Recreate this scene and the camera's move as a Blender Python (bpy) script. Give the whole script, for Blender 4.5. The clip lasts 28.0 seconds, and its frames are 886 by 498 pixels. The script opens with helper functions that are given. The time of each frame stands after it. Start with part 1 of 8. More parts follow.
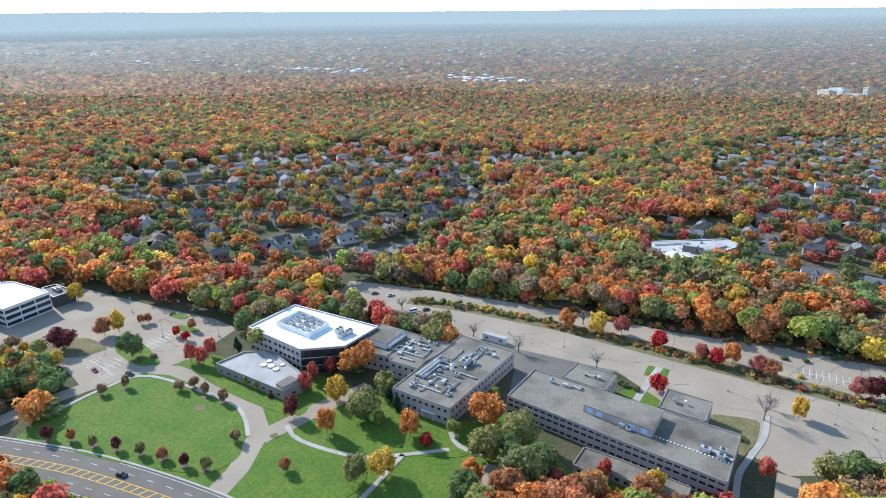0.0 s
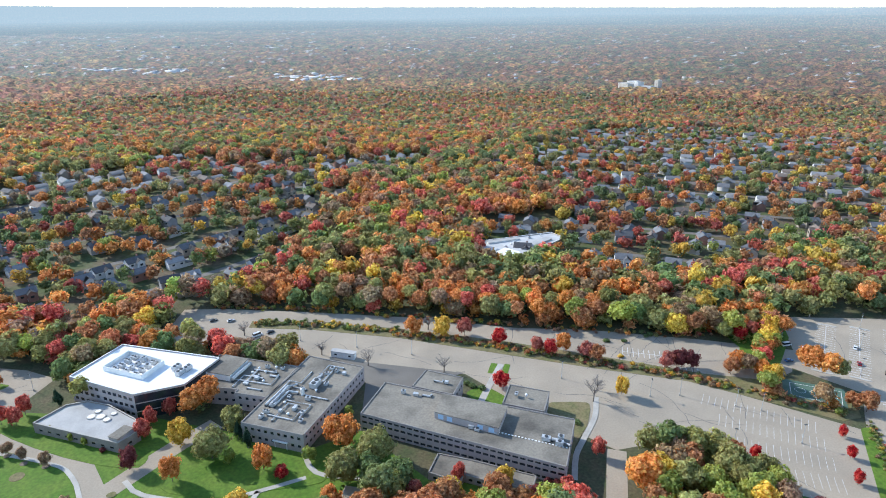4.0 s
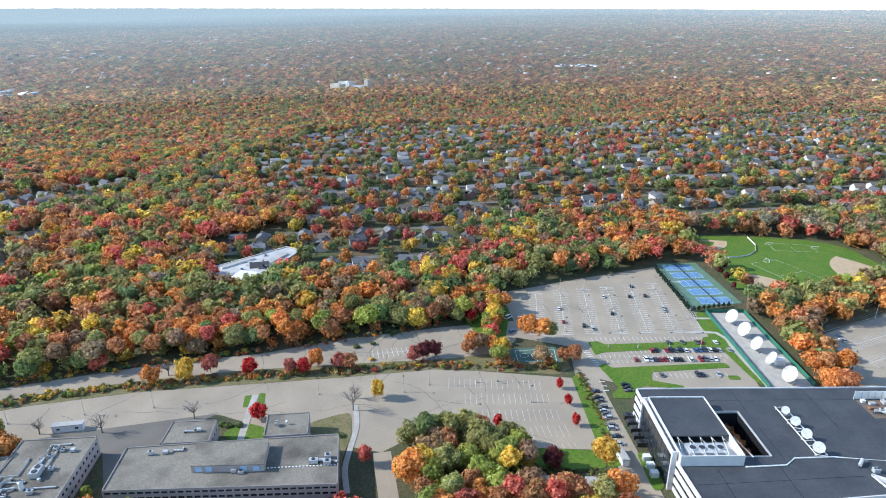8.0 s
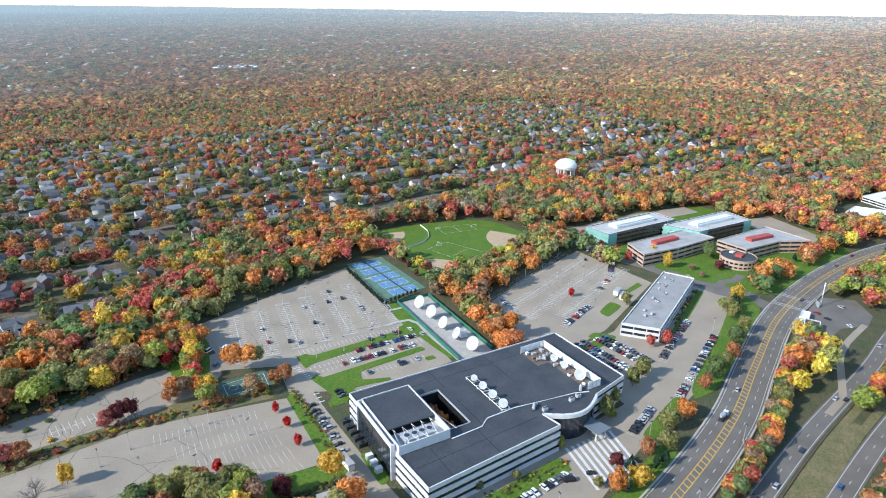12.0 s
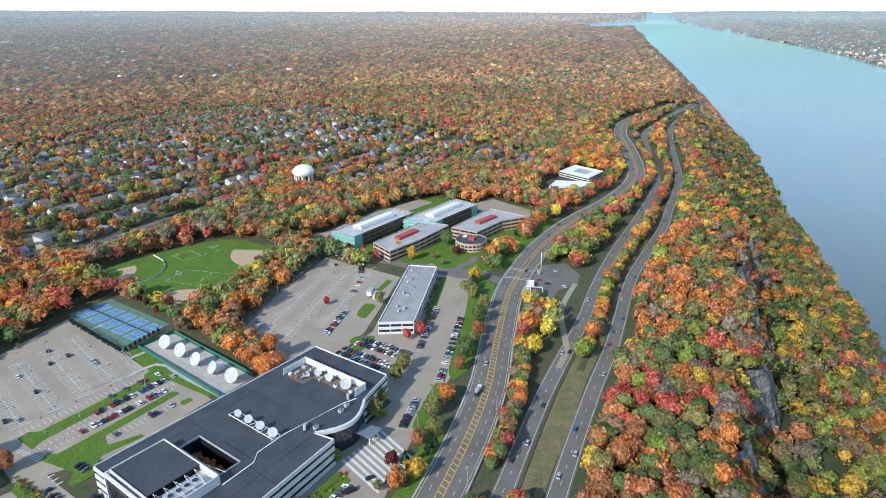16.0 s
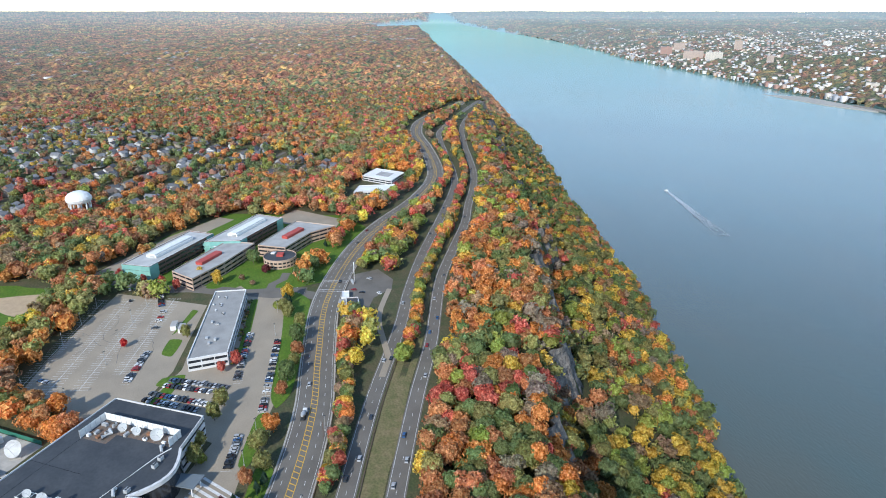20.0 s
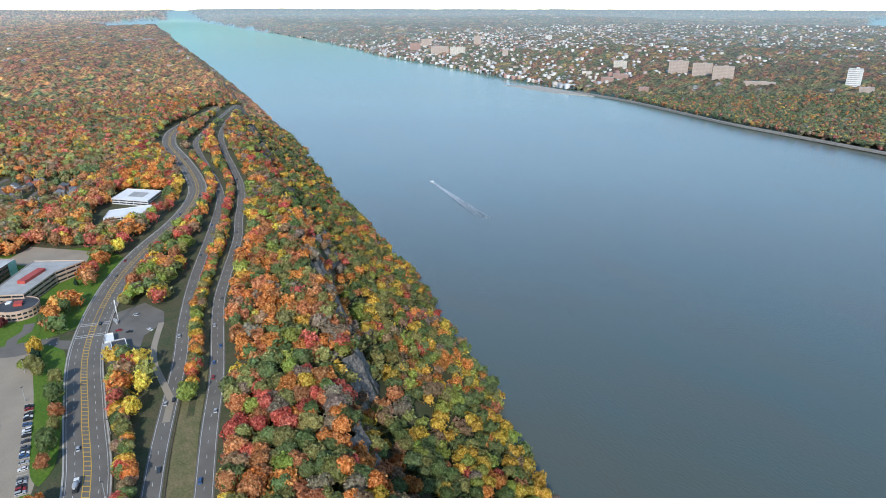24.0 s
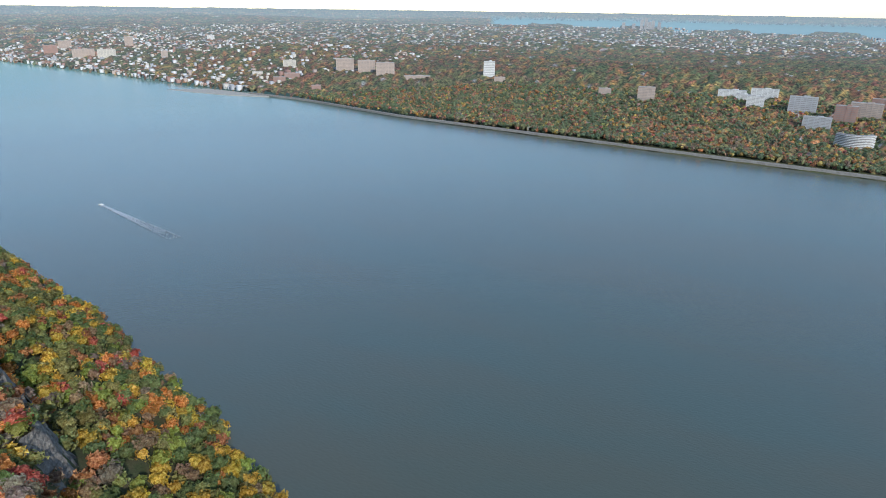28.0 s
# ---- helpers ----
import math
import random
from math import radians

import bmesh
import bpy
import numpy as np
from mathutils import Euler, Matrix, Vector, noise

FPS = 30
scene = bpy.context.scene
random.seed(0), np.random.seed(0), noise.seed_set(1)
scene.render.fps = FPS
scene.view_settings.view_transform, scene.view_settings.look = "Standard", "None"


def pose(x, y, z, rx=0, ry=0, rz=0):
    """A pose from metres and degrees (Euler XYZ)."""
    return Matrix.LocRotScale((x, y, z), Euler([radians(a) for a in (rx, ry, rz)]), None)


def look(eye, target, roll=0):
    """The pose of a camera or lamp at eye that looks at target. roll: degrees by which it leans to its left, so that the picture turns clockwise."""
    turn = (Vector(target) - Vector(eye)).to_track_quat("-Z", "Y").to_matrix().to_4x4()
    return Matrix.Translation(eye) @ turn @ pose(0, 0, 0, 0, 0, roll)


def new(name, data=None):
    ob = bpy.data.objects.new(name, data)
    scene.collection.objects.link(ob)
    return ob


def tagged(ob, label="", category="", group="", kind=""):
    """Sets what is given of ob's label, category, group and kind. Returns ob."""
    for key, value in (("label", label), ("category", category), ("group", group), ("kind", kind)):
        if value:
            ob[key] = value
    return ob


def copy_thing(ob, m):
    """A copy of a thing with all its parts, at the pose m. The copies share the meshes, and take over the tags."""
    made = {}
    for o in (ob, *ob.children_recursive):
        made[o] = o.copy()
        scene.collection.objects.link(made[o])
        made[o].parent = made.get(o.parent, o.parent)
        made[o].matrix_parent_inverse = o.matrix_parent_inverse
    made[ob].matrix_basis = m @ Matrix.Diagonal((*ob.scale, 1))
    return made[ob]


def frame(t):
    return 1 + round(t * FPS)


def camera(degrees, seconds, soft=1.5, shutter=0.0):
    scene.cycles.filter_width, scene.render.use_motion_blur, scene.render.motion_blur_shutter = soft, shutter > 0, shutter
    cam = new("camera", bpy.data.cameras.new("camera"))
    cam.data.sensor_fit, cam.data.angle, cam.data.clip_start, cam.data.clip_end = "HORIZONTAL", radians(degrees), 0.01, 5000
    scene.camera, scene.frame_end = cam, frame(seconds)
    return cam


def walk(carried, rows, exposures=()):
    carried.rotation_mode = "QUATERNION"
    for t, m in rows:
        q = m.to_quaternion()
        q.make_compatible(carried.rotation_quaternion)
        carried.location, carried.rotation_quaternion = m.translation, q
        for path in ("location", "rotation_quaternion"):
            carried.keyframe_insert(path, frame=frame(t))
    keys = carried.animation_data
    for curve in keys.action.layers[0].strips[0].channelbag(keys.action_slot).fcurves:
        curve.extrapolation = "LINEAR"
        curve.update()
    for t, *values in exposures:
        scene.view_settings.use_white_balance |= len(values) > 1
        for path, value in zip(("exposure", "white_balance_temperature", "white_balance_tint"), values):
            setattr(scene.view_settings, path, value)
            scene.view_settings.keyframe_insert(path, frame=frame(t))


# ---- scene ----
cam = camera(70.09, 28.0, 1.0)
# seconds, place of the drone, heading to the right of +y, tilt below the horizon, roll
PATH = [
    (0, 0.00, 0.00, 161.98, 0.000, 20.551, -0.287),
    (0.5, 0.34, 0.05, 163.04, 0.072, 20.949, -0.271),
    (1, 0.71, 0.10, 164.18, 0.122, 21.029, -0.280),
    (1.5, 1.07, 0.15, 165.39, 0.130, 21.014, -0.315),
    (2, 1.33, 0.21, 166.59, 1.011, 20.994, -0.291),
    (2.5, 1.45, 0.30, 167.79, 5.561, 20.983, -0.113),
    (3, 1.52, 0.41, 169.19, 9.992, 20.959, 0.033),
    (3.5, 1.70, 0.48, 171.05, 12.713, 20.948, 0.150),
    (5.5, 2.02, 0.46, 173.19, 23.170, 20.871, 0.112),
    (6, 2.35, 0.38, 175.15, 26.518, 20.846, 0.025),
    (6.5, 2.59, 0.29, 176.73, 29.866, 20.815, 0.067),
    (7, 2.78, 0.28, 178.13, 33.237, 20.829, 0.117),
    (7.5, 2.98, 0.32, 179.49, 36.630, 20.840, 0.151),
    (8, 3.21, 0.36, 180.83, 40.005, 20.861, 0.239),
    (8.5, 3.42, 0.39, 182.16, 43.466, 20.874, 0.337),
    (9, 3.57, 0.42, 183.54, 47.002, 20.878, 0.402),
    (9.5, 3.69, 0.52, 184.99, 50.592, 20.912, 0.463),
    (10, 3.82, 0.68, 186.45, 54.141, 20.935, 0.518),
    (10.5, 4.05, 0.80, 187.80, 57.908, 20.974, 0.620),
    (11, 4.37, 0.80, 189.00, 61.688, 20.927, 0.642),
    (11.5, 4.72, 0.66, 190.14, 65.434, 20.885, 0.706),
    (12, 5.07, 0.41, 191.35, 69.220, 20.833, 0.780),
    (12.5, 5.48, 0.04, 192.69, 73.060, 20.806, 0.897),
    (13, 6.03, -0.57, 194.22, 77.222, 20.829, 0.810),
    (13.5, 6.74, -1.53, 195.97, 81.085, 20.834, 0.723),
    (15.5, 7.44, -2.62, 197.75, 88.653, 20.792, 0.147),
    (16, 7.93, -3.45, 199.31, 92.769, 20.812, 0.212),
    (16.5, 8.18, -3.92, 200.56, 94.918, 20.806, 0.138),
    (17, 8.30, -4.23, 201.65, 96.348, 20.812, 0.139),
    (17.5, 8.43, -4.50, 202.66, 98.713, 20.820, 0.119),
    (18, 8.62, -4.71, 203.64, 101.825, 20.822, 0.190),
    (18.5, 8.85, -4.85, 204.60, 104.615, 20.826, 0.226),
    (19, 9.12, -4.93, 205.57, 106.901, 20.830, 0.234),
    (19.5, 9.42, -5.01, 206.59, 108.840, 20.832, 0.296),
    (20, 9.70, -5.14, 207.93, 110.823, 20.832, 0.314),
    (20.5, 9.85, -5.35, 209.85, 112.669, 20.843, 0.394),
    (22.5, 9.88, -5.64, 212.09, 121.335, 20.926, 0.331),
    (23, 9.97, -5.99, 213.98, 124.125, 20.970, 0.234),
    (23.5, 10.28, -6.34, 215.22, 127.756, 20.978, 0.312),
    (24, 10.78, -6.72, 216.06, 131.916, 21.001, 0.394),
    (24.5, 11.35, -7.16, 216.76, 136.065, 20.971, 0.474),
    (25, 11.88, -7.67, 217.41, 140.032, 20.982, 0.477),
    (25.5, 12.31, -8.23, 218.07, 144.043, 20.947, 0.583),
    (26, 12.71, -8.78, 218.76, 148.020, 20.933, 0.654),
    (26.5, 13.14, -9.29, 219.46, 151.869, 20.919, 0.802),
    (27, 13.65, -9.77, 220.10, 155.244, 20.878, 0.898),
    (27.5, 14.23, -10.24, 220.63, 158.279, 20.835, 0.939),
    (28, 14.86, -10.72, 221.10, 160.395, 20.815, 1.023),
]
walk(cam, [(t, pose(x, y, z, 90 - dip, 0, -turn) @ pose(0, 0, 0, 0, 0, roll)) for t, x, y, z, turn, dip, roll in PATH],
     exposures=((0, 1.08, 6230, 8), (12, 0.96, 6230, 8), (17, 0.7, 6230, 8), (20, 0.68, 6230, 8), (24, 0.54, 6250, 8), (28, 0.34, 6250, 8)))

# ---- daylight: an early afternoon in late October ----
SUN_AZ, SUN_EL = radians(313), radians(32)
world = bpy.data.worlds.new("sky")
scene.world = world
world.use_nodes = True
wn = world.node_tree.nodes
sky = wn.new("ShaderNodeTexSky")
sky.sky_type, sky.sun_disc = "NISHITA", False
sky.sun_elevation, sky.sun_rotation = SUN_EL, SUN_AZ
sky.air_density, sky.dust_density, sky.ozone_density, sky.altitude = 1.0, 0.08, 1.6, 150
wn["Background"].inputs["Strength"].default_value = 0.15
world.node_tree.links.new(sky.outputs["Color"], wn["Background"].inputs["Color"])
sun_data = bpy.data.lights.new("sun", "SUN")
sun_data.energy, sun_data.angle, sun_data.color = 2.85, radians(0.53), (1.0, 0.95, 0.88)
sun = new("sun", sun_data)
sun_way = Vector((math.sin(SUN_AZ) * math.cos(SUN_EL), math.cos(SUN_AZ) * math.cos(SUN_EL), math.sin(SUN_EL)))
sun.matrix_world = look(sun_way * 900, (0, 0, 0))

# ---- materials ----


def mat(name, base, second=None, size=4.0, mix=(0.35, 0.65), grain=0.12, grain_size=0.4, rough=0.85, metal=0.0, bump=0.0, bump_size=0.5, vary=0.0, spec=0.4, stretch=None):
    """A surface with stains in a second colour (size in metres), a fine grain, relief, and a change from object to object."""
    m = bpy.data.materials.new(name)
    m.use_nodes = True
    nt = m.node_tree
    n, link = nt.nodes, nt.links
    bsdf = n["Principled BSDF"]
    bsdf.inputs["Roughness"].default_value, bsdf.inputs["Metallic"].default_value = rough, metal
    bsdf.inputs["Specular IOR Level"].default_value = spec
    pos = n.new("ShaderNodeNewGeometry").outputs["Position"]
    if stretch:
        mp = n.new("ShaderNodeMapping")
        mp.inputs["Rotation"].default_value[2] = radians(stretch[0])
        mp.inputs["Scale"].default_value = (1.0, stretch[1], 1.0)
        link.new(pos, mp.inputs["Vector"])
        pos = mp.outputs["Vector"]

    def noise_at(scale, detail):
        t = n.new("ShaderNodeTexNoise")
        t.inputs["Scale"].default_value, t.inputs["Detail"].default_value = scale, detail
        link.new(pos, t.inputs["Vector"])
        return t.outputs["Fac"]

    def blend(kind, fac, a, b):
        x = n.new("ShaderNodeMix")
        x.data_type, x.blend_type = "RGBA", kind
        for sock, v in (("Factor", fac), ("A", a), ("B", b)):
            i = [k for k in x.inputs if k.name == sock and k.type == ("VALUE" if sock == "Factor" else "RGBA")][0]
            if hasattr(v, "links"):
                link.new(v, i)
            else:
                i.default_value = v
        return [o for o in x.outputs if o.type == "RGBA"][0]

    def ramp(fac, lo, hi, a=0.0, b=1.0):
        r = n.new("ShaderNodeMapRange")
        r.inputs["From Min"].default_value, r.inputs["From Max"].default_value = lo, hi
        r.inputs["To Min"].default_value, r.inputs["To Max"].default_value = a, b
        link.new(fac, r.inputs["Value"])
        return r.outputs["Result"]

    col = (*base, 1)
    if second:
        col = blend("MIX", ramp(noise_at(1 / size, 5), *mix), (*base, 1), (*second, 1))
    if grain:
        g = ramp(noise_at(1 / grain_size, 3), 0.3, 0.7, 1 - grain, 1 + grain)
        col = blend("MULTIPLY", 1.0, col, g)
    if vary:
        info = n.new("ShaderNodeObjectInfo")
        col = blend("MULTIPLY", 1.0, col, ramp(info.outputs["Random"], 0, 1, 1 - vary, 1 + vary))
    if hasattr(col, "links"):
        link.new(col, bsdf.inputs["Base Color"])
    else:
        bsdf.inputs["Base Color"].default_value = col
    if bump:
        b = n.new("ShaderNodeBump")
        b.inputs["Strength"].default_value, b.inputs["Distance"].default_value = 1.0, bump
        link.new(noise_at(1 / bump_size, 4), b.inputs["Height"])
        link.new(b.outputs["Normal"], bsdf.inputs["Normal"])
    return m


def leaf_mat(name, grain_size, bump=0.0, spread=(0.42, 1.58)):
    """Foliage: each tree's own colour, broken up leaf clump by leaf clump."""
    m = bpy.data.materials.new(name)
    m.use_nodes = True
    n, link = m.node_tree.nodes, m.node_tree.links
    bsdf = n["Principled BSDF"]
    bsdf.inputs["Roughness"].default_value = 0.75
    bsdf.inputs["Specular IOR Level"].default_value = 0.2
    at = n.new("ShaderNodeAttribute")
    at.attribute_name = "leaf"
    pos = n.new("ShaderNodeNewGeometry").outputs["Position"]
    t = n.new("ShaderNodeTexNoise")
    t.inputs["Scale"].default_value, t.inputs["Detail"].default_value, t.inputs["Roughness"].default_value = 1 / grain_size, 4, 0.7
    link.new(pos, t.inputs["Vector"])
    hsv = n.new("ShaderNodeHueSaturation")
    for sock, lo, hi in (("Value", *spread), ("Hue", 0.485, 0.515), ("Saturation", 1.12, 0.86)):
        r = n.new("ShaderNodeMapRange")
        r.inputs["From Min"].default_value, r.inputs["From Max"].default_value = 0.32, 0.68
        r.inputs["To Min"].default_value, r.inputs["To Max"].default_value = lo, hi
        link.new(t.outputs["Fac"], r.inputs["Value"])
        link.new(r.outputs["Result"], hsv.inputs[sock])
    link.new(at.outputs["Color"], hsv.inputs["Color"])
    link.new(hsv.outputs["Color"], bsdf.inputs["Base Color"])
    thin, both = n.new("ShaderNodeBsdfTranslucent"), n.new("ShaderNodeMixShader")
    both.inputs["Fac"].default_value = 0.5
    link.new(hsv.outputs["Color"], thin.inputs["Color"])
    link.new(bsdf.outputs["BSDF"], both.inputs[1])
    link.new(thin.outputs["BSDF"], both.inputs[2])
    link.new(both.outputs["Shader"], n["Material Output"].inputs["Surface"])
    if bump:
        b = n.new("ShaderNodeBump")
        b.inputs["Distance"].default_value = bump
        link.new(t.outputs["Fac"], b.inputs["Height"])
        link.new(b.outputs["Normal"], bsdf.inputs["Normal"])
        link.new(b.outputs["Normal"], thin.inputs["Normal"])
    return m


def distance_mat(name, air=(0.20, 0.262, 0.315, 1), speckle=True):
    """The far backdrop: woods and roofs, the bright hazy air before them added as emission."""
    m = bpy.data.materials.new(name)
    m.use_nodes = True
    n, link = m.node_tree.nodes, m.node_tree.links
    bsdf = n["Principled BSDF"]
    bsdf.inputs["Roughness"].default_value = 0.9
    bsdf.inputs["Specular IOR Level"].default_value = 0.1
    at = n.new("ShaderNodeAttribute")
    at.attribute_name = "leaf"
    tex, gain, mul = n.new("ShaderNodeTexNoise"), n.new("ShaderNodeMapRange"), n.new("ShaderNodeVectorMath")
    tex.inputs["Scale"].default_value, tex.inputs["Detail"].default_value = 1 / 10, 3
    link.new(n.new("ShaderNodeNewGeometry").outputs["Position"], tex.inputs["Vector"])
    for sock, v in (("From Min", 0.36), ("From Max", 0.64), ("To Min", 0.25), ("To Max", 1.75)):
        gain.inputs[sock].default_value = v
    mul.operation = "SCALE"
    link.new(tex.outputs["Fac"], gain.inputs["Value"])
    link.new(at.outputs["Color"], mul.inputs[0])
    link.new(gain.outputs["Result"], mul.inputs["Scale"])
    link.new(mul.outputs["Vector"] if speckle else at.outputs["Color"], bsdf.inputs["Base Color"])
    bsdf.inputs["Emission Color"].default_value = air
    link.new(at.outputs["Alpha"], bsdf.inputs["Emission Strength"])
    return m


DISTANCE = distance_mat("far_distance_haze")
DISTANT_WATER = distance_mat("far_water_haze", (0.22, 0.31, 0.36, 1), False)
LEAVES = leaf_mat("autumn_leaves", 1.6, 0.9)
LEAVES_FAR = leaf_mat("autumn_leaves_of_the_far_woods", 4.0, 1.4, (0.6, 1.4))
BARK = mat("bark", (0.12, 0.09, 0.07), (0.2, 0.17, 0.14), 0.8, grain=0.2)
SOIL = mat("leaf_litter", (0.10, 0.085, 0.045), (0.06, 0.075, 0.03), 9, grain=0.3, grain_size=1.2, rough=0.95)
GRASS = mat("lawn", (0.070, 0.148, 0.009), (0.105, 0.168, 0.016), 12, grain=0.25, grain_size=1.5, rough=0.9)
DRYGRASS = mat("rough_grass", (0.13, 0.13, 0.05), (0.2, 0.16, 0.08), 7, grain=0.25, grain_size=1.2, rough=0.95)
ASPHALT_OLD = mat("weathered_asphalt", (0.375, 0.315, 0.237), (0.292, 0.248, 0.19), 22, (0.3, 0.7), 0.09, 0.8, rough=0.92)
ASPHALT = mat("asphalt", (0.135, 0.122, 0.105), (0.18, 0.164, 0.14), 14, (0.3, 0.7), 0.08, 0.7, rough=0.9)
CONCRETE = mat("concrete", (0.46, 0.43, 0.38), (0.36, 0.34, 0.30), 5, grain=0.08, rough=0.9)
WATER = mat("river_water", (0.068, 0.095, 0.073), (0.084, 0.090, 0.060), 260, grain=0.0, rough=0.26, bump=0.22, bump_size=5, spec=0.9, stretch=(25, 2.4))
WATER.node_tree.nodes["Principled BSDF"].inputs["Coat Weight"].default_value = 0.3
WATER.node_tree.nodes["Principled BSDF"].inputs["Coat Roughness"].default_value = 0.22
# haze over the far reaches, added as a bluish glow of the water
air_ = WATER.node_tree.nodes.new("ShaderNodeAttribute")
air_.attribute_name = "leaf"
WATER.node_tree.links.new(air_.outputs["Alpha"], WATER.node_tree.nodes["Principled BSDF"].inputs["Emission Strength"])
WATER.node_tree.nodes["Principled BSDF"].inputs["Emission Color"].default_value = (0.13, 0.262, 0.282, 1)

# ---- the lie of the land: u runs inland from the river, v along it, upstream ----
RIVER = (0.935, -0.355)
INLAND = (0.355, 0.935)
BANK_NEAR = ((-9000, -150, 373, 469, 698, 1074, 1493, 2228, 3451, 6727, 11653, 40000), (-260, -195, -207, -223, -236, -225, -230, -207, -135, 86, 347, 900))
BANK_FAR = ((-9000, 154, 531, 991, 1478, 1966, 2630, 3486, 4451, 5463, 9628, 15358, 40000), (-2500, -1628, -1576, -1525, -1471, -1486, -1403, -1333, -1218, -1235, -934, -400, -300))
WATER_Z = -110.0
REACH, FULL = 4870.0, 2600.0


def uv(x, y):
    return x * INLAND[0] + y * INLAND[1], x * RIVER[0] + y * RIVER[1]


def xy(u, v):
    return u * INLAND[0] + v * RIVER[0], u * INLAND[1] + v * RIVER[1]


def smooth(a, b, x):
    t = np.clip((x - a) / (b - a), 0, 1)
    return t * t * (3 - 2 * t)


def ripple(x, y, size, seed=0):
    """Cheap rolling noise, about -1 to 1."""
    a, b = x / size, y / size
    return (np.sin(a * 1.3 + 2.1 * np.sin(b * 0.9 + seed) + seed) + np.sin(b * 1.7 + 1.9 * np.sin(a * 1.1 - seed * 2) + seed * 3) + 0.6 * np.sin((a + b) * 2.3 + seed * 5)) / 2.6


def height(x, y):
    """The ground's height over the campus."""
    x, y = np.asarray(x, float), np.asarray(y, float)
    u, v = uv(x, y)
    near, far = np.interp(v, *BANK_NEAR), np.interp(v, *BANK_FAR)
    top = near + 145 + 9 * np.sin(v / 37) + 6 * np.sin(v / 13)
    land = -45 * smooth(520, 1500, u) - 62 * smooth(1500, 2700, u) + 8 * ripple(x, y, 240, 1) * smooth(560, 1300, u)
    land = land + (50 + 45 * ripple(x, y, 2600, 2)) * smooth(7000, 17000, u)
    s = np.clip((u - near) / np.maximum(top - near, 1), 0, 1)
    slope = WATER_Z - 1 + 62 * np.minimum(s / 0.8, 1) ** 0.9 + 49 * smooth(0.8, 1.0, s) + 3 * ripple(x, y, 22, 3) * np.minimum(s, 1 - s) * 4
    d = far - u
    east = WATER_Z + 7 * smooth(0, 14, d) + (85 + 24 * ripple(x, y, 520, 4)) * smooth(30, 950, d) + (25 + 40 * ripple(x, y, 2100, 6)) * smooth(1500, 5000, d)
    return np.where(u >= top, land, np.where(u >= near, slope, np.where(u > far, WATER_Z - 4, east)))


def drawn(x, y, z):
    """The far distance, drawn in along the line of sight to stay within five kilometres."""
    x, y, z = (np.asarray(k, float) for k in (x, y, z))
    d = np.maximum(np.hypot(x, y), 1.0)
    room = REACH - FULL
    k = np.where(d > FULL, (FULL + room * (1 - np.exp(-np.maximum(d - FULL, 0) / room))) / d, 1.0)
    az = np.degrees(np.arctan2(x, y))
    az = np.where(az < -100, az + 360, az)
    eye = 165 + 0.36 * np.clip(az - 5, 0, 165)
    return x * k, y * k, eye + (z - eye) * k


def mesh_of(name, verts, faces, material, parent=None, label="", colours=None, soft=False):
    """One mesh object from arrays: verts n x 3, faces m x 3 or m x 4."""
    verts, faces = np.asarray(verts, np.float32), np.asarray(faces, np.int32)
    me = bpy.data.meshes.new(name)
    m, k = faces.shape
    me.vertices.add(len(verts))
    me.vertices.foreach_set("co", verts.ravel())
    me.loops.add(m * k)
    me.loops.foreach_set("vertex_index", faces.ravel())
    me.polygons.add(m)
    me.polygons.foreach_set("loop_start", np.arange(0, m * k, k, dtype=np.int32))
    me.polygons.foreach_set("loop_total", np.full(m, k, np.int32))
    if soft:
        me.polygons.foreach_set("use_smooth", np.ones(m, bool))
    me.update(calc_edges=True)
    if colours is not None:
        at = me.color_attributes.new("leaf", "FLOAT_COLOR", "POINT")
        colours = np.asarray(colours)
        at.data.foreach_set("color", (colours if colours.shape[1] == 4 else np.c_[colours, np.ones(len(colours))]).astype(np.float32).ravel())
    me.materials.append(material)
    ob = new(name, me)
    if parent:
        ob.parent = parent
    if label:
        ob["label"] = label
    return ob


def part(name, bm, material, parent=None, label=""):
    """A bmesh as one mesh object under a thing or a part."""
    me = bpy.data.meshes.new(name)
    bm.to_mesh(me)
    bm.free()
    for m in material if isinstance(material, (list, tuple)) else [material]:
        me.materials.append(m)
    ob = new(name, me)
    if parent:
        ob.parent = parent
    if label:
        ob["label"] = label
    return ob


def grid_faces(rows, cols):
    i = (np.arange(rows - 1)[:, None] * cols + np.arange(cols - 1)[None]).ravel()
    return np.stack([i, i + 1, i + cols + 1, i + cols], 1)


def spaced(*stops):
    """Coordinates that run through (from, to, step) stretches."""
    out = []
    for a, b, s in stops:
        out += list(np.arange(a, b, s))
    return np.array(out + [stops[-1][1]], float)


us = spaced((-26000, -6000, 1000), (-6000, -2600, 200), (-2600, -1700, 60), (-1700, -1180, 20), (-1180, -260, 60), (-260, -30, 6), (-30, 600, 30), (600, 3000, 60), (3000, 8000, 250), (8000, 26000, 900))
vs = spaced((-26000, -6000, 1500), (-6000, -1000, 400), (-1000, 1400, 22), (1400, 3000, 60), (3000, 8000, 200), (8000, 26000, 800))
gu, gv = np.meshgrid(us, vs, indexing="ij")
gx, gy = xy(gu, gv)
gz = height(gx, gy) - 24 * smooth(1700, 2600, np.hypot(gx, gy)) - 260 * smooth(3500, 9000, np.hypot(gx, gy))  # under the far woods
pts = np.stack([k.ravel() for k in drawn(gx, gy, gz)], 1)
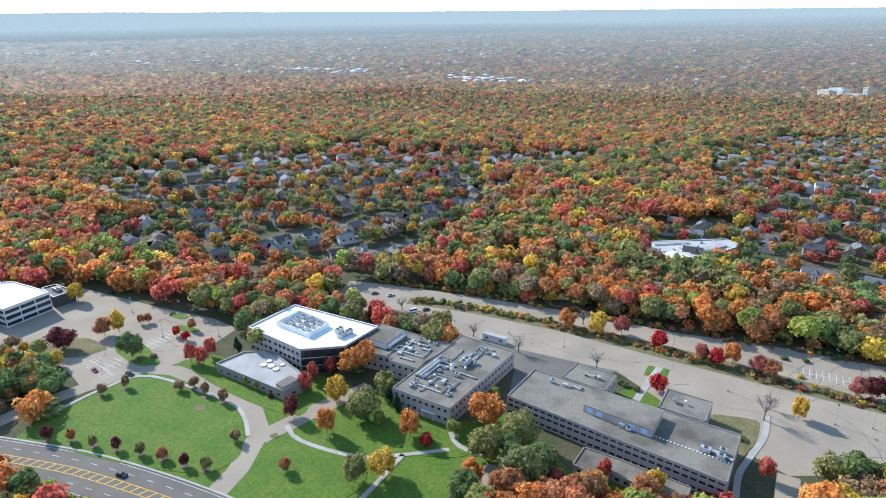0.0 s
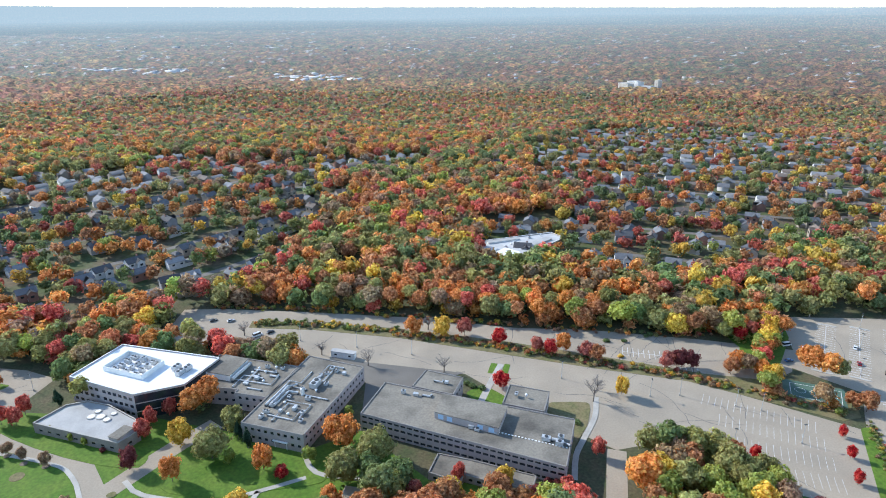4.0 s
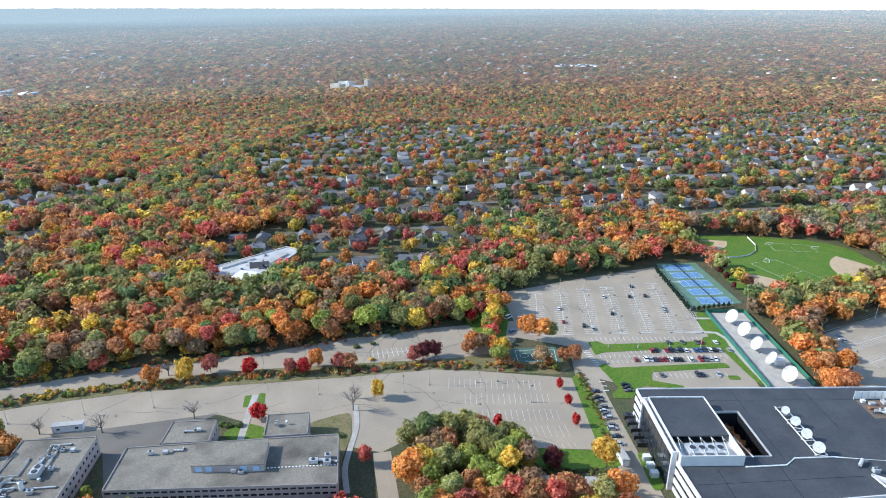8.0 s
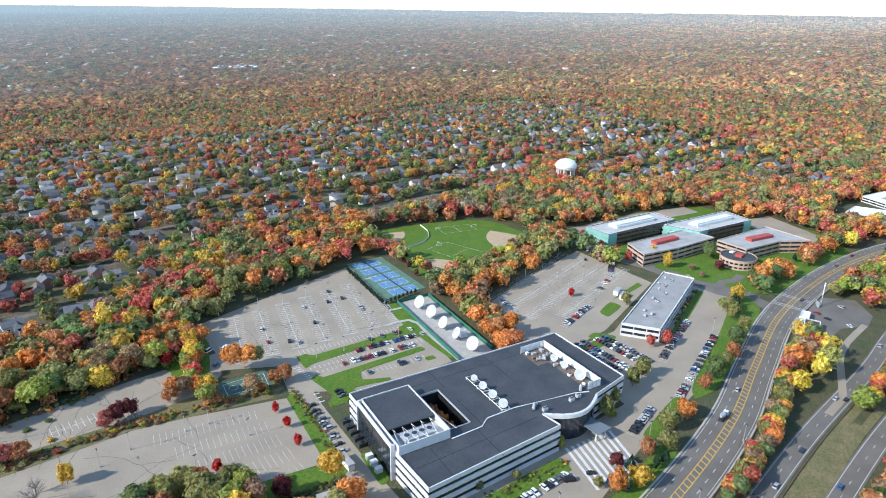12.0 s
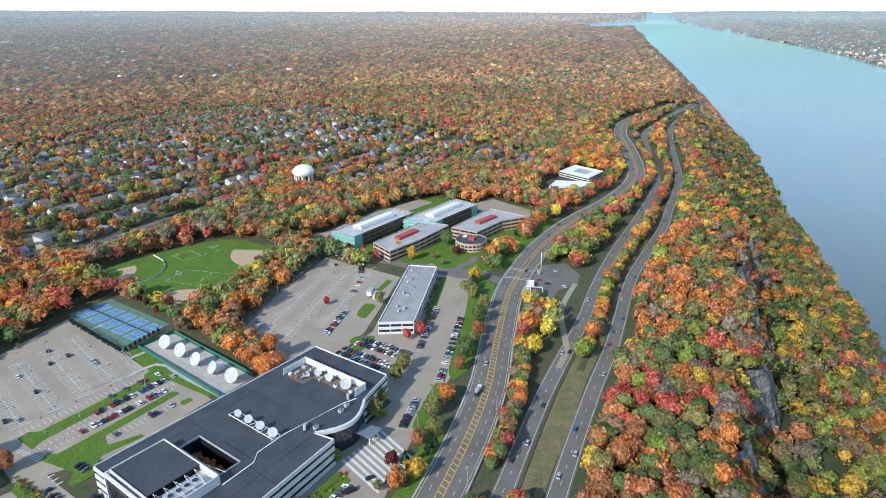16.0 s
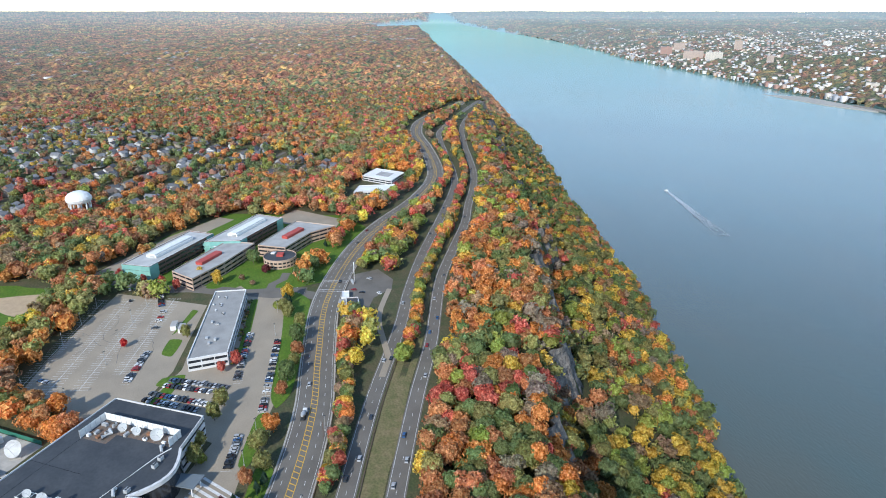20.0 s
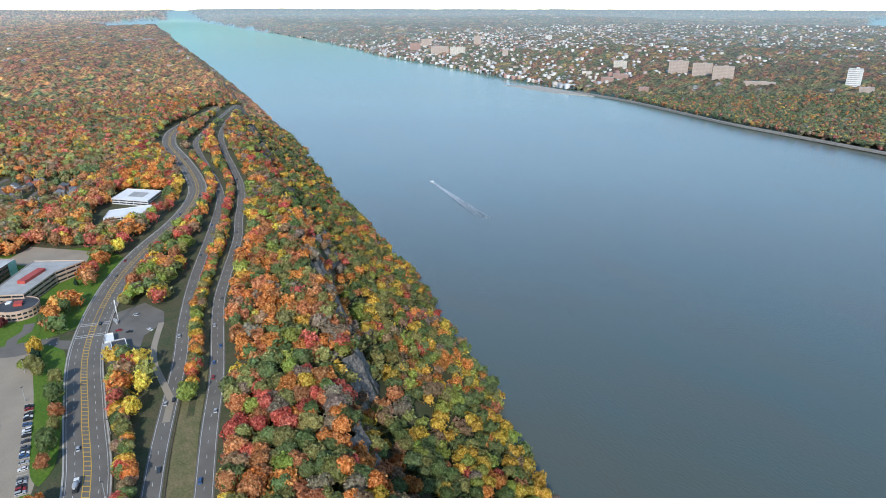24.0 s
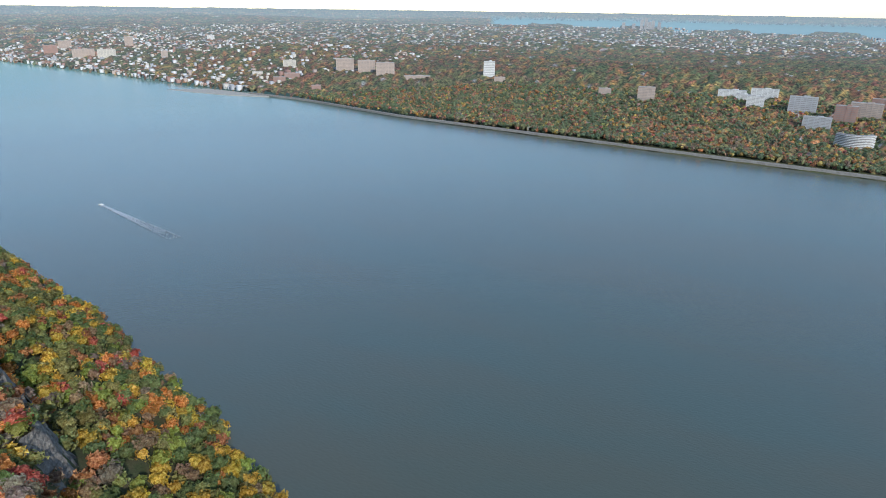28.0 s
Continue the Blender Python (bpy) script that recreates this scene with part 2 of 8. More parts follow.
ground = mesh_of("ground", pts, grid_faces(len(us), len(vs))[:, ::-1], SOIL)
tagged(ground, "rolling ground with brown leaf litter under the woods", "ground", kind="structure")

us = spaced((-3200, -1200, 100), (-1200, 0, 40), (0, 1600, 100))
vs = spaced((-26000, -2000, 1500), (-2000, 3000, 50), (3000, 8000, 150), (8000, 26000, 600))
gu, gv = np.meshgrid(us, vs, indexing="ij")
gx, gy = xy(gu, gv)
keep = (gu < np.interp(gv, *BANK_NEAR) + 60) & (gu > np.interp(gv, *BANK_FAR) - 60)
faces = grid_faces(len(us), len(vs))[:, ::-1]
k2 = keep.ravel()
faces = faces[k2[faces].any(1)]
pts = np.stack([k.ravel() for k in drawn(gx, gy, np.full_like(gx, WATER_Z))], 1)
used, back = np.unique(faces, return_inverse=True)
# strength of the water's haze glow, none within 1900 m
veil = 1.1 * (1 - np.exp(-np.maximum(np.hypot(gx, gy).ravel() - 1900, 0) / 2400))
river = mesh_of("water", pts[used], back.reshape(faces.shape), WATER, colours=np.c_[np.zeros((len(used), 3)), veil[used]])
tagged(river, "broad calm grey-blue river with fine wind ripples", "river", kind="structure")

# ---- campus, roads and clearings ----
CLEAR = []  # outlines kept free of the woods
LOTS = []  # asphalt


def prism(bm, outline, z0, z1):
    """A solid with an outline of any shape."""
    n = len(outline)
    area = sum(outline[i][0] * outline[(i + 1) % n][1] - outline[(i + 1) % n][0] * outline[i][1] for i in range(n))
    if area < 0:
        outline = outline[::-1]
    low = [bm.verts.new((x, y, z0)) for x, y in outline]
    high = [bm.verts.new((x, y, z1)) for x, y in outline]
    bm.faces.new(high)
    bm.faces.new(low[::-1])
    for i in range(n):
        j = (i + 1) % n
        bm.faces.new((low[i], low[j], high[j], high[i]))
    return bm


def rounded(outline, cuts=3, amount=0.3):
    """The outline with its corners cut round (for lawns, islands and drives)."""
    pts_ = [Vector(p) for p in outline]
    for _ in range(cuts):
        out = []
        for i, p in enumerate(pts_):
            q = pts_[(i + 1) % len(pts_)]
            out += [p.lerp(q, amount), p.lerp(q, 1 - amount)]
        pts_ = out
        amount = 0.25
    return [(p.x, p.y) for p in pts_]


def patch(name, outline, z, material, label, category, soft=0, clear=True, depth=0.5):
    if clear:
        CLEAR.append(list(outline))
    if name == "parking_lot":
        LOTS.append(list(outline))
    if soft:
        outline = rounded(outline, soft)
    ob = part(name, prism(bmesh.new(), list(outline), z - depth, z), material)
    return tagged(ob, label, category, kind="structure")


def flow(points, step=12.0):
    """A smooth line through the points, cut into short lengths."""
    p = [np.array(q, float) for q in points]
    p = [2 * p[0] - p[1], *p, 2 * p[-1] - p[-2]]
    out = []
    for a, b, c, d in zip(p, p[1:], p[2:], p[3:]):
        n = max(1, int(np.linalg.norm(c - b) / step))
        for i in range(n):
            t = i / n
            out.append(0.5 * (2 * b + (c - a) * t + (2 * a - 5 * b + 4 * c - d) * t * t + (3 * b - a - 3 * c + d) * t**3))
    return np.array(out + [p[-2]])


def sides(line, left, right):
    way = np.gradient(line, axis=0)
    way /= np.linalg.norm(way, axis=1)[:, None]
    out = np.stack([-way[:, 1], way[:, 0]], 1)
    return line + out * np.asarray(left).reshape(-1, 1), line + out * np.asarray(right).reshape(-1, 1)


def strip(name, points, width, z, material, label="", category="", off=0.0, parent=None, clear=0.0, thick=0.4, step=12.0):
    """A band along a line: road, path, kerb or painted line."""
    line = flow(points, step)
    a, b = sides(line, off + width / 2, off - width / 2)
    if clear:
        ca, cb = sides(line, off + width / 2 + clear, off - width / 2 - clear)
        for i in range(0, len(line) - 1, 3):
            j = min(i + 3, len(line) - 1)
            CLEAR.append([tuple(ca[i]), tuple(ca[j]), tuple(cb[j]), tuple(cb[i])])
    bm = bmesh.new()
    rows = [[bm.verts.new((*p, h)) for p, h in ((q, z - thick), (q, z), (r, z), (r, z - thick))] for q, r in zip(a, b)]
    for r, s in zip(rows, rows[1:]):
        for i in range(3):
            bm.faces.new((r[i], s[i], s[i + 1], r[i + 1]))
    bm.normal_update()
    ob = part(name, bm, material, parent)
    return tagged(ob, label, category, kind="structure") if category else ob


# the state road, the parkway's two carriageways, the drives
NINE = [(-560, 300), (-420, 265), (-300, 228), (-175, 203), (-122, 188), (-60, 160), (20, 112), (100, 55), (170, 14), (240, -18), (306, -42), (370, -57), (449, -78), (536, -118), (605, -163), (680, -226), (760, -277), (842, -307), (963, -336), (1083, -361), (1187, -403), (1270, -462), (1350, -533), (1440, -600)]
PARK_W = [(-500, 240), (-200, 130), (0, 50), (110, 8), (170, -16), (231, -42), (305, -75), (388, -117), (442, -141), (516, -178), (630, -242), (723, -291), (790, -316), (850, -333), (935, -357), (1030, -385), (1088, -408), (1176, -461), (1310, -550), (1440, -640)]
PARK_E = [(-500, 205), (-200, 98), (0, 22), (110, -18), (170, -40), (229, -66), (301, -100), (362, -131), (450, -170), (502, -199), (583, -247), (640, -275), (710, -311), (780, -342), (870, -373), (957, -402), (1076, -446), (1161, -486), (1268, -548), (1420, -640)]
strip("road", NINE, 20, 0.10, ASPHALT, "four-lane grey asphalt road with yellow hatched middle", "road", clear=5.5)
strip("road", PARK_W, 9.6, 0.08, ASPHALT, "two-lane asphalt parkway carriageway through woods", "road", clear=5)
strip("road", PARK_E, 9.6, 0.08, ASPHALT, "two-lane asphalt parkway carriageway through woods", "road", clear=5)

patch("parking_lot", [(-230, 366), (-166, 336), (-129, 321), (-113, 309), (-128, 275), (-159, 277), (-184, 279), (-215, 290), (-262, 300), (-275, 350)], 0.05, ASPHALT_OLD, "weathered grey asphalt car park with islands", "parking lot")
patch("parking_lot", [(-60, 374), (-37, 369), (20, 349), (76, 327), (127, 301), (165, 289), (222, 262), (262, 240), (245, 222), (206, 211), (239, 175), (203, 130), (179, 152), (160, 190), (128, 190), (105, 222), (84, 262), (37, 285), (3, 300), (-36, 317), (-70, 335)], 0.04, ASPHALT_OLD, "wide empty cracked grey asphalt car park", "parking lot")
patch("parking_lot", [(262, 240), (283, 275), (345, 256), (410, 233), (374, 196), (336, 152), (331, 135), (306, 108), (262, 138), (246, 172), (268, 190), (247, 226)], 0.05, ASPHALT_OLD, "large striped asphalt car park with few cars", "parking lot")
patch("parking_lot", [(349, 80), (380, 113), (420, 104), (459, 92), (515, 72), (488, 33), (470, 8), (380, 30), (340, 50), (322, 62)], 0.05, ASPHALT_OLD, "large striped asphalt car park with lamp posts", "parking lot")
patch("parking_lot", [(300, 10), (340, 50), (380, 25), (480, 5), (500, -20), (478, -50), (400, -40), (340, -30), (264, 0), (215, 15), (180, 45), (200, 70)], 0.03, ASPHALT_OLD, "grey asphalt drive and rows of parking bays", "parking lot")
strip("drive", [(275, 200), (245, 170), (220, 137), (196, 103), (175, 70)], 12, 0.07, ASPHALT_OLD, "grey asphalt service drive beside the office", "road", clear=5)
strip("drive", [(-84, 178), (-78, 195), (-76, 218), (-84, 235), (-98, 246), (-130, 266), (-145, 268), (-175, 243), (-200, 212)], 8.5, 0.06, ASPHALT_OLD, "curving grey asphalt campus drive", "road", clear=2)
strip("drive", [(-75, 214), (-48, 240), (-34, 251)], 9, 0.075, ASPHALT_OLD, "asphalt drive to the office door", "road", clear=2)
strip("drive", [(128, 190), (118, 172), (106, 150), (95, 128), (80, 90)], 8, 0.07, ASPHALT_OLD, "asphalt drive beside the long office", "road", clear=2)
strip("drive", [(20, 196), (6, 170), (-10, 150)], 8, 0.07, ASPHALT_OLD, "asphalt drive to the road", "road", clear=2)

strip("road", [(452, -78), (467, -62), (472, -40), (481, -25), (494, -5), (503, 13), (510, 36)], 12, 0.085, ASPHALT, "two-lane asphalt side road at the junction", "road", clear=2)
strip("drive", [(470, -54), (488, -48), (506, -43), (518, -44)], 7.5, 0.095, ASPHALT, "short asphalt drive to a round pavilion", "road", clear=1)
patch("lawn", [(478, -52), (484, -84), (500, -104), (590, -150), (650, -140), (700, -20), (640, 44), (540, 92), (512, 48), (506, 12), (490, -22)], 0.012, GRASS, "green lawns round the tan and teal offices", "lawn", clear=False, depth=0.3)
patch("parking_lot", [(-262, 304), (-215, 294), (-184, 283), (-159, 280), (-126, 278), (-137, 268), (-150, 262), (-168, 252), (-178, 262), (-194, 276), (-212, 282), (-244, 288)], 0.045, ASPHALT_OLD, "weathered asphalt car park beside a copse", "parking lot")
patch("lawn", [(-176, 208), (-172, 232), (-150, 262), (-120, 282), (-60, 262), (-22, 240), (2, 222), (27, 230), (48, 193), (100, 172), (84, 150), (40, 150), (2, 166), (-20, 158), (-84, 176)], 0.02, GRASS, "shaded green lawns between the drives", "lawn", clear=False, depth=0.3)
patch("lawn", [(-174, 214), (-171, 226), (-156, 250), (-140, 258), (-98, 238), (-84, 224), (-80, 209), (-80, 199), (-93, 189)], 0.16, GRASS, "bright green mown lawn with a ring of young trees", "lawn", 2)
patch("lawn", [(-71, 190), (-60, 212), (-33, 201), (-26, 184), (-50, 172)], 0.16, GRASS, "bright green mown lawn", "lawn", 2)
patch("lawn", [(-133, 272), (-125, 279), (-70, 244), (-56, 236), (-66, 224)], 0.15, GRASS, "bright green strip of lawn", "lawn", 2)
patch("lawn", [(-59, 216), (-46, 238), (-17, 236), (0, 215), (16, 200), (-16, 203), (-34, 203)], 0.15, GRASS, "shaded green lawn", "lawn", 2)
CLEAR.append([(-176, 208), (-150, 262), (-120, 282), (-60, 262), (-22, 240), (2, 222), (27, 230), (48, 193), (24, 194), (2, 176), (-20, 158), (-84, 178)])  # forecourt
CLEAR.append([(-262, 300), (-225, 366), (-112, 312), (-100, 275), (-130, 262), (-176, 240), (-205, 250)])
CLEAR.append([(20, 290), (45, 262), (115, 214), (140, 232), (120, 250), (60, 290)])
CLEAR.append([(478, -60), (330, -30), (270, -14), (180, 36), (200, 70), (320, 40), (480, 10), (530, 60), (640, 30), (690, -20), (640, -120), (590, -118), (510, -70)])
patch("sports_field", [(486, 254), (503, 247), (526, 224), (542, 208), (562, 181), (564, 154), (548, 136), (540, 110), (462, 130), (444, 137), (420, 156), (414, 164), (418, 182), (452, 214), (472, 240)], 0.12, GRASS, "green ball field with sandy infields", "field", 1)
patch("tennis_ground", [(413, 237), (438, 219), (396, 162), (366, 180)], 0.14, mat("green_court", (0.10, 0.19, 0.12), (0.13, 0.22, 0.15), 6), "green hard court with blue playing areas", "tennis court")

# ---- offices: materials ----
ROOF_LIGHT = mat("light_grey_roof", (0.52, 0.515, 0.50), (0.42, 0.415, 0.40), 9, grain=0.06, rough=0.8)
ROOF_WHITE = mat("white_roof_membrane", (0.82, 0.82, 0.81), (0.72, 0.71, 0.69), 9, grain=0.04, rough=0.7)
ROOF_GREY = mat("grey_gravel_roof", (0.232, 0.208, 0.168), (0.100, 0.09, 0.074), 15, (0.44, 0.7), 0.16, 0.9, rough=0.95)
EDGE_GREY = mat("grey_roof_edge", (0.27, 0.25, 0.225), (0.2, 0.185, 0.165), 4, grain=0.08, rough=0.9)
ROOF_DARK = mat("dark_roof_membrane", (0.046, 0.051, 0.058), (0.066, 0.071, 0.077), 12, grain=0.1, grain_size=1.5, rough=0.72)
ROOF_PALE = mat("pale_grey_roof", (0.43, 0.42, 0.40), (0.33, 0.322, 0.305), 10, grain=0.08, rough=0.85)
WALL_PINK = mat("pinkish_precast_wall", (0.45, 0.385, 0.36), (0.38, 0.33, 0.31), 6, grain=0.06)
WALL_WHITE = mat("white_panel_wall", (0.68, 0.67, 0.66), (0.60, 0.59, 0.58), 5, grain=0.03, rough=0.45)
WALL_BROWN = mat("tan_precast_wall", (0.53, 0.375, 0.28), (0.45, 0.32, 0.24), 6, grain=0.06)
WALL_BRICK = mat("brown_brick_wall", (0.20, 0.115, 0.085), (0.155, 0.09, 0.07), 3, grain=0.12)
WALL_TEAL = mat("teal_curtain_glass", (0.20, 0.42, 0.37), (0.26, 0.48, 0.43), 4, grain=0.06, rough=0.3, spec=0.4)
GLASS = mat("dark_window_glass", (0.016, 0.02, 0.026), (0.03, 0.035, 0.042), 3, grain=0, rough=0.08, spec=0.7)
METAL = mat("galvanised_metal", (0.56, 0.57, 0.57), (0.44, 0.45, 0.45), 1.5, grain=0.08, rough=0.45, metal=0.3)
DECK = mat("steel_grating", (0.13, 0.115, 0.10), (0.2, 0.13, 0.09), 2.5, grain=0.25, grain_size=0.6)
RUST = mat("rusty_steel", (0.30, 0.14, 0.07), (0.22, 0.11, 0.06), 1.0, grain=0.2)
WHITE = mat("white_paint", (0.80, 0.80, 0.78), (0.70, 0.70, 0.67), 2, grain=0.03, rough=0.55)
BLUE_PANEL = mat("pale_blue_panel", (0.42, 0.58, 0.74), None, grain=0.04, rough=0.6)
RED_PAINT = mat("red_metal_cladding", (0.46, 0.075, 0.055), (0.38, 0.06, 0.05), 3, grain=0.06, rough=0.6)
DARKMETAL = mat("dark_metal", (0.05, 0.053, 0.055), None, grain=0.1, rough=0.5, metal=0.2)
DISH = mat("white_dish_paint", (0.86, 0.86, 0.85), (0.78, 0.78, 0.76), 1.2, grain=0.02, rough=0.4)


# ---- shapes ----
def cuboid(bm, c, size, turn=0.0, taper=1.0):
    """A box on its base centre c, turned about z (degrees), its top drawn in."""
    sx, sy, sz = (k / 2 for k in size)
    m = Matrix.Translation(c) @ Matrix.Rotation(radians(turn), 4, "Z")
    v = [bm.verts.new(m @ Vector((x * k, y * k, z))) for z, k in ((0, 1), (2 * sz, taper)) for x, y in ((-sx, -sy), (sx, -sy), (sx, sy), (-sx, sy))]
    for f in ((3, 2, 1, 0), (4, 5, 6, 7), (0, 1, 5, 4), (1, 2, 6, 5), (2, 3, 7, 6), (3, 0, 4, 7)):
        bm.faces.new([v[i] for i in f])
    return bm


def tube(bm, points, radius, sides_=8, ends=True):
    """A round bar along points."""
    p = [Vector(q) for q in points]
    rings = []
    for i, c in enumerate(p):
        way = (p[min(i + 1, len(p) - 1)] - p[max(i - 1, 0)]).normalized()
        a = way.orthogonal().normalized()
        b = way.cross(a)
        r = radius[i] if isinstance(radius, (list, tuple)) else radius
        rings.append([bm.verts.new(c + (a * math.cos(k * math.tau / sides_) + b * math.sin(k * math.tau / sides_)) * r) for k in range(sides_)])
    for r, s in zip(rings, rings[1:]):
        for k in range(sides_):
            bm.faces.new((r[k], r[(k + 1) % sides_], s[(k + 1) % sides_], s[k]))
    if ends:
        bm.faces.new(rings[0][::-1])
        bm.faces.new(rings[-1])
    return bm


def cyl(bm, c, r, h, n=16, top=1.0):
    return tube(bm, [c, (c[0], c[1], c[2] + h)], [r, r * top], n)


def ccw(outline):
    a = sum(p[0] * q[1] - q[0] * p[1] for p, q in zip(outline, outline[1:] + outline[:1]))
    return list(outline) if a > 0 else list(outline)[::-1]


def inset(outline, d):
    """A counter-clockwise outline drawn in by d."""
    n, out = len(outline), []
    for i in range(n):
        a, b, c = (Vector(outline[k % n]) for k in (i - 1, i, i + 1))
        e, f = (b - a).normalized(), (c - b).normalized()
        ne, nf = Vector((-e.y, e.x)), Vector((-f.y, f.x))
        k = (ne + nf) / max(1 + ne.dot(nf), 0.25)
        out.append(tuple(b + k * d))
    return out


def along(bm, p, q, s0, s1, d0, d1, z0, z1):
    """A box on the wall line p-q, from s0 to s1 along it and from d0 to d1 into the house."""
    p, q = Vector(p), Vector(q)
    e = (q - p).normalized()
    n = Vector((-e.y, e.x))
    o = [p + e * s + n * d for s, d in ((s0, d0), (s1, d0), (s1, d1), (s0, d1))]
    return prism(bm, [(k.x, k.y) for k in o], z0, z1)


def local(origin, angle):
    """Plan coordinates of a house's own: metres along its long side, and across it to the right."""
    c, s = math.cos(radians(angle)), math.sin(radians(angle))
    return lambda a, b: (origin[0] + a * c + b * s, origin[1] + a * s - b * c)


def office(outline, top, rows, wall, roof, label, width=1.9, gap=1.3, glass=GLASS, parapet=0.6, blank=(), ribbon=False, name="office_building", fascia=None):
    """A flat-roofed office: a wall pierced by rows of windows (sill, head), a roof behind a parapet.
    ribbon: bands of glass from end to end. blank: sides with no windows."""
    outline = ccw([tuple(map(float, p)) for p in outline])
    CLEAR.append(outline)
    thing = tagged(new(name), label, "building")
    bm = bmesh.new()
    panes = []
    n = len(outline)
    for i in range(n):
        p, q = outline[i], outline[(i + 1) % n]
        long_ = math.dist(p, q)
        z = -0.4
        for sill, head in rows if i not in blank and long_ > 3 else ():
            along(bm, p, q, 0, long_, 0, 0.35, z, sill)
            if ribbon:
                count, w, g = max(1, round(long_ / 9)), 0, 0.5
                w = (long_ - g) / count - g
            else:
                count = max(1, int((long_ - gap) / (width + gap)))
                w, g = width, (long_ - count * width) / (count + 1)
            for k in range(count + 1):
                s = k * (w + g)
                along(bm, p, q, s, s + g, 0.02, 0.35, sill, head)
                if k < count:
                    panes.append((p, q, s + g, s + g + w, sill, head))
            z = head
        along(bm, p, q, 0, long_, 0, 0.35, z, top + parapet)
    part("wall", bm, wall, thing)
    for p, q, s0, s1, sill, head in panes:
        part("window", along(bmesh.new(), p, q, s0, s1, 0.2, 0.3, sill, head), glass, thing)
    part("roof", prism(bmesh.new(), inset(outline, 0.3), top - 0.4, top), roof, thing)
    if fascia:
        rim = bmesh.new()
        for i in range(n):
            p, q = outline[i], outline[(i + 1) % n]
            along(rim, p, q, -0.05, math.dist(p, q) + 0.05, -0.05, 0.42, top + parapet, top + parapet + 0.12)
        part("coping", rim, fascia, thing)
    return thing


def penthouse(house, outline, z, high, wall, roof, name="penthouse"):
    outline = ccw(list(outline))
    body = part(name, prism(bmesh.new(), outline, z - 0.1, z + high), wall, house)
    part("roof", prism(bmesh.new(), inset(outline, -0.15), z + high, z + high + 0.25), roof, body)
    return body


def unit_box(x, y, z, size, turn, fans=1, label="pale metal rooftop air handler with round fan", mat_=METAL):
    """A rooftop air unit: casing, kerb, fans."""
    ob = tagged(new("air_unit"), label, "air unit")
    part("casing", cuboid(bmesh.new(), (0, 0, 0.25), size), mat_, ob)
    part("kerb", cuboid(bmesh.new(), (0, 0, -0.02), (size[0] * 0.9, size[1] * 0.9, 0.3)), DARKMETAL, ob)
    for k in range(fans):
        fx = (k - (fans - 1) / 2) * size[0] / max(fans, 1)
        part("fan", cyl(bmesh.new(), (fx, 0, size[2] + 0.2), min(size[0] / max(fans, 1), size[1]) * 0.38, 0.3, 12), DARKMETAL, ob)
    ob.matrix_basis = pose(x, y, z, 0, 0, turn)
    return ob


def duct(points, z, r=0.5, label="silver ventilation duct bent over the roof"):
    ob = tagged(new("roof_duct"), label, "duct")
    part("pipe", tube(bmesh.new(), [(x, y, z + r + 0.15 + h) for x, y, h in points], r, 8), METAL, ob)
    for x, y, h in points[:: max(1, len(points) - 1)]:
        part("foot", cuboid(bmesh.new(), (x, y, z - 0.02), (0.9, 0.9, 0.4)), DARKMETAL, ob)
    return ob


def clutter(places, z, seed, turn):
    """Small rooftop units and ducts round the given places."""
    r = random.Random(seed)
    for x, y in places:
        k = r.random()
        if k < 0.55:
            unit_box(x, y, z, (r.uniform(1.4, 2.6), r.uniform(1.2, 1.9), r.uniform(0.8, 1.6)), turn + r.choice((0, 90)), r.choice((0, 1, 1, 2)))
        elif k < 0.8:
            ob = tagged(new("roof_vent"), "small white round rooftop exhaust vent", "vent")
            part("stack", cyl(bmesh.new(), (0, 0, -0.02), 0.45, 0.9, 10), METAL, ob)
            part("cap", cyl(bmesh.new(), (0, 0, 0.9), 0.7, 0.35, 10, 0.5), WHITE, ob)
            ob.matrix_basis = pose(x, y, z)
        else:
            c, s = math.cos(radians(turn)), math.sin(radians(turn))
            w = r.uniform(2, 4)
            duct([(x, y, 0), (x + c * w, y + s * w, 0), (x + c * w - s * 1.5, y + s * w + c * 1.5, 0)], z, r.uniform(0.3, 0.5))


# ---- the white-roofed office with its low terrace wing ----
TWO = ((2.0, 3.4), (5.9, 7.3))
THREE = ((1.6, 3.3), (5.4, 7.1), (9.2, 10.9))
white_office = office([(-99, 286), (-81, 312), (-33, 286), (-47, 266), (-68, 263), (-84, 275)], 12.6, THREE, WALL_PINK, ROOF_WHITE,
                      "pinkish three-storey office with a bright white flat roof", 2.2, 0.9, fascia=WHITE)
for p, q in (((-33, 286), (-47, 266)), ((-47, 266), (-68, 263))):
    for z0, z1 in ((0, 3.6), (4.2, 7.8), (8.4, 12.2)):
        part("glass_front", along(bmesh.new(), q, p, 0.3, math.dist(p, q) - 0.3, -0.14, 0.05, z0, z1), GLASS, white_office, "dark mirror glass corner with thin white floor lines")
well = inset(ccw([(-85, 288), (-76, 301), (-58, 287), (-66, 275)]), 0)
for i in range(4):
    part("screen", along(bmesh.new(), well[i], well[(i + 1) % 4], 0, math.dist(well[i], well[(i + 1) % 4]), 0, 0.3, 12.5, 15.2), WHITE, white_office, "white louvred roof screen")
rr = random.Random(3)
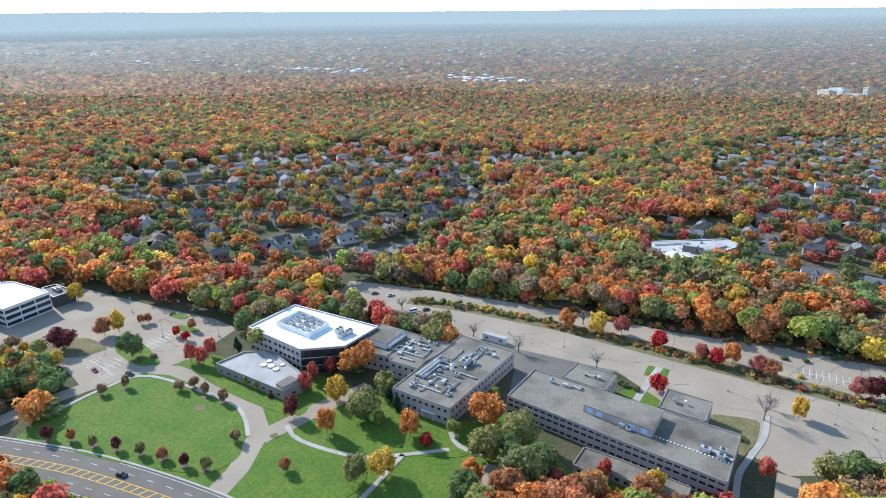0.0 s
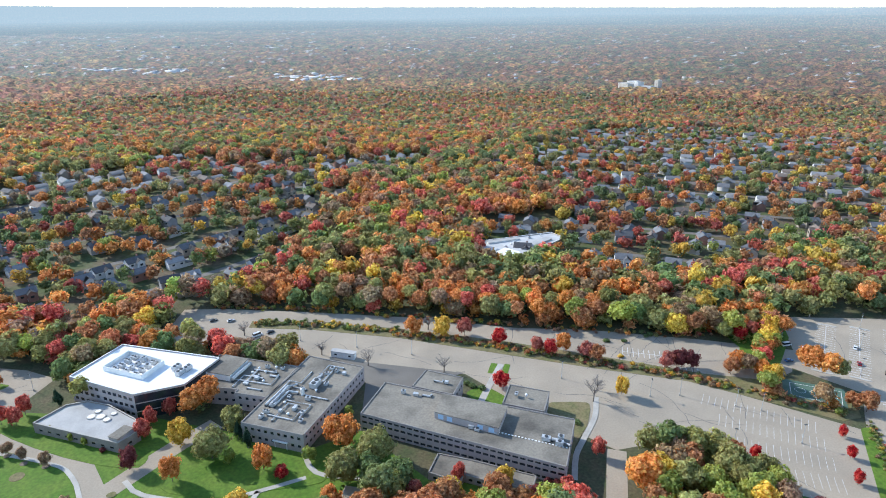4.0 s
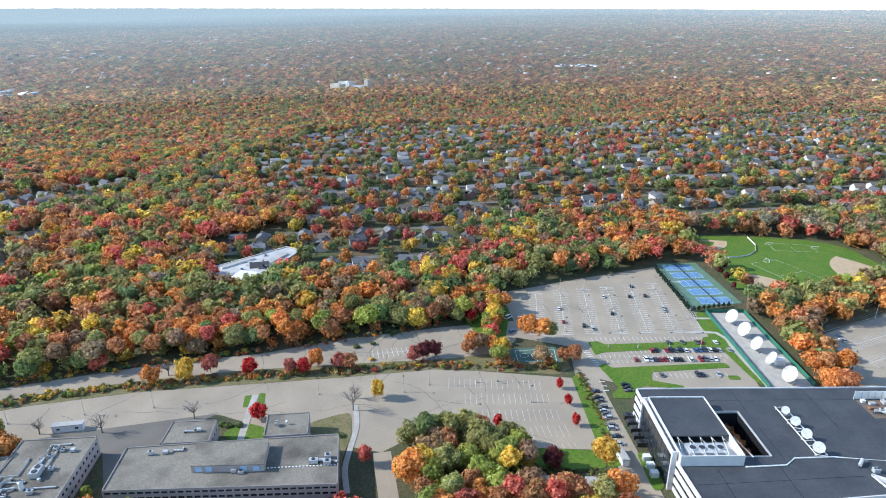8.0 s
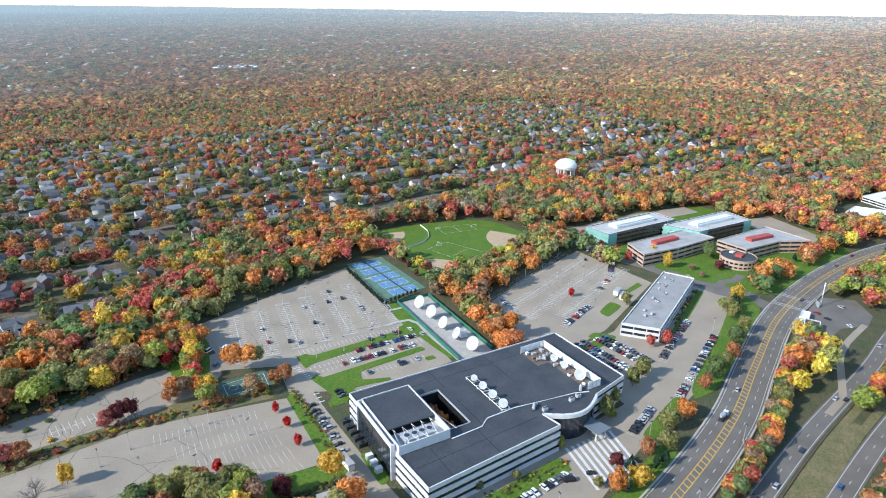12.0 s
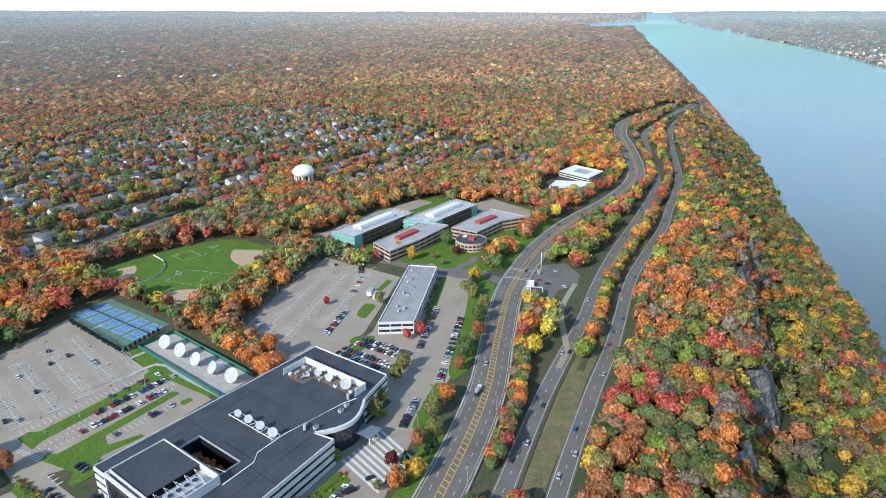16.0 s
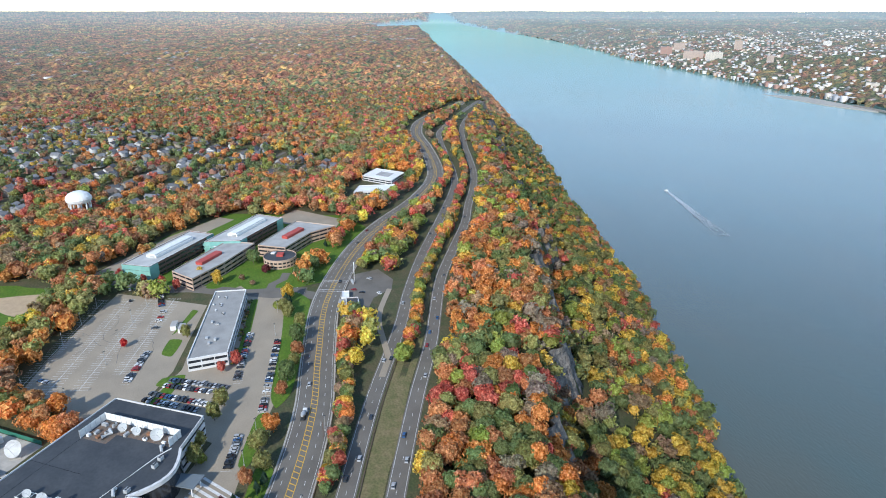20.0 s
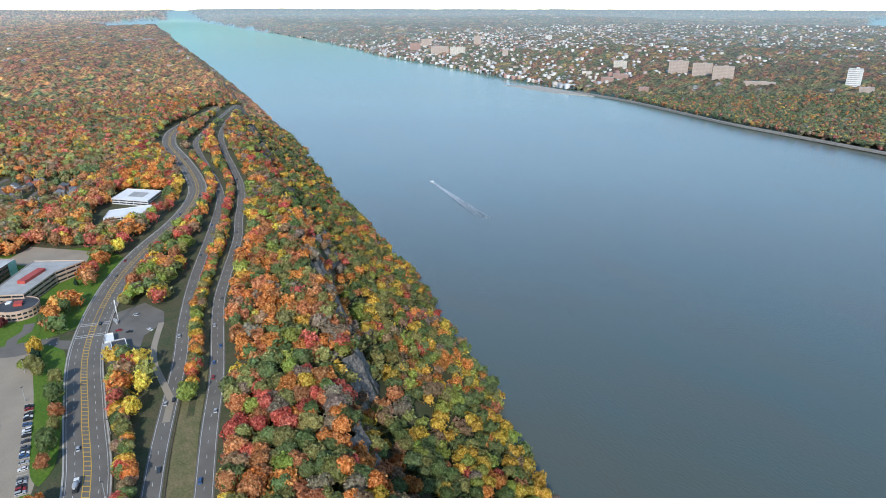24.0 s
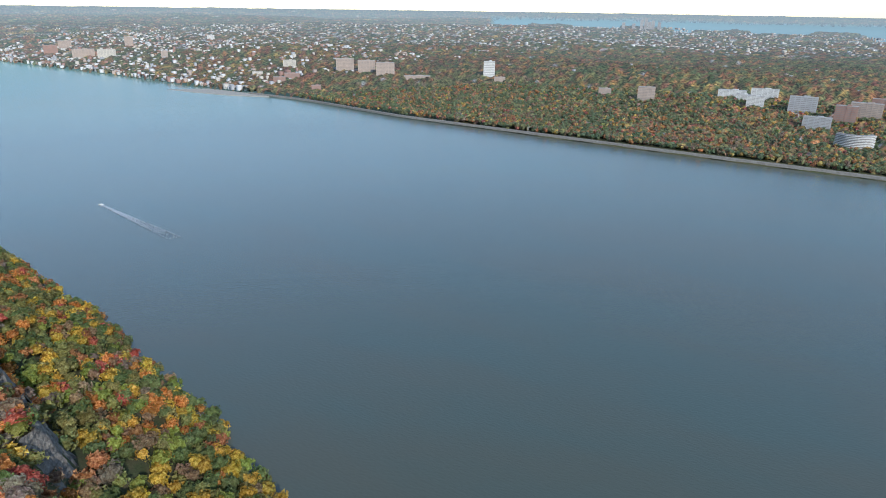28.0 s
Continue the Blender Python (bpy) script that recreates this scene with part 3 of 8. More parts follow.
for i in range(4):
    for j in range(3):
        s, t = (i + 0.5) / 4, (j + 0.5) / 3
        a, b = Vector(well[0]).lerp(Vector(well[1]), s), Vector(well[3]).lerp(Vector(well[2]), s)
        c = a.lerp(b, 0.1 + 0.8 * t)
        unit_box(c.x, c.y, 12.6, (rr.uniform(2, 3), rr.uniform(1.6, 2.6), rr.uniform(1.2, 2.2)), 54 + rr.choice((0, 90)), rr.choice((1, 2, 2)))
for x, y in ((-52, 281), (-47, 279), (-50, 276)):
    unit_box(x, y, 12.6, (4.2, 2.4, 2.0), 55, 2, "large pale rooftop air handler", METAL)
wing = office([(-109, 264), (-99, 275), (-90, 276), (-80, 270), (-67, 256), (-64, 247), (-71, 240)], 4.6, ((1.6, 2.6),), mat("brown_stone_wall", (0.30, 0.25, 0.215), (0.25, 0.21, 0.18), 4, grain=0.1), ROOF_PALE,
              "low brown stone wing with a paved roof terrace", 2.0, 2.6, fascia=CONCRETE)
penthouse(wing, [(-71, 240.4), (-75, 243.5), (-70, 250), (-66, 247)], 4.6, 2.0, WALL_PINK, ROOF_GREY, "stair_house")
for x, y, r_ in ((-86, 263, 1.9), (-82, 262, 2.1), (-84, 266.5, 1.5), (-79, 259, 1.7), (-77, 263, 1.4)):
    pl = tagged(new("roof_planter"), "round white terrace planter with a paved ring", "planter")
    part("ring", cyl(bmesh.new(), (x, y, 4.58), r_, 0.45, 18), CONCRETE, pl)
    part("bed", cyl(bmesh.new(), (x, y, 5.03), r_ * 0.78, 0.04, 18), ROOF_WHITE, pl)

# ---- the two grey-roofed blocks behind the forecourt ----
grey_a = office([(-48, 272), (-34, 297), (4.5, 275), (-12, 252.5), (-26, 260), (-24.6, 262.6)], 8.6, TWO, WALL_PINK, ROOF_GREY, "pinkish two-storey office with a grey gravel roof", 1.5, 1.5, parapet=0.3, fascia=EDGE_GREY)
penthouse(grey_a, [(-39, 277), (-31, 291), (-20, 284), (-28, 270.5)], 8.6, 3.0, WHITE, ROOF_GREY)
duct([(-27, 269.5, 0.8), (-20.5, 279.5, 0.8), (-19, 283, 0.2)], 8.6, 0.8)
clutter([(-18, 275), (-15, 278), (-12, 274), (-10, 270), (-16, 269), (-21, 266), (-7, 277), (-4, 275), (-13, 266), (-8, 273), (-18, 272), (-11, 278)], 8.6, 5, -30)
grey_b = office([(-22.5, 236.5), (9, 284.5), (34, 267), (2.5, 221)], 8.6, TWO, WALL_PINK, ROOF_GREY, "pinkish office with a grey roof crowded with air plant", 1.5, 1.5, parapet=0.3, fascia=EDGE_GREY)
clutter([(-14, 238), (-12, 241), (-9, 245), (-6, 240), (-3, 237), (0, 240), (3, 236), (-4, 246), (-2, 250), (4, 255), (8, 258), (12, 262), (16, 265), (21, 266), (24, 263), (19, 269), (6, 246), (2, 231), (10, 252), (15, 256)], 8.6, 8, 57)
for pts_ in ([(-12, 246, 0.2), (-3, 259, 0.2), (0, 258, 0.2)], [(-10.5, 245, 0.2), (-2, 257, 0.9), (2, 259, 0.2)], [(-8.5, 244, 0.6), (-2, 253.5, 0.6), (2, 252, 0.2)]):
    duct(pts_, 8.6, 0.55)
chiller = unit_box(10, 256.5, 8.6, (5.5, 3.4, 2.4), 57, 2, "large silver rooftop chiller with two fans")
silo = tagged(new("roof_tank"), "upright white cylinder tank on the roof", "tank")
part("shell", cyl(bmesh.new(), (4, 251, 8.58), 0.9, 3.2, 14), WHITE, silo)
part("cap", cyl(bmesh.new(), (4, 251, 11.78), 0.9, 0.35, 14, 0.4), METAL, silo)
canopy = tagged(new("entrance_canopy"), "flat white canopy over an office door", "canopy")
part("slab", cuboid(bmesh.new(), (-6, 228, 3.2), (7, 4.5, 0.4), -33), WHITE, canopy)
for k in (-2.8, 2.8):
    part("post", cyl(bmesh.new(), (-6 + k * 0.84 - 0.9, 228 - k * 0.54 - 1.5, -0.1), 0.14, 3.3, 8), WHITE, canopy)

patch("yard", [(3, 301), (37, 286), (84, 263), (62, 258.5), (52.5, 246), (41.5, 251.5), (26.5, 230), (34.5, 267), (9, 285)], 0.045, ASPHALT, "dark asphalt service yard between offices", "yard")
for at_, runs in ((lambda a, b: (-22.5 + 0.549 * a + 0.836 * b, 236.5 + 0.836 * a - 0.549 * b), (((14, 3), (34, 3), (34, 9), (44, 9)), ((16, 6), (30, 6), (30, 14)), ((20, 10), (20, 22), (10, 22)), ((8, 8), (8, 20), (14, 20)), ((40, 14), (52, 14), (52, 22)), ((38, 18), (48, 18)), ((26, 16), (26, 27)), ((5, 12), (18, 12), (18, 17)))),
                  (lambda a, b: (-48 + 0.489 * a + 0.872 * b, 272 + 0.872 * a - 0.489 * b), (((4, 22), (14, 22), (14, 32)), ((8, 26), (20, 26)), ((10, 18), (10, 38), (18, 38)), ((20, 24), (20, 36)), ((5, 29), (5, 36))))):
    for run in runs:
        duct([(*at_(a, b), 0.1) for a, b in run], 8.6, 0.32, "slim pale pipe run bent over the roof")

# ---- the long grey-roofed office ----
long_office = office([(27, 230), (41.5, 251), (114.5, 202.5), (98, 176)], 8.8, ((0.9, 2.1), (4.3, 5.5), (7.0, 8.0)), WALL_PINK, ROOF_GREY, "long pinkish office with rows of dark wide windows", 2.3, 0.75, parapet=0.3, fascia=EDGE_GREY)
penthouse(long_office, [(57, 218.5), (64, 230), (88, 214), (79.5, 201)], 8.8, 3.3, WALL_PINK, ROOF_GREY)
for s in (0.06, 0.2, 0.68, 0.85):
    c = Vector((57, 218.5)).lerp(Vector((79.5, 201)), s)
    part("panel", cuboid(bmesh.new(), (c.x + 0.9, c.y - 0.75, 9.3), (2.4, 0.12, 2.2), -37.9), BLUE_PANEL, long_office, "pale blue panel")
office([(53, 245), (62.5, 257), (78, 246), (69.5, 233.5)], 8.6, ((4.6, 6.2),), WALL_PINK, ROOF_GREY, "grey-roofed rear wing of the long office", 1.6, 1.2, blank=(2, 3), parapet=0.2, fascia=EDGE_GREY)
office([(89, 222.5), (97.5, 236), (113, 225.5), (104.5, 212)], 8.0, ((4.4, 6.0),), WALL_PINK, ROOF_GREY, "grey-roofed rear wing of the long office", 1.6, 1.2, parapet=0.2, fascia=EDGE_GREY)
annex = office([(48, 193), (54.5, 203), (66, 196), (88, 180.5), (83, 173), (68, 183), (61, 188), (58, 184.5)], 3.2, ((1.0, 2.3),), WALL_PINK, ROOF_GREY, "low grey-roofed annex beside the long office", 1.6, 1.6, parapet=0.3, fascia=EDGE_GREY)
clutter([(72, 206), (70, 208), (76, 205), (48, 240), (53, 237), (56, 236), (71, 218), (76, 213), (66, 221), (101, 224), (97, 226), (64, 246), (69, 243), (79, 202.5)], 8.85, 12, -35)
for x, y, w in ((97, 193, 3.6), (101, 189, 3.0), (103, 192, 2.4)):
    unit_box(x, y, 8.8, (w, 2.0, 1.7), -35, 1)
duct([(99, 192, 0.4), (102, 190, 0.4), (104.5, 187, 0.0)], 8.8, 0.6)
pipe_walk = bmesh.new()
for k in range(24):
    a = Vector((77, 205)).lerp(Vector((103, 186.5)), k / 23)
    cuboid(pipe_walk, (a.x, a.y, 8.79), (0.7, 0.5, 0.22), -35)
tagged(part("roof_blocks", pipe_walk, WHITE), "line of white blocks along a grey roof", "roof blocks", kind="stuff")

# ---- the white three-storey office by the road ----
east_office = office([(-268, 348), (-258, 349), (-228, 334), (-240, 311), (-285, 335)], 11, ((0.8, 2.8), (4.4, 6.6), (8.0, 10.0)), WALL_WHITE, ROOF_WHITE, "white three-storey office with wide dark windows", ribbon=True, fascia=WHITE)
office([(-243, 350), (-237, 355), (-221, 346), (-228, 336)], 6.5, (), mat("dark_brick", (0.06, 0.055, 0.055), (0.08, 0.07, 0.07), 3), ROOF_DARK, "dark low annex beside a white office", blank=(0, 1, 2, 3), fascia=WALL_WHITE)
unit_box(-232, 347, 6.5, (5, 3, 1.8), -30, 2)

# ---- headquarters ----
HQ = local((236.2, 136.5), -38.88)
hq_curve = [(106 - 33 * t, 60 + 7.5 * math.sin(math.pi * t) - 0.5 * t) for t in np.linspace(0, 1, 9)]
hq_out = [HQ(a, b) for a, b in ((0, 0), (129.5, 0), (131, 54), *hq_curve, (75, 70.5), (2.3, 77), (0.5, 51))]
hq_n = len(hq_out)
hq_ccw = ccw(hq_out)
short = [i for i in range(hq_n) if math.dist(hq_ccw[i], hq_ccw[(i + 1) % hq_n]) < 8]
CORE = mat("curtain_wall_core", (0.018, 0.02, 0.024), None, grain=0, rough=0.15, spec=0.6)
CLEAR.append(hq_out)
hq = tagged(new("office_building"), "large white-banded headquarters with ribbon windows and a black roof", "building")
court = [HQ(a, b) for a, b in ((29.5, 18.5), (39.8, 18.5), (39.8, 48.3), (29.5, 48.3))]
for i in range(hq_n):
    p, q = hq_ccw[i], hq_ccw[(i + 1) % hq_n]
    long_ = math.dist(p, q)
    if long_ < 8:
        part("glass_front", along(bmesh.new(), p, q, 0, long_, 0, 0.3, -0.3, 12.4), GLASS, hq, "curved dark glass entrance front")
        part("cornice", along(bmesh.new(), p, q, -0.1, long_ + 0.1, -0.9, 0.4, 12.4, 14.5), WALL_WHITE, hq)
        continue
    for z0, z1 in ((-0.3, 2.1), (3.9, 6.4), (8.2, 10.7), (12.3, 14.5)):
        part("spandrel", along(bmesh.new(), p, q, 0, long_, 0, 0.45, z0, z1), WALL_WHITE, hq)
    for z0, z1 in ((2.1, 3.9), (6.4, 8.2), (10.7, 12.3)):
        count = max(1, round(long_ / 7))
        for k in range(count):
            w = long_ / count
            part("window", along(bmesh.new(), p, q, k * w + 0.06, (k + 1) * w - 0.06, 0.3, 0.42, z0, z1), GLASS, hq)
# roof laid round the courtyard
for a0, a1, b0, b1 in ((0.4, 129.1, 0.4, 18.5), (0.4, 29.5, 18.5, 48.3), (39.8, 130.3, 18.5, 48.3)):
    part("roof", prism(bmesh.new(), [HQ(a0, b0), HQ(a1, b0), HQ(a1, b1), HQ(a0, b1)], 13.3, 13.9), ROOF_DARK, hq)
part("roof", prism(bmesh.new(), [HQ(a, b) for a, b in ((0.5, 48.3), (130.4, 48.3), (130.5, 53.6), *hq_curve, (74.6, 70), (2.7, 76.5), (0.9, 51))], 13.3, 13.9), ROOF_DARK, hq)
cc = ccw(court)
for i in range(4):
    p, q = cc[i], cc[(i + 1) % 4]
    for z0, z1, m in ((0.1, 13.3, CORE), (13.3, 14.4, METAL)):
        part("court_wall", along(bmesh.new(), p, q, 0, math.dist(p, q), -0.25, 0.02, z0, z1), m, hq)
part("court_floor", prism(bmesh.new(), court, -0.2, 0.15), SOIL, hq)
# the raised black-roofed block with its white frame
for (a0, b0), (a1, b1) in (((1.0, 13), (26.2, 13)), ((26.2, 13), (26.2, 53.4)), ((26.2, 53.4), (1.0, 53.4)), ((1.0, 53.4), (1.0, 13))):
    part("penthouse_wall", along(bmesh.new(), HQ(a1, b1), HQ(a0, b0), 0, math.dist((a0, b0), (a1, b1)), -0.02, 0.4, 13.6, 18.6), WALL_WHITE, hq)
part("penthouse_roof", prism(bmesh.new(), [HQ(1.3, 13.3), HQ(25.9, 13.3), HQ(25.9, 40), HQ(1.3, 40)], 17.4, 18.0), ROOF_DARK, hq)
part("glass_front", along(bmesh.new(), HQ(0.4, 50), HQ(0.4, 14), 0, 36, -0.6, -0.2, 0, 13.4), GLASS, hq, "tall dark glass wall with a white frame")
part("glass_front", prism(bmesh.new(), [HQ(-0.9, 14), HQ(0.3, 14), HQ(0.3, 50), HQ(-0.9, 50)], -0.2, 16.1), GLASS, hq, "tall dark glass wall with a white frame")
for k in range(1, 9):
    part("mullion", prism(bmesh.new(), [HQ(-0.98, 13.94 + 4 * k), HQ(-0.85, 13.94 + 4 * k), HQ(-0.85, 14.06 + 4 * k), HQ(-0.98, 14.06 + 4 * k)], -0.1, 16.1), DARKMETAL, hq)
for b in (13.5, 50.4):
    part("fin", prism(bmesh.new(), [HQ(-1.6, b - 0.35), HQ(0.6, b - 0.35), HQ(0.6, b + 0.35), HQ(-1.6, b + 0.35)], -0.2, 18.4), WALL_WHITE, hq)
part("fin", prism(bmesh.new(), [HQ(-1.4, 13), HQ(-0.6, 13), HQ(-0.6, 51), HQ(-1.4, 51)], 16.2, 18.2), WALL_WHITE, hq)
part("deck", prism(bmesh.new(), [HQ(1.3, 40), HQ(25.9, 40), HQ(25.9, 53), HQ(1.3, 53)], 13.9, 14.6), METAL, hq, "grey steel plant deck")
for k in range(6):
    a = 2 + k * 4.6
    part("brace", tube(bmesh.new(), [(*HQ(a, 53), 17.6), (*HQ(a + 2.3, 40.4), 17.6), (*HQ(a + 4.6, 53), 17.6)], 0.16, 5), WHITE, hq)
cooler = tagged(new("cooling_plant"), "long grey cooling plant with four round fans", "air unit")
part("casing", prism(bmesh.new(), [HQ(6, 44), HQ(21, 44), HQ(21, 50), HQ(6, 50)], 14.55, 17.4), METAL, cooler)
for k in range(4):
    fan = part("fan", cyl(bmesh.new(), (*HQ(8 + k * 3.7, 47), 17.4), 1.6, 0.45, 18), METAL, cooler)
    part("grille", cyl(bmesh.new(), (*HQ(8 + k * 3.7, 47), 17.86), 1.25, 0.05, 18), DARKMETAL, fan)
# the walkway line over the roof
seam = bmesh.new()
tube(seam, [(*HQ(a, b), 14.15) for a, b in ((26.5, 54.5), (43, 53.6), (48.4, 49.6), (64, 49), (98, 53.6), (105, 56))], 0.28, 6)
tagged(part("roof_pipe", seam, WHITE), "long white pipe run across a black roof", "pipe")
for a0, b0, a1, b1 in ((44, 0.4, 44, 18), (44, 30, 44, 52), (78, 0.4, 78, 30), (15, 55, 15, 76), (40, 54, 40, 75), (4, 64, 70, 60), (3, 9.5, 120, 9.5)):
    ln = bmesh.new()
    tube(ln, [(*HQ(a0, b0), 13.9), (*HQ(a1, b1), 13.9)], 0.09, 4)
    part("seam", ln, CORE, hq)


def dish(x, y, z, r, face, lift, label="large white round satellite dish on a steel mount", stand=None, group="satellite dishes"):
    """A satellite dish that faces a compass way (degrees from +y to the right) and leans up."""
    ob = tagged(new("satellite_dish"), label, "satellite dish", group)
    stand = stand or r * 0.75
    part("plinth", cuboid(bmesh.new(), (0, 0, -0.05), (r * 1.1, r * 1.1, 0.4)), CONCRETE, ob)
    part("mount", tube(bmesh.new(), [(0, 0, 0.3), (0, 0, stand + 0.2)], [r * 0.2, r * 0.12], 8), METAL, ob)
    bm = bmesh.new()
    rings = []
    for k in range(6):
        q = r * k / 5
        ring = [bm.verts.new((q * math.cos(j * math.tau / 24), q * math.sin(j * math.tau / 24), 0.22 * q * q / r)) for j in range(24)] if k else [bm.verts.new((0, 0, 0))]
        rings.append(ring)
    for j in range(24):
        bm.faces.new((rings[0][0], rings[1][j], rings[1][(j + 1) % 24]))
        for k in range(1, 5):
            bm.faces.new((rings[k][j], rings[k + 1][j], rings[k + 1][(j + 1) % 24], rings[k][(j + 1) % 24]))
    bmesh.ops.solidify(bm, geom=bm.faces[:], thickness=0.12)
    bowl = part("reflector", bm, DISH, ob)
    bowl.matrix_basis = Matrix.Translation((0, 0, stand + r * 0.35)) @ Matrix.Rotation(radians(-face), 4, "Z") @ Matrix.Rotation(radians(lift - 90), 4, "X") @ Matrix.Translation((0, 0, 0.1))
    for j in range(3):
        a = j * math.tau / 3
        part("strut", tube(bmesh.new(), [(r * 0.9 * math.cos(a), r * 0.9 * math.sin(a), 0.2 * r), (0, 0, r * 0.85)], 0.06, 4), METAL, bowl)
    part("feed", cyl(bmesh.new(), (0, 0, r * 0.8), 0.22, 0.5, 8), METAL, bowl)
    ob.matrix_basis = pose(x, y, z)
    return ob


for a, b, r_, face in ((88.6, -91.5, 4.4, 296), (88.5, -74.8, 4.4, 298), (88, -58.3, 4.1, 306), (88.3, -42.4, 3.9, 318), (89.4, -26, 4.4, 294)):
    dish(*HQ(a, b), 0.2, r_, face, 32)
for b, r_ in ((21, 1.7), (29, 2.0), (37.6, 2.1), (46.5, 2.3)):
    dish(*HQ(59.5, b), 15.1, r_, 262, 30, "white satellite dish on a steel roof frame", 0.9, "rooftop dishes")
for a, b, r_ in ((108, 25, 2.1), (108, 33.4, 2.0), (108.5, 45, 3.0)):
    dish(*HQ(a, b), 14.4, r_, 262, 25, "white satellite dish behind a roof screen", 1.6, "rooftop dishes")
frame_ = tagged(new("roof_frame"), "white steel truss frame carrying rooftop dishes", "frame")
for a in (57.5, 61.8):
    part("beam", tube(bmesh.new(), [(*HQ(a, 16), 14.9), (*HQ(a, 49), 14.9)], 0.2, 5), WHITE, frame_)
for k in range(12):
    b = 16.5 + k * 2.9
    part("rung", tube(bmesh.new(), [(*HQ(57.5, b), 14.9), (*HQ(61.8, b + (1.4 if k % 2 else 0)), 14.9)], 0.13, 4), WHITE, frame_)
for b in (17, 27, 38, 48):
    for a in (57.5, 61.8):
        part("leg", cuboid(bmesh.new(), (*HQ(a, b), 13.85), (0.4, 0.4, 1.0)), METAL, frame_)
# the screened plant yard
screen = tagged(new("roof_screen"), "tall white louvred screen round rooftop plant", "screen")
for (a0, b0), (a1, b1) in (((97.5, 9.5), (113.2, 9.5)), ((113.2, 9.5), (113.6, 54.5)), ((113.6, 54.5), (105.5, 54.5))):
    n = max(2, round(math.dist((a0, b0), (a1, b1)) / 3.2))
    for k in range(n):
        s, t = k / n, (k + 1) / n
        p, q = HQ(a0 + (a1 - a0) * s, b0 + (b1 - b0) * s), HQ(a0 + (a1 - a0) * t, b0 + (b1 - b0) * t)
        w = math.dist(p, q)
        panel = part("panel", along(bmesh.new(), p, q, 0.05, w - 0.05, -0.08, 0.08, 14.2, 18.2), WHITE, screen)
        part("post", along(bmesh.new(), p, q, -0.1, 0.1, -0.2, 0.25, 13.85, 18.4), METAL, panel)
rr = random.Random(21)
for a, b in ((100, 12), (103, 14), (100.5, 17), (104, 19), (109, 13), (110, 18), (110.5, 29), (106, 29), (110, 39), (106, 40), (107, 50), (110.5, 51)):
    unit_box(*HQ(a, b), 13.9, (rr.uniform(1.2, 3), rr.uniform(1, 2), rr.uniform(0.8, 1.6)), -38.9 + rr.choice((0, 90)), rr.choice((0, 1)), "small plant box on a black roof", rr.choice((METAL, WHITE, RUST)))
part("rust_deck", prism(bmesh.new(), [HQ(98, 10.4), HQ(112.6, 10.4), HQ(112.8, 54), HQ(105.8, 54), HQ(105.2, 24), HQ(98, 24)], 13.88, 13.97), DECK, screen, "grey-brown steel grating")
duct([(*HQ(100, 20), 0.4), (*HQ(104, 22), 0.6), (*HQ(106, 19), 0.4)], 13.9, 0.9)
for a, b in ((92, 58), (97, 57), (75.5, 58)):
    unit_box(*HQ(a, b), 13.9, (2.4, 1.8, 1.7), -38.9, 2)
for a, b in ((71, 55), (101, 54)):
    duct([(*HQ(a, b), 0.0), (*HQ(a + 2, b - 2), 1.2), (*HQ(a + 4, b - 2.5), 0.0)], 13.9, 0.7, "white curved air duct on a black roof")
# porch
porch = tagged(new("entrance_canopy"), "angular grey glass canopy over the entrance steps", "canopy")
part("slab", prism(bmesh.new(), [HQ(92, 62), HQ(100, 62.5), HQ(103, 75), HQ(93.5, 76)], 5.2, 5.6), mat("grey_glass_canopy", (0.16, 0.19, 0.21), None, grain=0.05, rough=0.25), porch)
for a, b in ((94.5, 74), (101, 73.5), (94, 64), (99, 64)):
    part("column", cyl(bmesh.new(), (*HQ(a, b), -0.1), 0.3, 5.4, 10), WHITE, porch)

# ---- the two-storey office by the junction ----
mid = office([(376, 21), (474, 1), (469.5, -21), (376.5, -2.5)], 8.2, ((1.6, 3.4), (5.4, 7.2)), WALL_WHITE, mat("grey_membrane_roof", (0.35, 0.34, 0.32), (0.28, 0.27, 0.255), 9, grain=0.08), "long low office with white bands and a pale grey roof", ribbon=True, fascia=WHITE)
clutter([(392, 8), (396, 4), (400, 9), (418, 2), (422, 5), (432, -3), (446, -2), (450, 3), (458, -6), (462, -1), (440, 2)], 8.2, 31, -11)

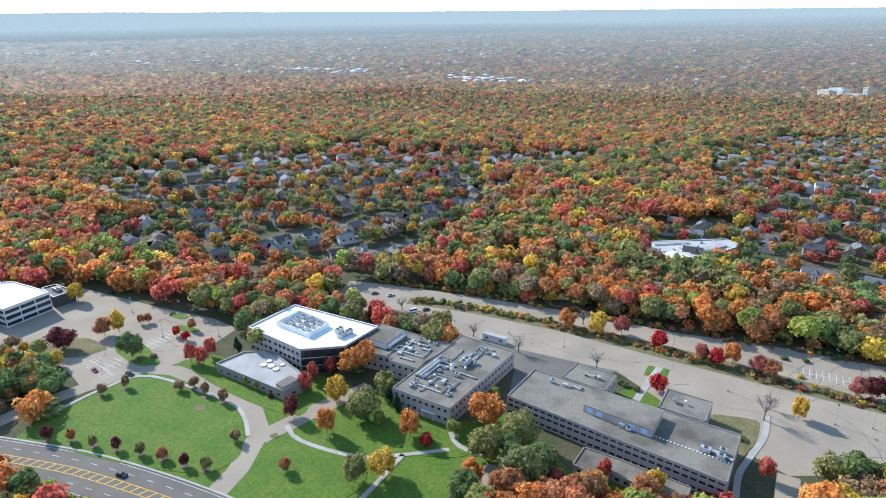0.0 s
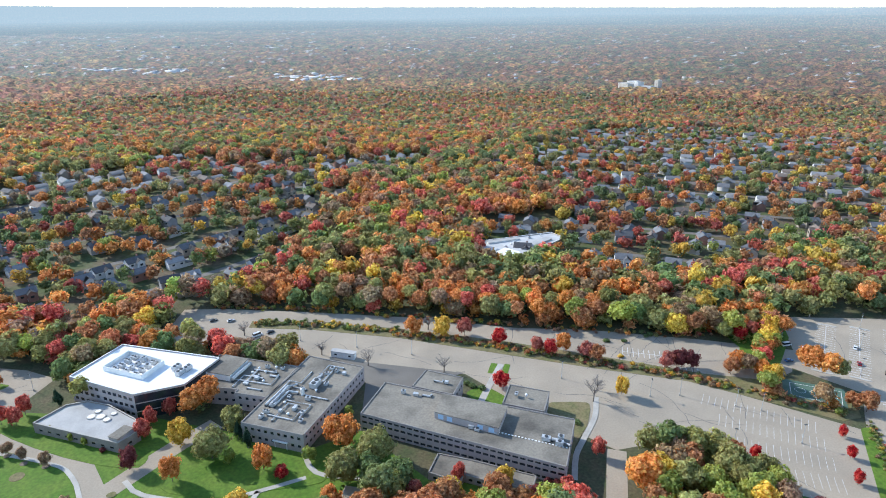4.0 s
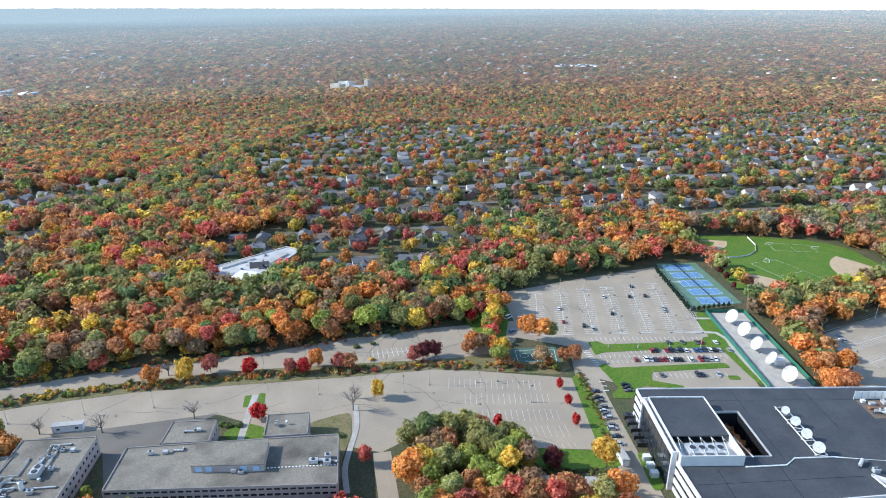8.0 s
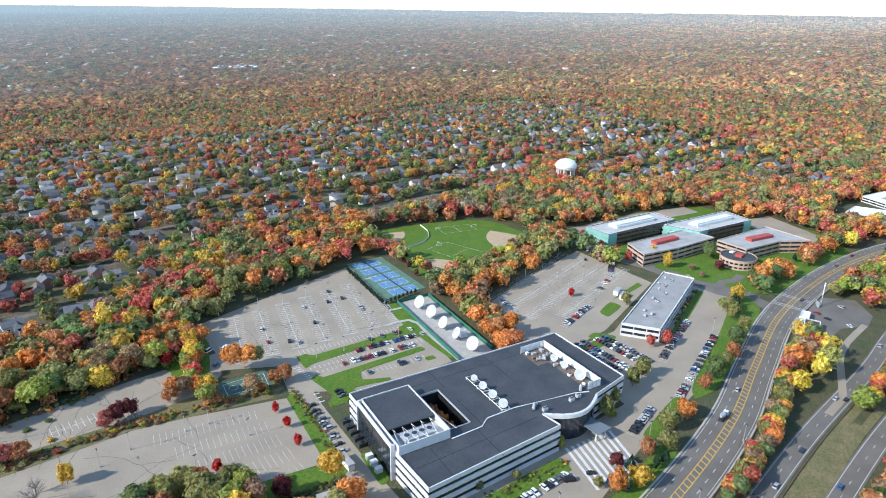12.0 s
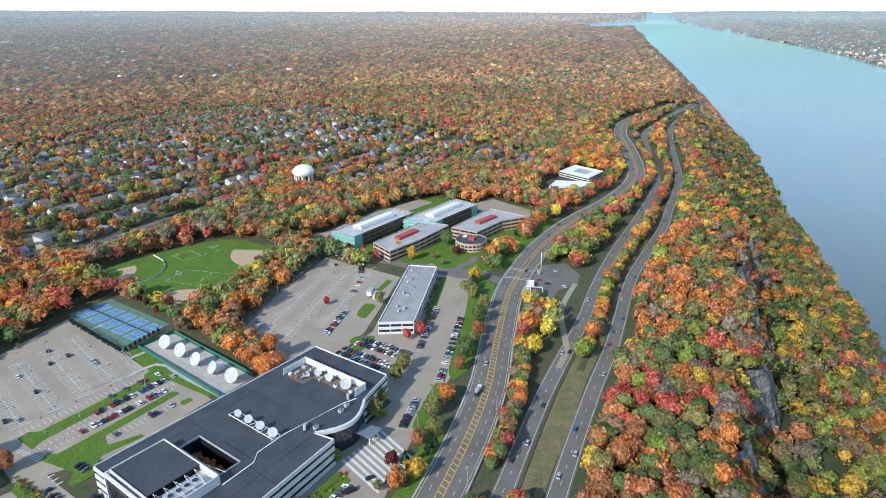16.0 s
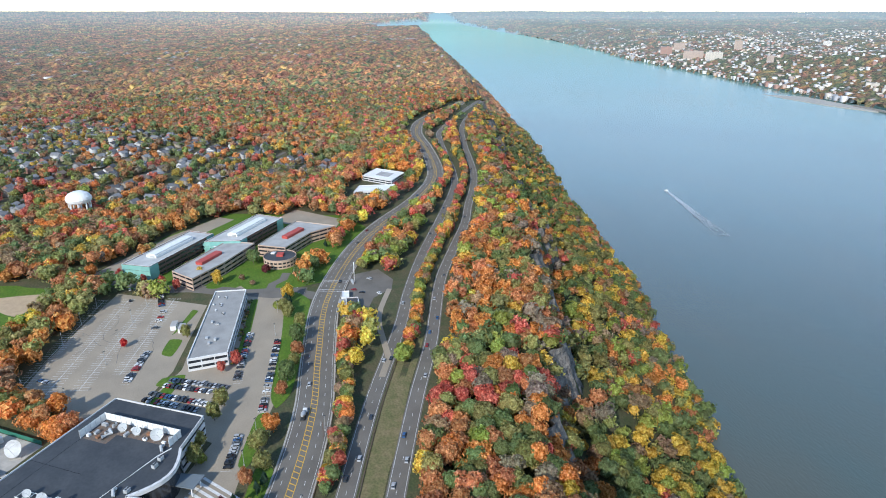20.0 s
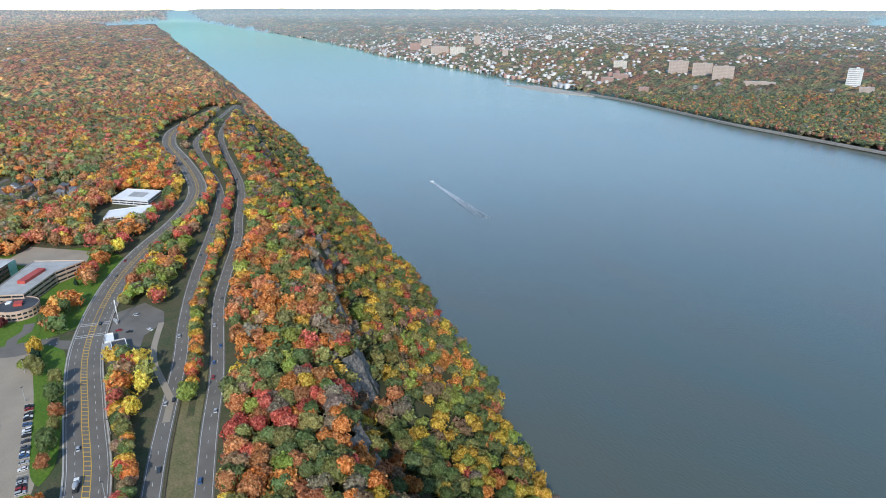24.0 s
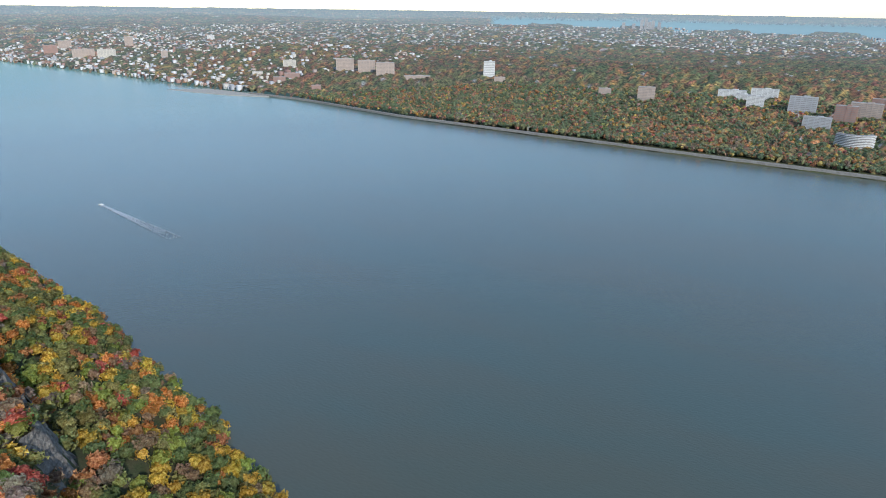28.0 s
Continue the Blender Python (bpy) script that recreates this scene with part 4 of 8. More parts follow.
# ---- the teal-glass and tan precast complex ----
BANDS = ((1.0, 2.6), (4.6, 6.2), (8.2, 9.8))
for outline, lab in (([(547, 70), (615, 18), (600, -2), (533, 49)], 0), ([(580, 6), (647, -46), (626, -68), (572, -24)], 1)):
    t1 = office(outline, 12, ((1.0, 2.8), (4.8, 6.6), (8.6, 10.4)), WALL_BRICK, ROOF_LIGHT, "brick office wing with teal glass ends and a white roof", ribbon=True, fascia=WHITE)
    o = ccw([tuple(map(float, p)) for p in outline])
    ends = sorted(range(4), key=lambda i: math.dist(o[i], o[(i + 1) % 4]))[:2]
    for i in ends:
        p, q = o[i], o[(i + 1) % 4]
        for k in range(3):
            part("teal_glass", along(bmesh.new(), p, q, -0.3, math.dist(p, q) + 0.3, -0.4, 0.0, 0.4 + 4 * k, 4.1 + 4 * k), WALL_TEAL, t1, "teal curtain glass")
        for j, (pp, qq) in enumerate(((o[i - 1], p), (q, o[(i + 2) % 4]))):
            w = math.dist(pp, qq)
            s0, s1 = (w - 10, w + 0.3) if j == 0 else (-0.3, 10)
            part("teal_glass", along(bmesh.new(), pp, qq, s0, s1, -0.4, 0.0, 0.4, 12.1), WALL_TEAL, t1, "teal curtain glass")
    c = sum((Vector(p) for p in o), Vector((0, 0))) / 4
    e = (Vector(outline[1]) - Vector(outline[0])).normalized()
    nrm = Vector((e.y, -e.x))
    for k, (w, h_) in enumerate(((5, 2.0), (3, 3.2))):
        box = [c + e * s + nrm * (d + 1.0 * k) for s, d in ((-24, -w), (24, -w), (24, w), (-24, w))]
        penthouse(t1, [(b.x, b.y) for b in box], 12 if k == 0 else 12.05, h_, WHITE, WHITE, "roof_monitor")
for outline in ([(522, 32), (579, -12), (566, -36), (527, -8), (500, 17)], [(560, -38), (617, -80), (590, -114), (578, -88), (545, -60)]):
    b1 = office(outline, 10.2, BANDS, WALL_BROWN, ROOF_PALE, "tan precast office wing with bands of dark windows", ribbon=True, fascia=CONCRETE)
    a, b = Vector(outline[0]).lerp(Vector(outline[4]), 0.45), Vector(outline[1]).lerp(Vector(outline[2]), 0.45)
    e = (b - a).normalized()
    nrm = Vector((e.y, -e.x))
    o = a + e * 22
    penthouse(b1, [tuple(o - nrm * 3), tuple(o + e * 27 - nrm * 3), tuple(o + e * 27 + nrm * 3), tuple(o + nrm * 3)], 10.2, 2.2, RED_PAINT, RED_PAINT, "red_monitor")
drum = [(535.5 + 14 * math.cos(k * math.tau / 24), -54 + 14 * math.sin(k * math.tau / 24)) for k in range(24)]
rot = office(drum, 7.2, ((1.2, 2.6), (4.2, 5.8)), WALL_BROWN, ROOF_DARK, "round tan two-storey pavilion with a black roof", ribbon=True, fascia=WALL_BROWN)
penthouse(rot, [(532, -56), (538, -58), (540, -53), (534, -51)], 7.2, 1.6, RED_PAINT, RED_PAINT)
penthouse(rot, [(541, -50), (544, -52), (545, -49), (542, -47)], 7.2, 0.8, WHITE, WHITE, "skylight")
# link between the teal wings
office([(572, -2), (590, 10), (594, 4), (577, -8)], 8, ((1, 2.8), (4.6, 6.4)), WALL_TEAL, ROOF_WHITE, "low teal glass link between office wings", ribbon=True)

# ---- school, the white-roofed house in the woods, filling station ----
school = office([(141, 427), (206, 432), (211, 418), (168, 392), (150, 384), (146, 395)], 6.2, ((1.2, 3.0),), mat("buff_brick", (0.42, 0.36, 0.28), (0.36, 0.31, 0.25), 4), ROOF_LIGHT, "low buff brick school with a wide pale roof", 2.2, 1.2, fascia=WHITE)
clutter([(160, 410), (166, 415), (152, 405)], 6.2, 40, 5)
office([(790, -190), (822, -217), (787, -246), (752, -218)], 6, ((1, 2.6), (3.8, 5.2)), WALL_WHITE, ROOF_WHITE, "white-roofed square office among red trees", ribbon=True)
well2 = [(788, -207), (803, -219), (787, -231), (772, -219)]
tagged(part("roof_well", prism(bmesh.new(), well2, 6.0, 6.3), ROOF_PALE), "grey sunken square on a white roof", "roof well")
office([(724, -163), (750, -176), (740, -226), (716, -212)], 4, ((0.8, 2.4),), WALL_WHITE, ROOF_WHITE, "low white-roofed hall among red trees", ribbon=True)
penthouse(school, [(149, 386), (166, 394), (158, 406), (147, 398)], 6.2, 1.6, WHITE, ROOF_WHITE, "gym_roof")
penthouse(school, [(176, 404), (200, 417), (197, 422), (173, 409)], 6.2, 0.9, ROOF_PALE, ROOF_PALE, "roof_monitor")
penthouse(school, [(150, 420), (176, 423), (175, 427), (150, 425)], 6.2, 0.8, WHITE, ROOF_PALE, "roof_monitor")
clutter([(185, 425), (195, 427), (170, 418), (160, 412)], 6.2, 40, 6)
station = office([(438, -90.2), (436, -99), (422, -96.5), (424.7, -87.6)], 4.0, ((1.0, 2.4),), WALL_PINK, ROOF_DARK, "small pinkish roadside building with a dark flat roof", 2, 1.5, fascia=WHITE)
lean = tagged(new("canopy"), "pale grey flat canopy beside a roadside building", "canopy")
part("slab", prism(bmesh.new(), [(439, -85), (438.6, -89.8), (424.2, -87.2), (424.4, -82.2)], 3.3, 3.7), ROOF_PALE, lean)
for x, y in ((438, -85.6), (437.6, -89.4), (425, -86.8), (425.2, -82.8)):
    part("post", cyl(bmesh.new(), (x, y, -0.1), 0.14, 3.45, 8), METAL, lean)
office([(453, -91), (452, -95.7), (440.5, -93.2), (441.8, -87.4)], 3.0, (), WHITE, ROOF_WHITE, "small white storage building by the road", blank=(0, 1, 2, 3))
mast = tagged(new("radio_mast"), "tall white slender mast beside a yard", "mast")
part("pole", tube(bmesh.new(), [(474, -105, -0.3), (474, -105, 15)], [0.36, 0.26], 10), WHITE, mast)
part("head", cyl(bmesh.new(), (474, -105, 14.9), 0.46, 2.6, 10), WHITE, mast)
plant_ = tagged(new("equipment_rack"), "grey metal equipment cabinets at the mast's foot", "equipment")
for k in range(5):
    part("cabinet", cuboid(bmesh.new(), (470.5 + 1.6 * k, -103 - 0.9 * (k % 2), 0), (1.2, 0.9, 2.2)), METAL, plant_)

# ---- houses among the trees ----
HOUSE_WALLS = [mat("house_wall_" + k, c, tuple(0.86 * v for v in c), 3, grain=0.05, vary=0.08) for k, c in (("white", (0.62, 0.61, 0.59)), ("grey", (0.30, 0.30, 0.30)), ("tan", (0.36, 0.31, 0.25)), ("brick", (0.30, 0.16, 0.12)))]
HOUSE_ROOFS = [mat("shingles_" + k, c, tuple(0.8 * v for v in c), 2.5, grain=0.14, grain_size=0.5, vary=0.18) for k, c in (("grey", (0.155, 0.158, 0.165)), ("dark", (0.08, 0.08, 0.085)), ("brown", (0.165, 0.13, 0.105)), ("pale", (0.27, 0.27, 0.272)))]


def house(long_, deep, high, wall, roof, label, wing=True):
    """A gabled house on its base centre, ridge along x."""
    ob = tagged(new("house"), label, "house", "houses among the trees")
    bm = bmesh.new()
    x, y, rise = long_ / 2, deep / 2, deep * 0.3
    prof = [(-y, -1.5), (y, -1.5), (y, high), (0, high + rise), (-y, high)]
    a, b = [bm.verts.new((-x, p, q)) for p, q in prof], [bm.verts.new((x, p, q)) for p, q in prof]
    bm.faces.new(a[::-1])
    bm.faces.new(b)
    for i in range(5):
        bm.faces.new((a[i], a[(i + 1) % 5], b[(i + 1) % 5], b[i]))
    bm.normal_update()
    part("wall", bm, wall, ob)
    bm = bmesh.new()
    for s in (-1, 1):
        o = 0.5
        q = [bm.verts.new((i * (x + o), s * j, k)) for i in (-1, 1) for j, k in ((-0.02, high + rise + 0.1), (y + o, high - o * 0.6 + 0.1), (y + o, high - o * 0.6 + 0.35), (-0.02, high + rise + 0.4))]
        for f in ((0, 1, 2, 3), (7, 6, 5, 4), (0, 4, 5, 1), (1, 5, 6, 2), (2, 6, 7, 3), (3, 7, 4, 0)):
            bm.faces.new([q[i] for i in f])
    bmesh.ops.recalc_face_normals(bm, faces=bm.faces[:])
    part("roof", bm, roof, ob)
    part("chimney", cuboid(bmesh.new(), (x * 0.5, y * 0.25, high + rise * 0.4), (0.9, 0.9, rise * 0.6 + 1.3)), HOUSE_WALLS[3], ob)
    for s in (-1, 1):
        for k in (-0.55, 0.45):
            part("window", cuboid(bmesh.new(), (x * k, s * (y + 0.02), high * 0.55), (1.7, 0.12, 1.3)), GLASS, ob)
    part("door", cuboid(bmesh.new(), (0, -y - 0.03, 0), (1.1, 0.14, 2.1)), WHITE, ob)
    bm, rf = bmesh.new(), bmesh.new()
    bx, bw, bh = x * 0.38, deep * 0.3, high * 0.98
    for bm_, o, up in ((bm, 0.0, 0.0), (rf, 0.45, 0.28)):
        pts_ = [bm_.verts.new((bx + i * (bw + o), j, k)) for j in (-y - 2.4 - o, 0) for i, k in ((-1, -1.5 if not o else bh - o * 0.6 + up), (1, -1.5 if not o else bh - o * 0.6 + up), (1, bh - o * 0.6 + up), (0, bh + bw * 0.75 + up), (-1, bh - o * 0.6 + up))]
        for f in ((0, 1, 2, 3, 4), (9, 8, 7, 6, 5), (1, 6, 7, 2), (5, 0, 4, 9)) if not o else ((2, 7, 8, 3), (3, 8, 9, 4)):
            bm_.faces.new([pts_[i] for i in f])
    bmesh.ops.solidify(rf, geom=rf.faces[:], thickness=0.22)
    part("bay", bm, wall, ob)
    part("bay_roof", rf, roof, ob)
    part("window", cuboid(bmesh.new(), (bx, -y - 2.43, high * 0.5), (1.9, 0.12, 1.5)), GLASS, ob)
    if wing:
        part("garage", cuboid(bmesh.new(), (-x - 2.6, 0.6, -1.5), (5.4, deep * 0.75, 4.3)), wall, ob)
        part("garage_roof", cuboid(bmesh.new(), (-x - 2.6, 0.6, 2.8), (6.0, deep * 0.75 + 0.8, 1.6), taper=0.35), roof, ob)
    return ob


hr = random.Random(5)
models = []
for i, (w, r_, lab) in enumerate(((0, 0, "white gabled house with a grey shingle roof"), (1, 1, "grey gabled house with a dark shingle roof"), (2, 2, "tan house with a brown shingle roof"), (0, 1, "white house with a dark shingle roof"), (3, 0, "brick house with a grey shingle roof"), (0, 3, "white house with a pale grey roof"), (2, 0, "tan house with a grey roof"))):
    models.append(house(hr.uniform(9.5, 12.5), hr.uniform(7.2, 8.8), hr.uniform(4.8, 6.4), HOUSE_WALLS[w], HOUSE_ROOFS[r_], lab, i % 3 != 1))


def inside(x, y, outline):
    o = np.array(outline, float)
    hit = False
    for (ax, ay), (bx, by) in zip(o, np.roll(o, -1, 0)):
        if (ay > y) != (by > y) and x < (bx - ax) * (y - ay) / (by - ay) + ax:
            hit = not hit
    return hit


SUBURBS = (
    [(214, 470), (244, 360), (309, 330), (403, 310), (495, 275), (587, 245), (700, 222), (775, 170), (800, 90), (830, -20), (860, -150), (958, -160), (1216, 58), (1450, 200), (1500, 420), (1250, 600), (1000, 720), (784, 880), (560, 1050), (400, 850), (242, 593)],
    [(-296, 579), (-307, 699), (-220, 730), (-60, 860), (78, 741), (31, 503), (-9, 440), (-51, 375), (-112, 412), (-167, 436), (-246, 492)],
    [(54, 753), (110, 760), (112, 584), (75, 544), (41, 579)],
)
STREET = []
places = []
for which, poly in enumerate(SUBURBS):
    o = np.array(poly)
    c = o.mean(0)
    turn = (-30, 35, 20)[which]
    L = local(tuple(c), turn)
    n = 0
    for row in range(-14, 15):
        b = row * 66
        ends = [a for a in range(-900, 900, 10) if inside(*L(a, b + 22), poly)]
        runs = [[]]
        for a in ends:
            if runs[-1] and a - runs[-1][-1] > 15:
                runs.append([])
            runs[-1].append(a)
        for run in runs:
            if len(run) > 6:
                STREET.append([L(run[0], b + 22), L((run[0] + run[-1]) / 2, b + 22 + 5 * math.sin(row)), L(run[-1], b + 22)])
        for col in range(-45, 46):
            for side in (0, 44):
                a = col * 25 + hr.uniform(-7, 7) + side * 0.2
                bb = b + side + hr.uniform(-8, 8) * (1 if hr.random() < 0.5 else 0.4)
                x, y = L(a, bb)
                d = math.hypot(x, y)
                edge = 45 * math.sin(x / 57 + y / 90) + 25 * math.sin(y / 31)
                if inside(x + edge, y + edge * 0.6, poly) and hr.random() < (0.86, 0.75, 0.75)[which]:
                    places.append((d, x, y, turn + (0 if side else 180) + hr.uniform(-12, 12) + (90 if hr.random() < 0.3 else 0)))
# houses scattered through the woods beyond
for _ in range(1200):
    az_, d = radians(hr.uniform(-42, 78)), hr.uniform(460, 1500)
    x, y = d * math.sin(az_), d * math.cos(az_)
    if not any(inside(x, y, p) for p in SUBURBS) and hr.random() < 0.5 and math.sin(x / 90) + math.sin(y / 110 + 1) > -0.5 and not (60 < x < 640 and y < 560) and not any(inside(x, y, o) for o in CLEAR):
        places.append((d, x, y, hr.uniform(0, 180)))
# the two houses at the edge of the woods
places += [(300, -112, 372, 30), (320, -72, 410, 20), (330, -60, 418, 25), (345, 45, 405, -20)]
places.sort()
near_houses, far_houses = places[:150], places[150:]
used_models = set()
for i, (d, x, y, turn) in enumerate(near_houses):
    m = models[hr.randrange(len(models))]
    at = pose(x, y, float(height(x, y)) + 0.05, 0, 0, turn)
    if m in used_models:
        copy_thing(m, at)
    else:
        m.matrix_basis = at
        used_models.add(m)
for d, x, y, turn in places:
    if d < 1100:
        sight = local((x, y), -math.degrees(math.atan2(x, y)))
        CLEAR.append([sight(a, b) for a, b in ((-6.5, -15.5), (6.5, -15.5), (6, 2), (-6, 2))])
    CLEAR.append([local((x, y), turn)(a, b) for a, b in ((-6, -4.5), (6, -4.5), (6, 6), (-6, 6))] if d < 700 else [local((x, y), turn)(a, b) for a, b in ((-4.5, -4.5), (4.5, -4.5), (4.5, 4.5), (-4.5, 4.5))])
# the rest of the roofs, too far to pick out one by one: a gabled body with a lower cross wing
GABLE_V = np.array([(i, j, k) for i in (-0.5, 0.5) for j, k in ((-0.5, -0.3), (0.5, -0.3), (0.5, 1), (-0.5, 1))] + [(-0.5, 0, 2), (0.5, 0, 2)], float)
GABLE_WALL = np.array([(0, 4, 7), (0, 7, 3), (1, 2, 6), (1, 6, 5), (0, 3, 2), (0, 2, 1), (4, 5, 6), (4, 6, 7), (3, 8, 2), (6, 9, 7)])
GABLE_ROOF = np.array([(3, 7, 9), (3, 9, 8), (2, 8, 9), (2, 9, 6)])


def gable(x, y, z, long_, deep, high, rise, turn, out=0.0):
    v = GABLE_V * (long_ + out, deep + out, 1)
    v[:, 2] = np.where(GABLE_V[:, 2] > 1.5, high + rise, np.where(GABLE_V[:, 2] > 0.5, high, -2.0)) + (0.25 if out else 0)
    c, s_ = math.cos(radians(turn)), math.sin(radians(turn))
    return np.c_[x + v[:, 0] * c - v[:, 1] * s_, y + v[:, 0] * s_ + v[:, 1] * c, z + v[:, 2]]


far_h = tagged(new("distant_houses"), "many small pale houses half hidden by trees", "houses", kind="stuff")
heaps = {}
for d, x, y, turn in far_houses:
    z = float(height(x, y))
    wide, deep_, up = hr.uniform(10, 15), hr.uniform(7.5, 9.5), hr.uniform(4.4, 6.6)
    w_, r_ = hr.choice((0, 0, 0, 1, 2, 2, 3)), hr.choice((0, 0, 1, 2, 3, 3))
    c, s_ = math.cos(radians(turn)), math.sin(radians(turn))
    k = hr.choice((-1, 1)) * wide * 0.28
    for px, py, ll, dd_, hh, tt in ((x, y, wide, deep_, up, turn), (x + k * c + 3.2 * s_, y + k * s_ - 3.2 * c, deep_ * 0.95, 5.6, up * hr.choice((0.6, 0.95)), turn + 90)):
        rise = dd_ * hr.uniform(0.26, 0.4)
        heaps.setdefault(("walls", w_), []).append(gable(px, py, z, ll, dd_, hh, rise, tt))
        heaps.setdefault(("roofs", r_), []).append(gable(px, py, z, ll, dd_, hh, rise, tt, 0.9))
for (kind_, k), rows_ in heaps.items():
    f = GABLE_WALL if kind_ == "walls" else GABLE_ROOF
    mesh_of(kind_, np.concatenate(rows_), (f[None] + 10 * np.arange(len(rows_))[:, None, None]).reshape(-1, 3), HOUSE_WALLS[k] if kind_ == "walls" else HOUSE_ROOFS[k], far_h)
for line in STREET:
    pts3 = flow(line, 25)
    a, b = sides(pts3, 2.9, -2.9)
    v = np.concatenate([np.c_[a, height(a[:, 0], a[:, 1]) + 0.25], np.c_[b, height(b[:, 0], b[:, 1]) + 0.25]])
    n = len(a)
    f = np.array([(i, n + i, n + i + 1, i + 1) for i in range(n - 1)])
    tagged(mesh_of("road", v, f, ASPHALT), "grey residential street between trees", "road", kind="structure")
    ca, cb = sides(pts3, 2.5, -2.5)
    for i in range(n - 1):
        CLEAR.append([tuple(ca[i]), tuple(ca[i + 1]), tuple(cb[i + 1]), tuple(cb[i])])

# ---- water tower ----
tower = tagged(new("water_tower"), "white domed water tower on pale legs in the woods", "water tower")
TX, TY = 731, 124
bm = bmesh.new()
prof = [(0.2, 30.5), (5, 30.0), (9.5, 28.0), (12.0, 25.0), (12.6, 22.5), (11.8, 20.0), (9.5, 18.2), (4.5, 17.2), (0.2, 17.0)]
rings = [[bm.verts.new((TX + r_ * math.cos(k * math.tau / 28), TY + r_ * math.sin(k * math.tau / 28), z)) for k in range(28)] for r_, z in prof]
for p, q in zip(rings, rings[1:]):
    for k in range(28):
        bm.faces.new((p[k], q[k], q[(k + 1) % 28], p[(k + 1) % 28]))
part("tank", bm, WHITE, tower)
part("riser", cyl(bmesh.new(), (TX, TY, -1), 1.8, 18.3, 12), WHITE, tower)
for k in range(8):
    a = k * math.tau / 8
    part("leg", tube(bmesh.new(), [(TX + 9.8 * math.cos(a), TY + 9.8 * math.sin(a), -1), (TX + 10.2 * math.cos(a), TY + 10.2 * math.sin(a), 20)], 0.75, 8), WHITE, tower)
CLEAR.append([(TX - 9, TY - 9), (TX + 9, TY - 9), (TX + 9, TY + 9), (TX - 9, TY + 9)])

# ---- tall blocks far off: place, width, height, depth share, wall ----
FAR_WALLS = [mat("far_wall_" + k, c, tuple(0.85 * v for v in c), 12, grain=0.06, grain_size=3) for k, c in (("tan", (0.45, 0.355, 0.30)), ("white", (0.66, 0.65, 0.63)), ("brick", (0.36, 0.22, 0.18)), ("grey", (0.42, 0.42, 0.43)), ("cream", (0.58, 0.53, 0.46)))]
FAR_GLASS = mat("far_window_glass", (0.27, 0.25, 0.24), None, grain=0, rough=0.2)


def tall_block(x, y, wide, high, deep, wall, label, face=None, bays=1):
    """An apartment slab, seen across the water: wall, floors of windows, roof and lift house."""
    z = float(height(x, y)) - 2
    k = float(drawn(x, y, z)[0]) / x if abs(x) > 1 else 1.0
    px, py, pz = (float(v) for v in drawn(x, y, z))
    wide, high, deep = wide * k, (high + 2) * k, deep * k
    ob = tagged(new("apartment_building"), label, "building")
    face = math.degrees(math.atan2(x, y)) if face is None else face
    part("wall", cuboid(bmesh.new(), (0, 0, 0), (wide, deep, high)), wall, ob)
    part("roof", cuboid(bmesh.new(), (0, 0, high), (wide * 0.97, deep * 0.95, 0.5)), ROOF_PALE, ob)
    part("lift_house", cuboid(bmesh.new(), (wide * 0.1, 0, high), (wide * 0.22, deep * 0.5, max(3 * k, high * 0.06))), wall, ob)
    floors = int(np.clip(high / (3.6 * k), 2, 10))
    for f in range(floors):
        zz = (f + 0.4) * high / floors
        part("ribbon_window", cuboid(bmesh.new(), (0, -deep / 2, zz), (wide * 0.92, 0.5, high / floors * 0.24)), FAR_GLASS, ob)
    for b in range(1, bays):
        part("pier", cuboid(bmesh.new(), (-wide / 2 + wide * b / bays, -deep / 2 - 0.3, 0), (wide * 0.035, 0.8, high * 0.99)), wall, ob)
    ob.matrix_basis = pose(px, py, pz, 0, 0, -face)
    return ob


SLAB, WTOWER, BRICKB = "tan brick apartment slab above wooded river bank", "tall plain white apartment tower among autumn trees", "brick apartment block on a wooded hill across the river"
tall_block(1454, -2673, 80, 58, 22, FAR_WALLS[0], SLAB, bays=6)
tall_block(1340, -2664, 78, 54, 22, FAR_WALLS[0], SLAB, bays=6)
tall_block(1228, -2621, 80, 55, 22, FAR_WALLS[0], SLAB, bays=6)
tall_block(757, -2625, 46, 66, 20, FAR_WALLS[1], WTOWER, bays=1)
tall_block(682, -2519, 44, 22, 18, FAR_WALLS[0], BRICKB, bays=3)
tall_block(250, -2319, 42, 30, 18, FAR_WALLS[0], BRICKB, bays=4)
tall_block(109, -2270, 55, 48, 20, FAR_WALLS[0], BRICKB, bays=5)
tall_block(-156, -2312, 85, 28, 18, FAR_WALLS[1], "long white apartment slab on a wooded hill", bays=5)
tall_block(-250, -2297, 80, 36, 18, FAR_WALLS[1], "long white apartment slab on a wooded hill", bays=5)
tall_block(-218, -2211, 50, 38, 18, FAR_WALLS[1], "white apartment block on a wooded hill", bays=4)
tall_block(-190, -2277, 47, 24, 16, FAR_WALLS[1], "white apartment block on a wooded hill", bays=4)
tall_block(-342, -2164, 75, 52, 22, FAR_WALLS[3], "grey apartment tower on a wooded hill", bays=5)
tall_block(-360, -2012, 70, 38, 20, FAR_WALLS[3], "grey apartment block above the river bank", bays=5)
tall_block(-499, -2132, 80, 46, 22, FAR_WALLS[0], BRICKB, bays=6)
tall_block(-439, -2080, 55, 52, 20, FAR_WALLS[2], BRICKB, bays=4)
tall_block(-552, -2214, 47, 36, 18, FAR_WALLS[2], BRICKB, bays=4)
tall_block(3382, -3348, 51, 61, 25, FAR_WALLS[0], BRICKB, bays=4)
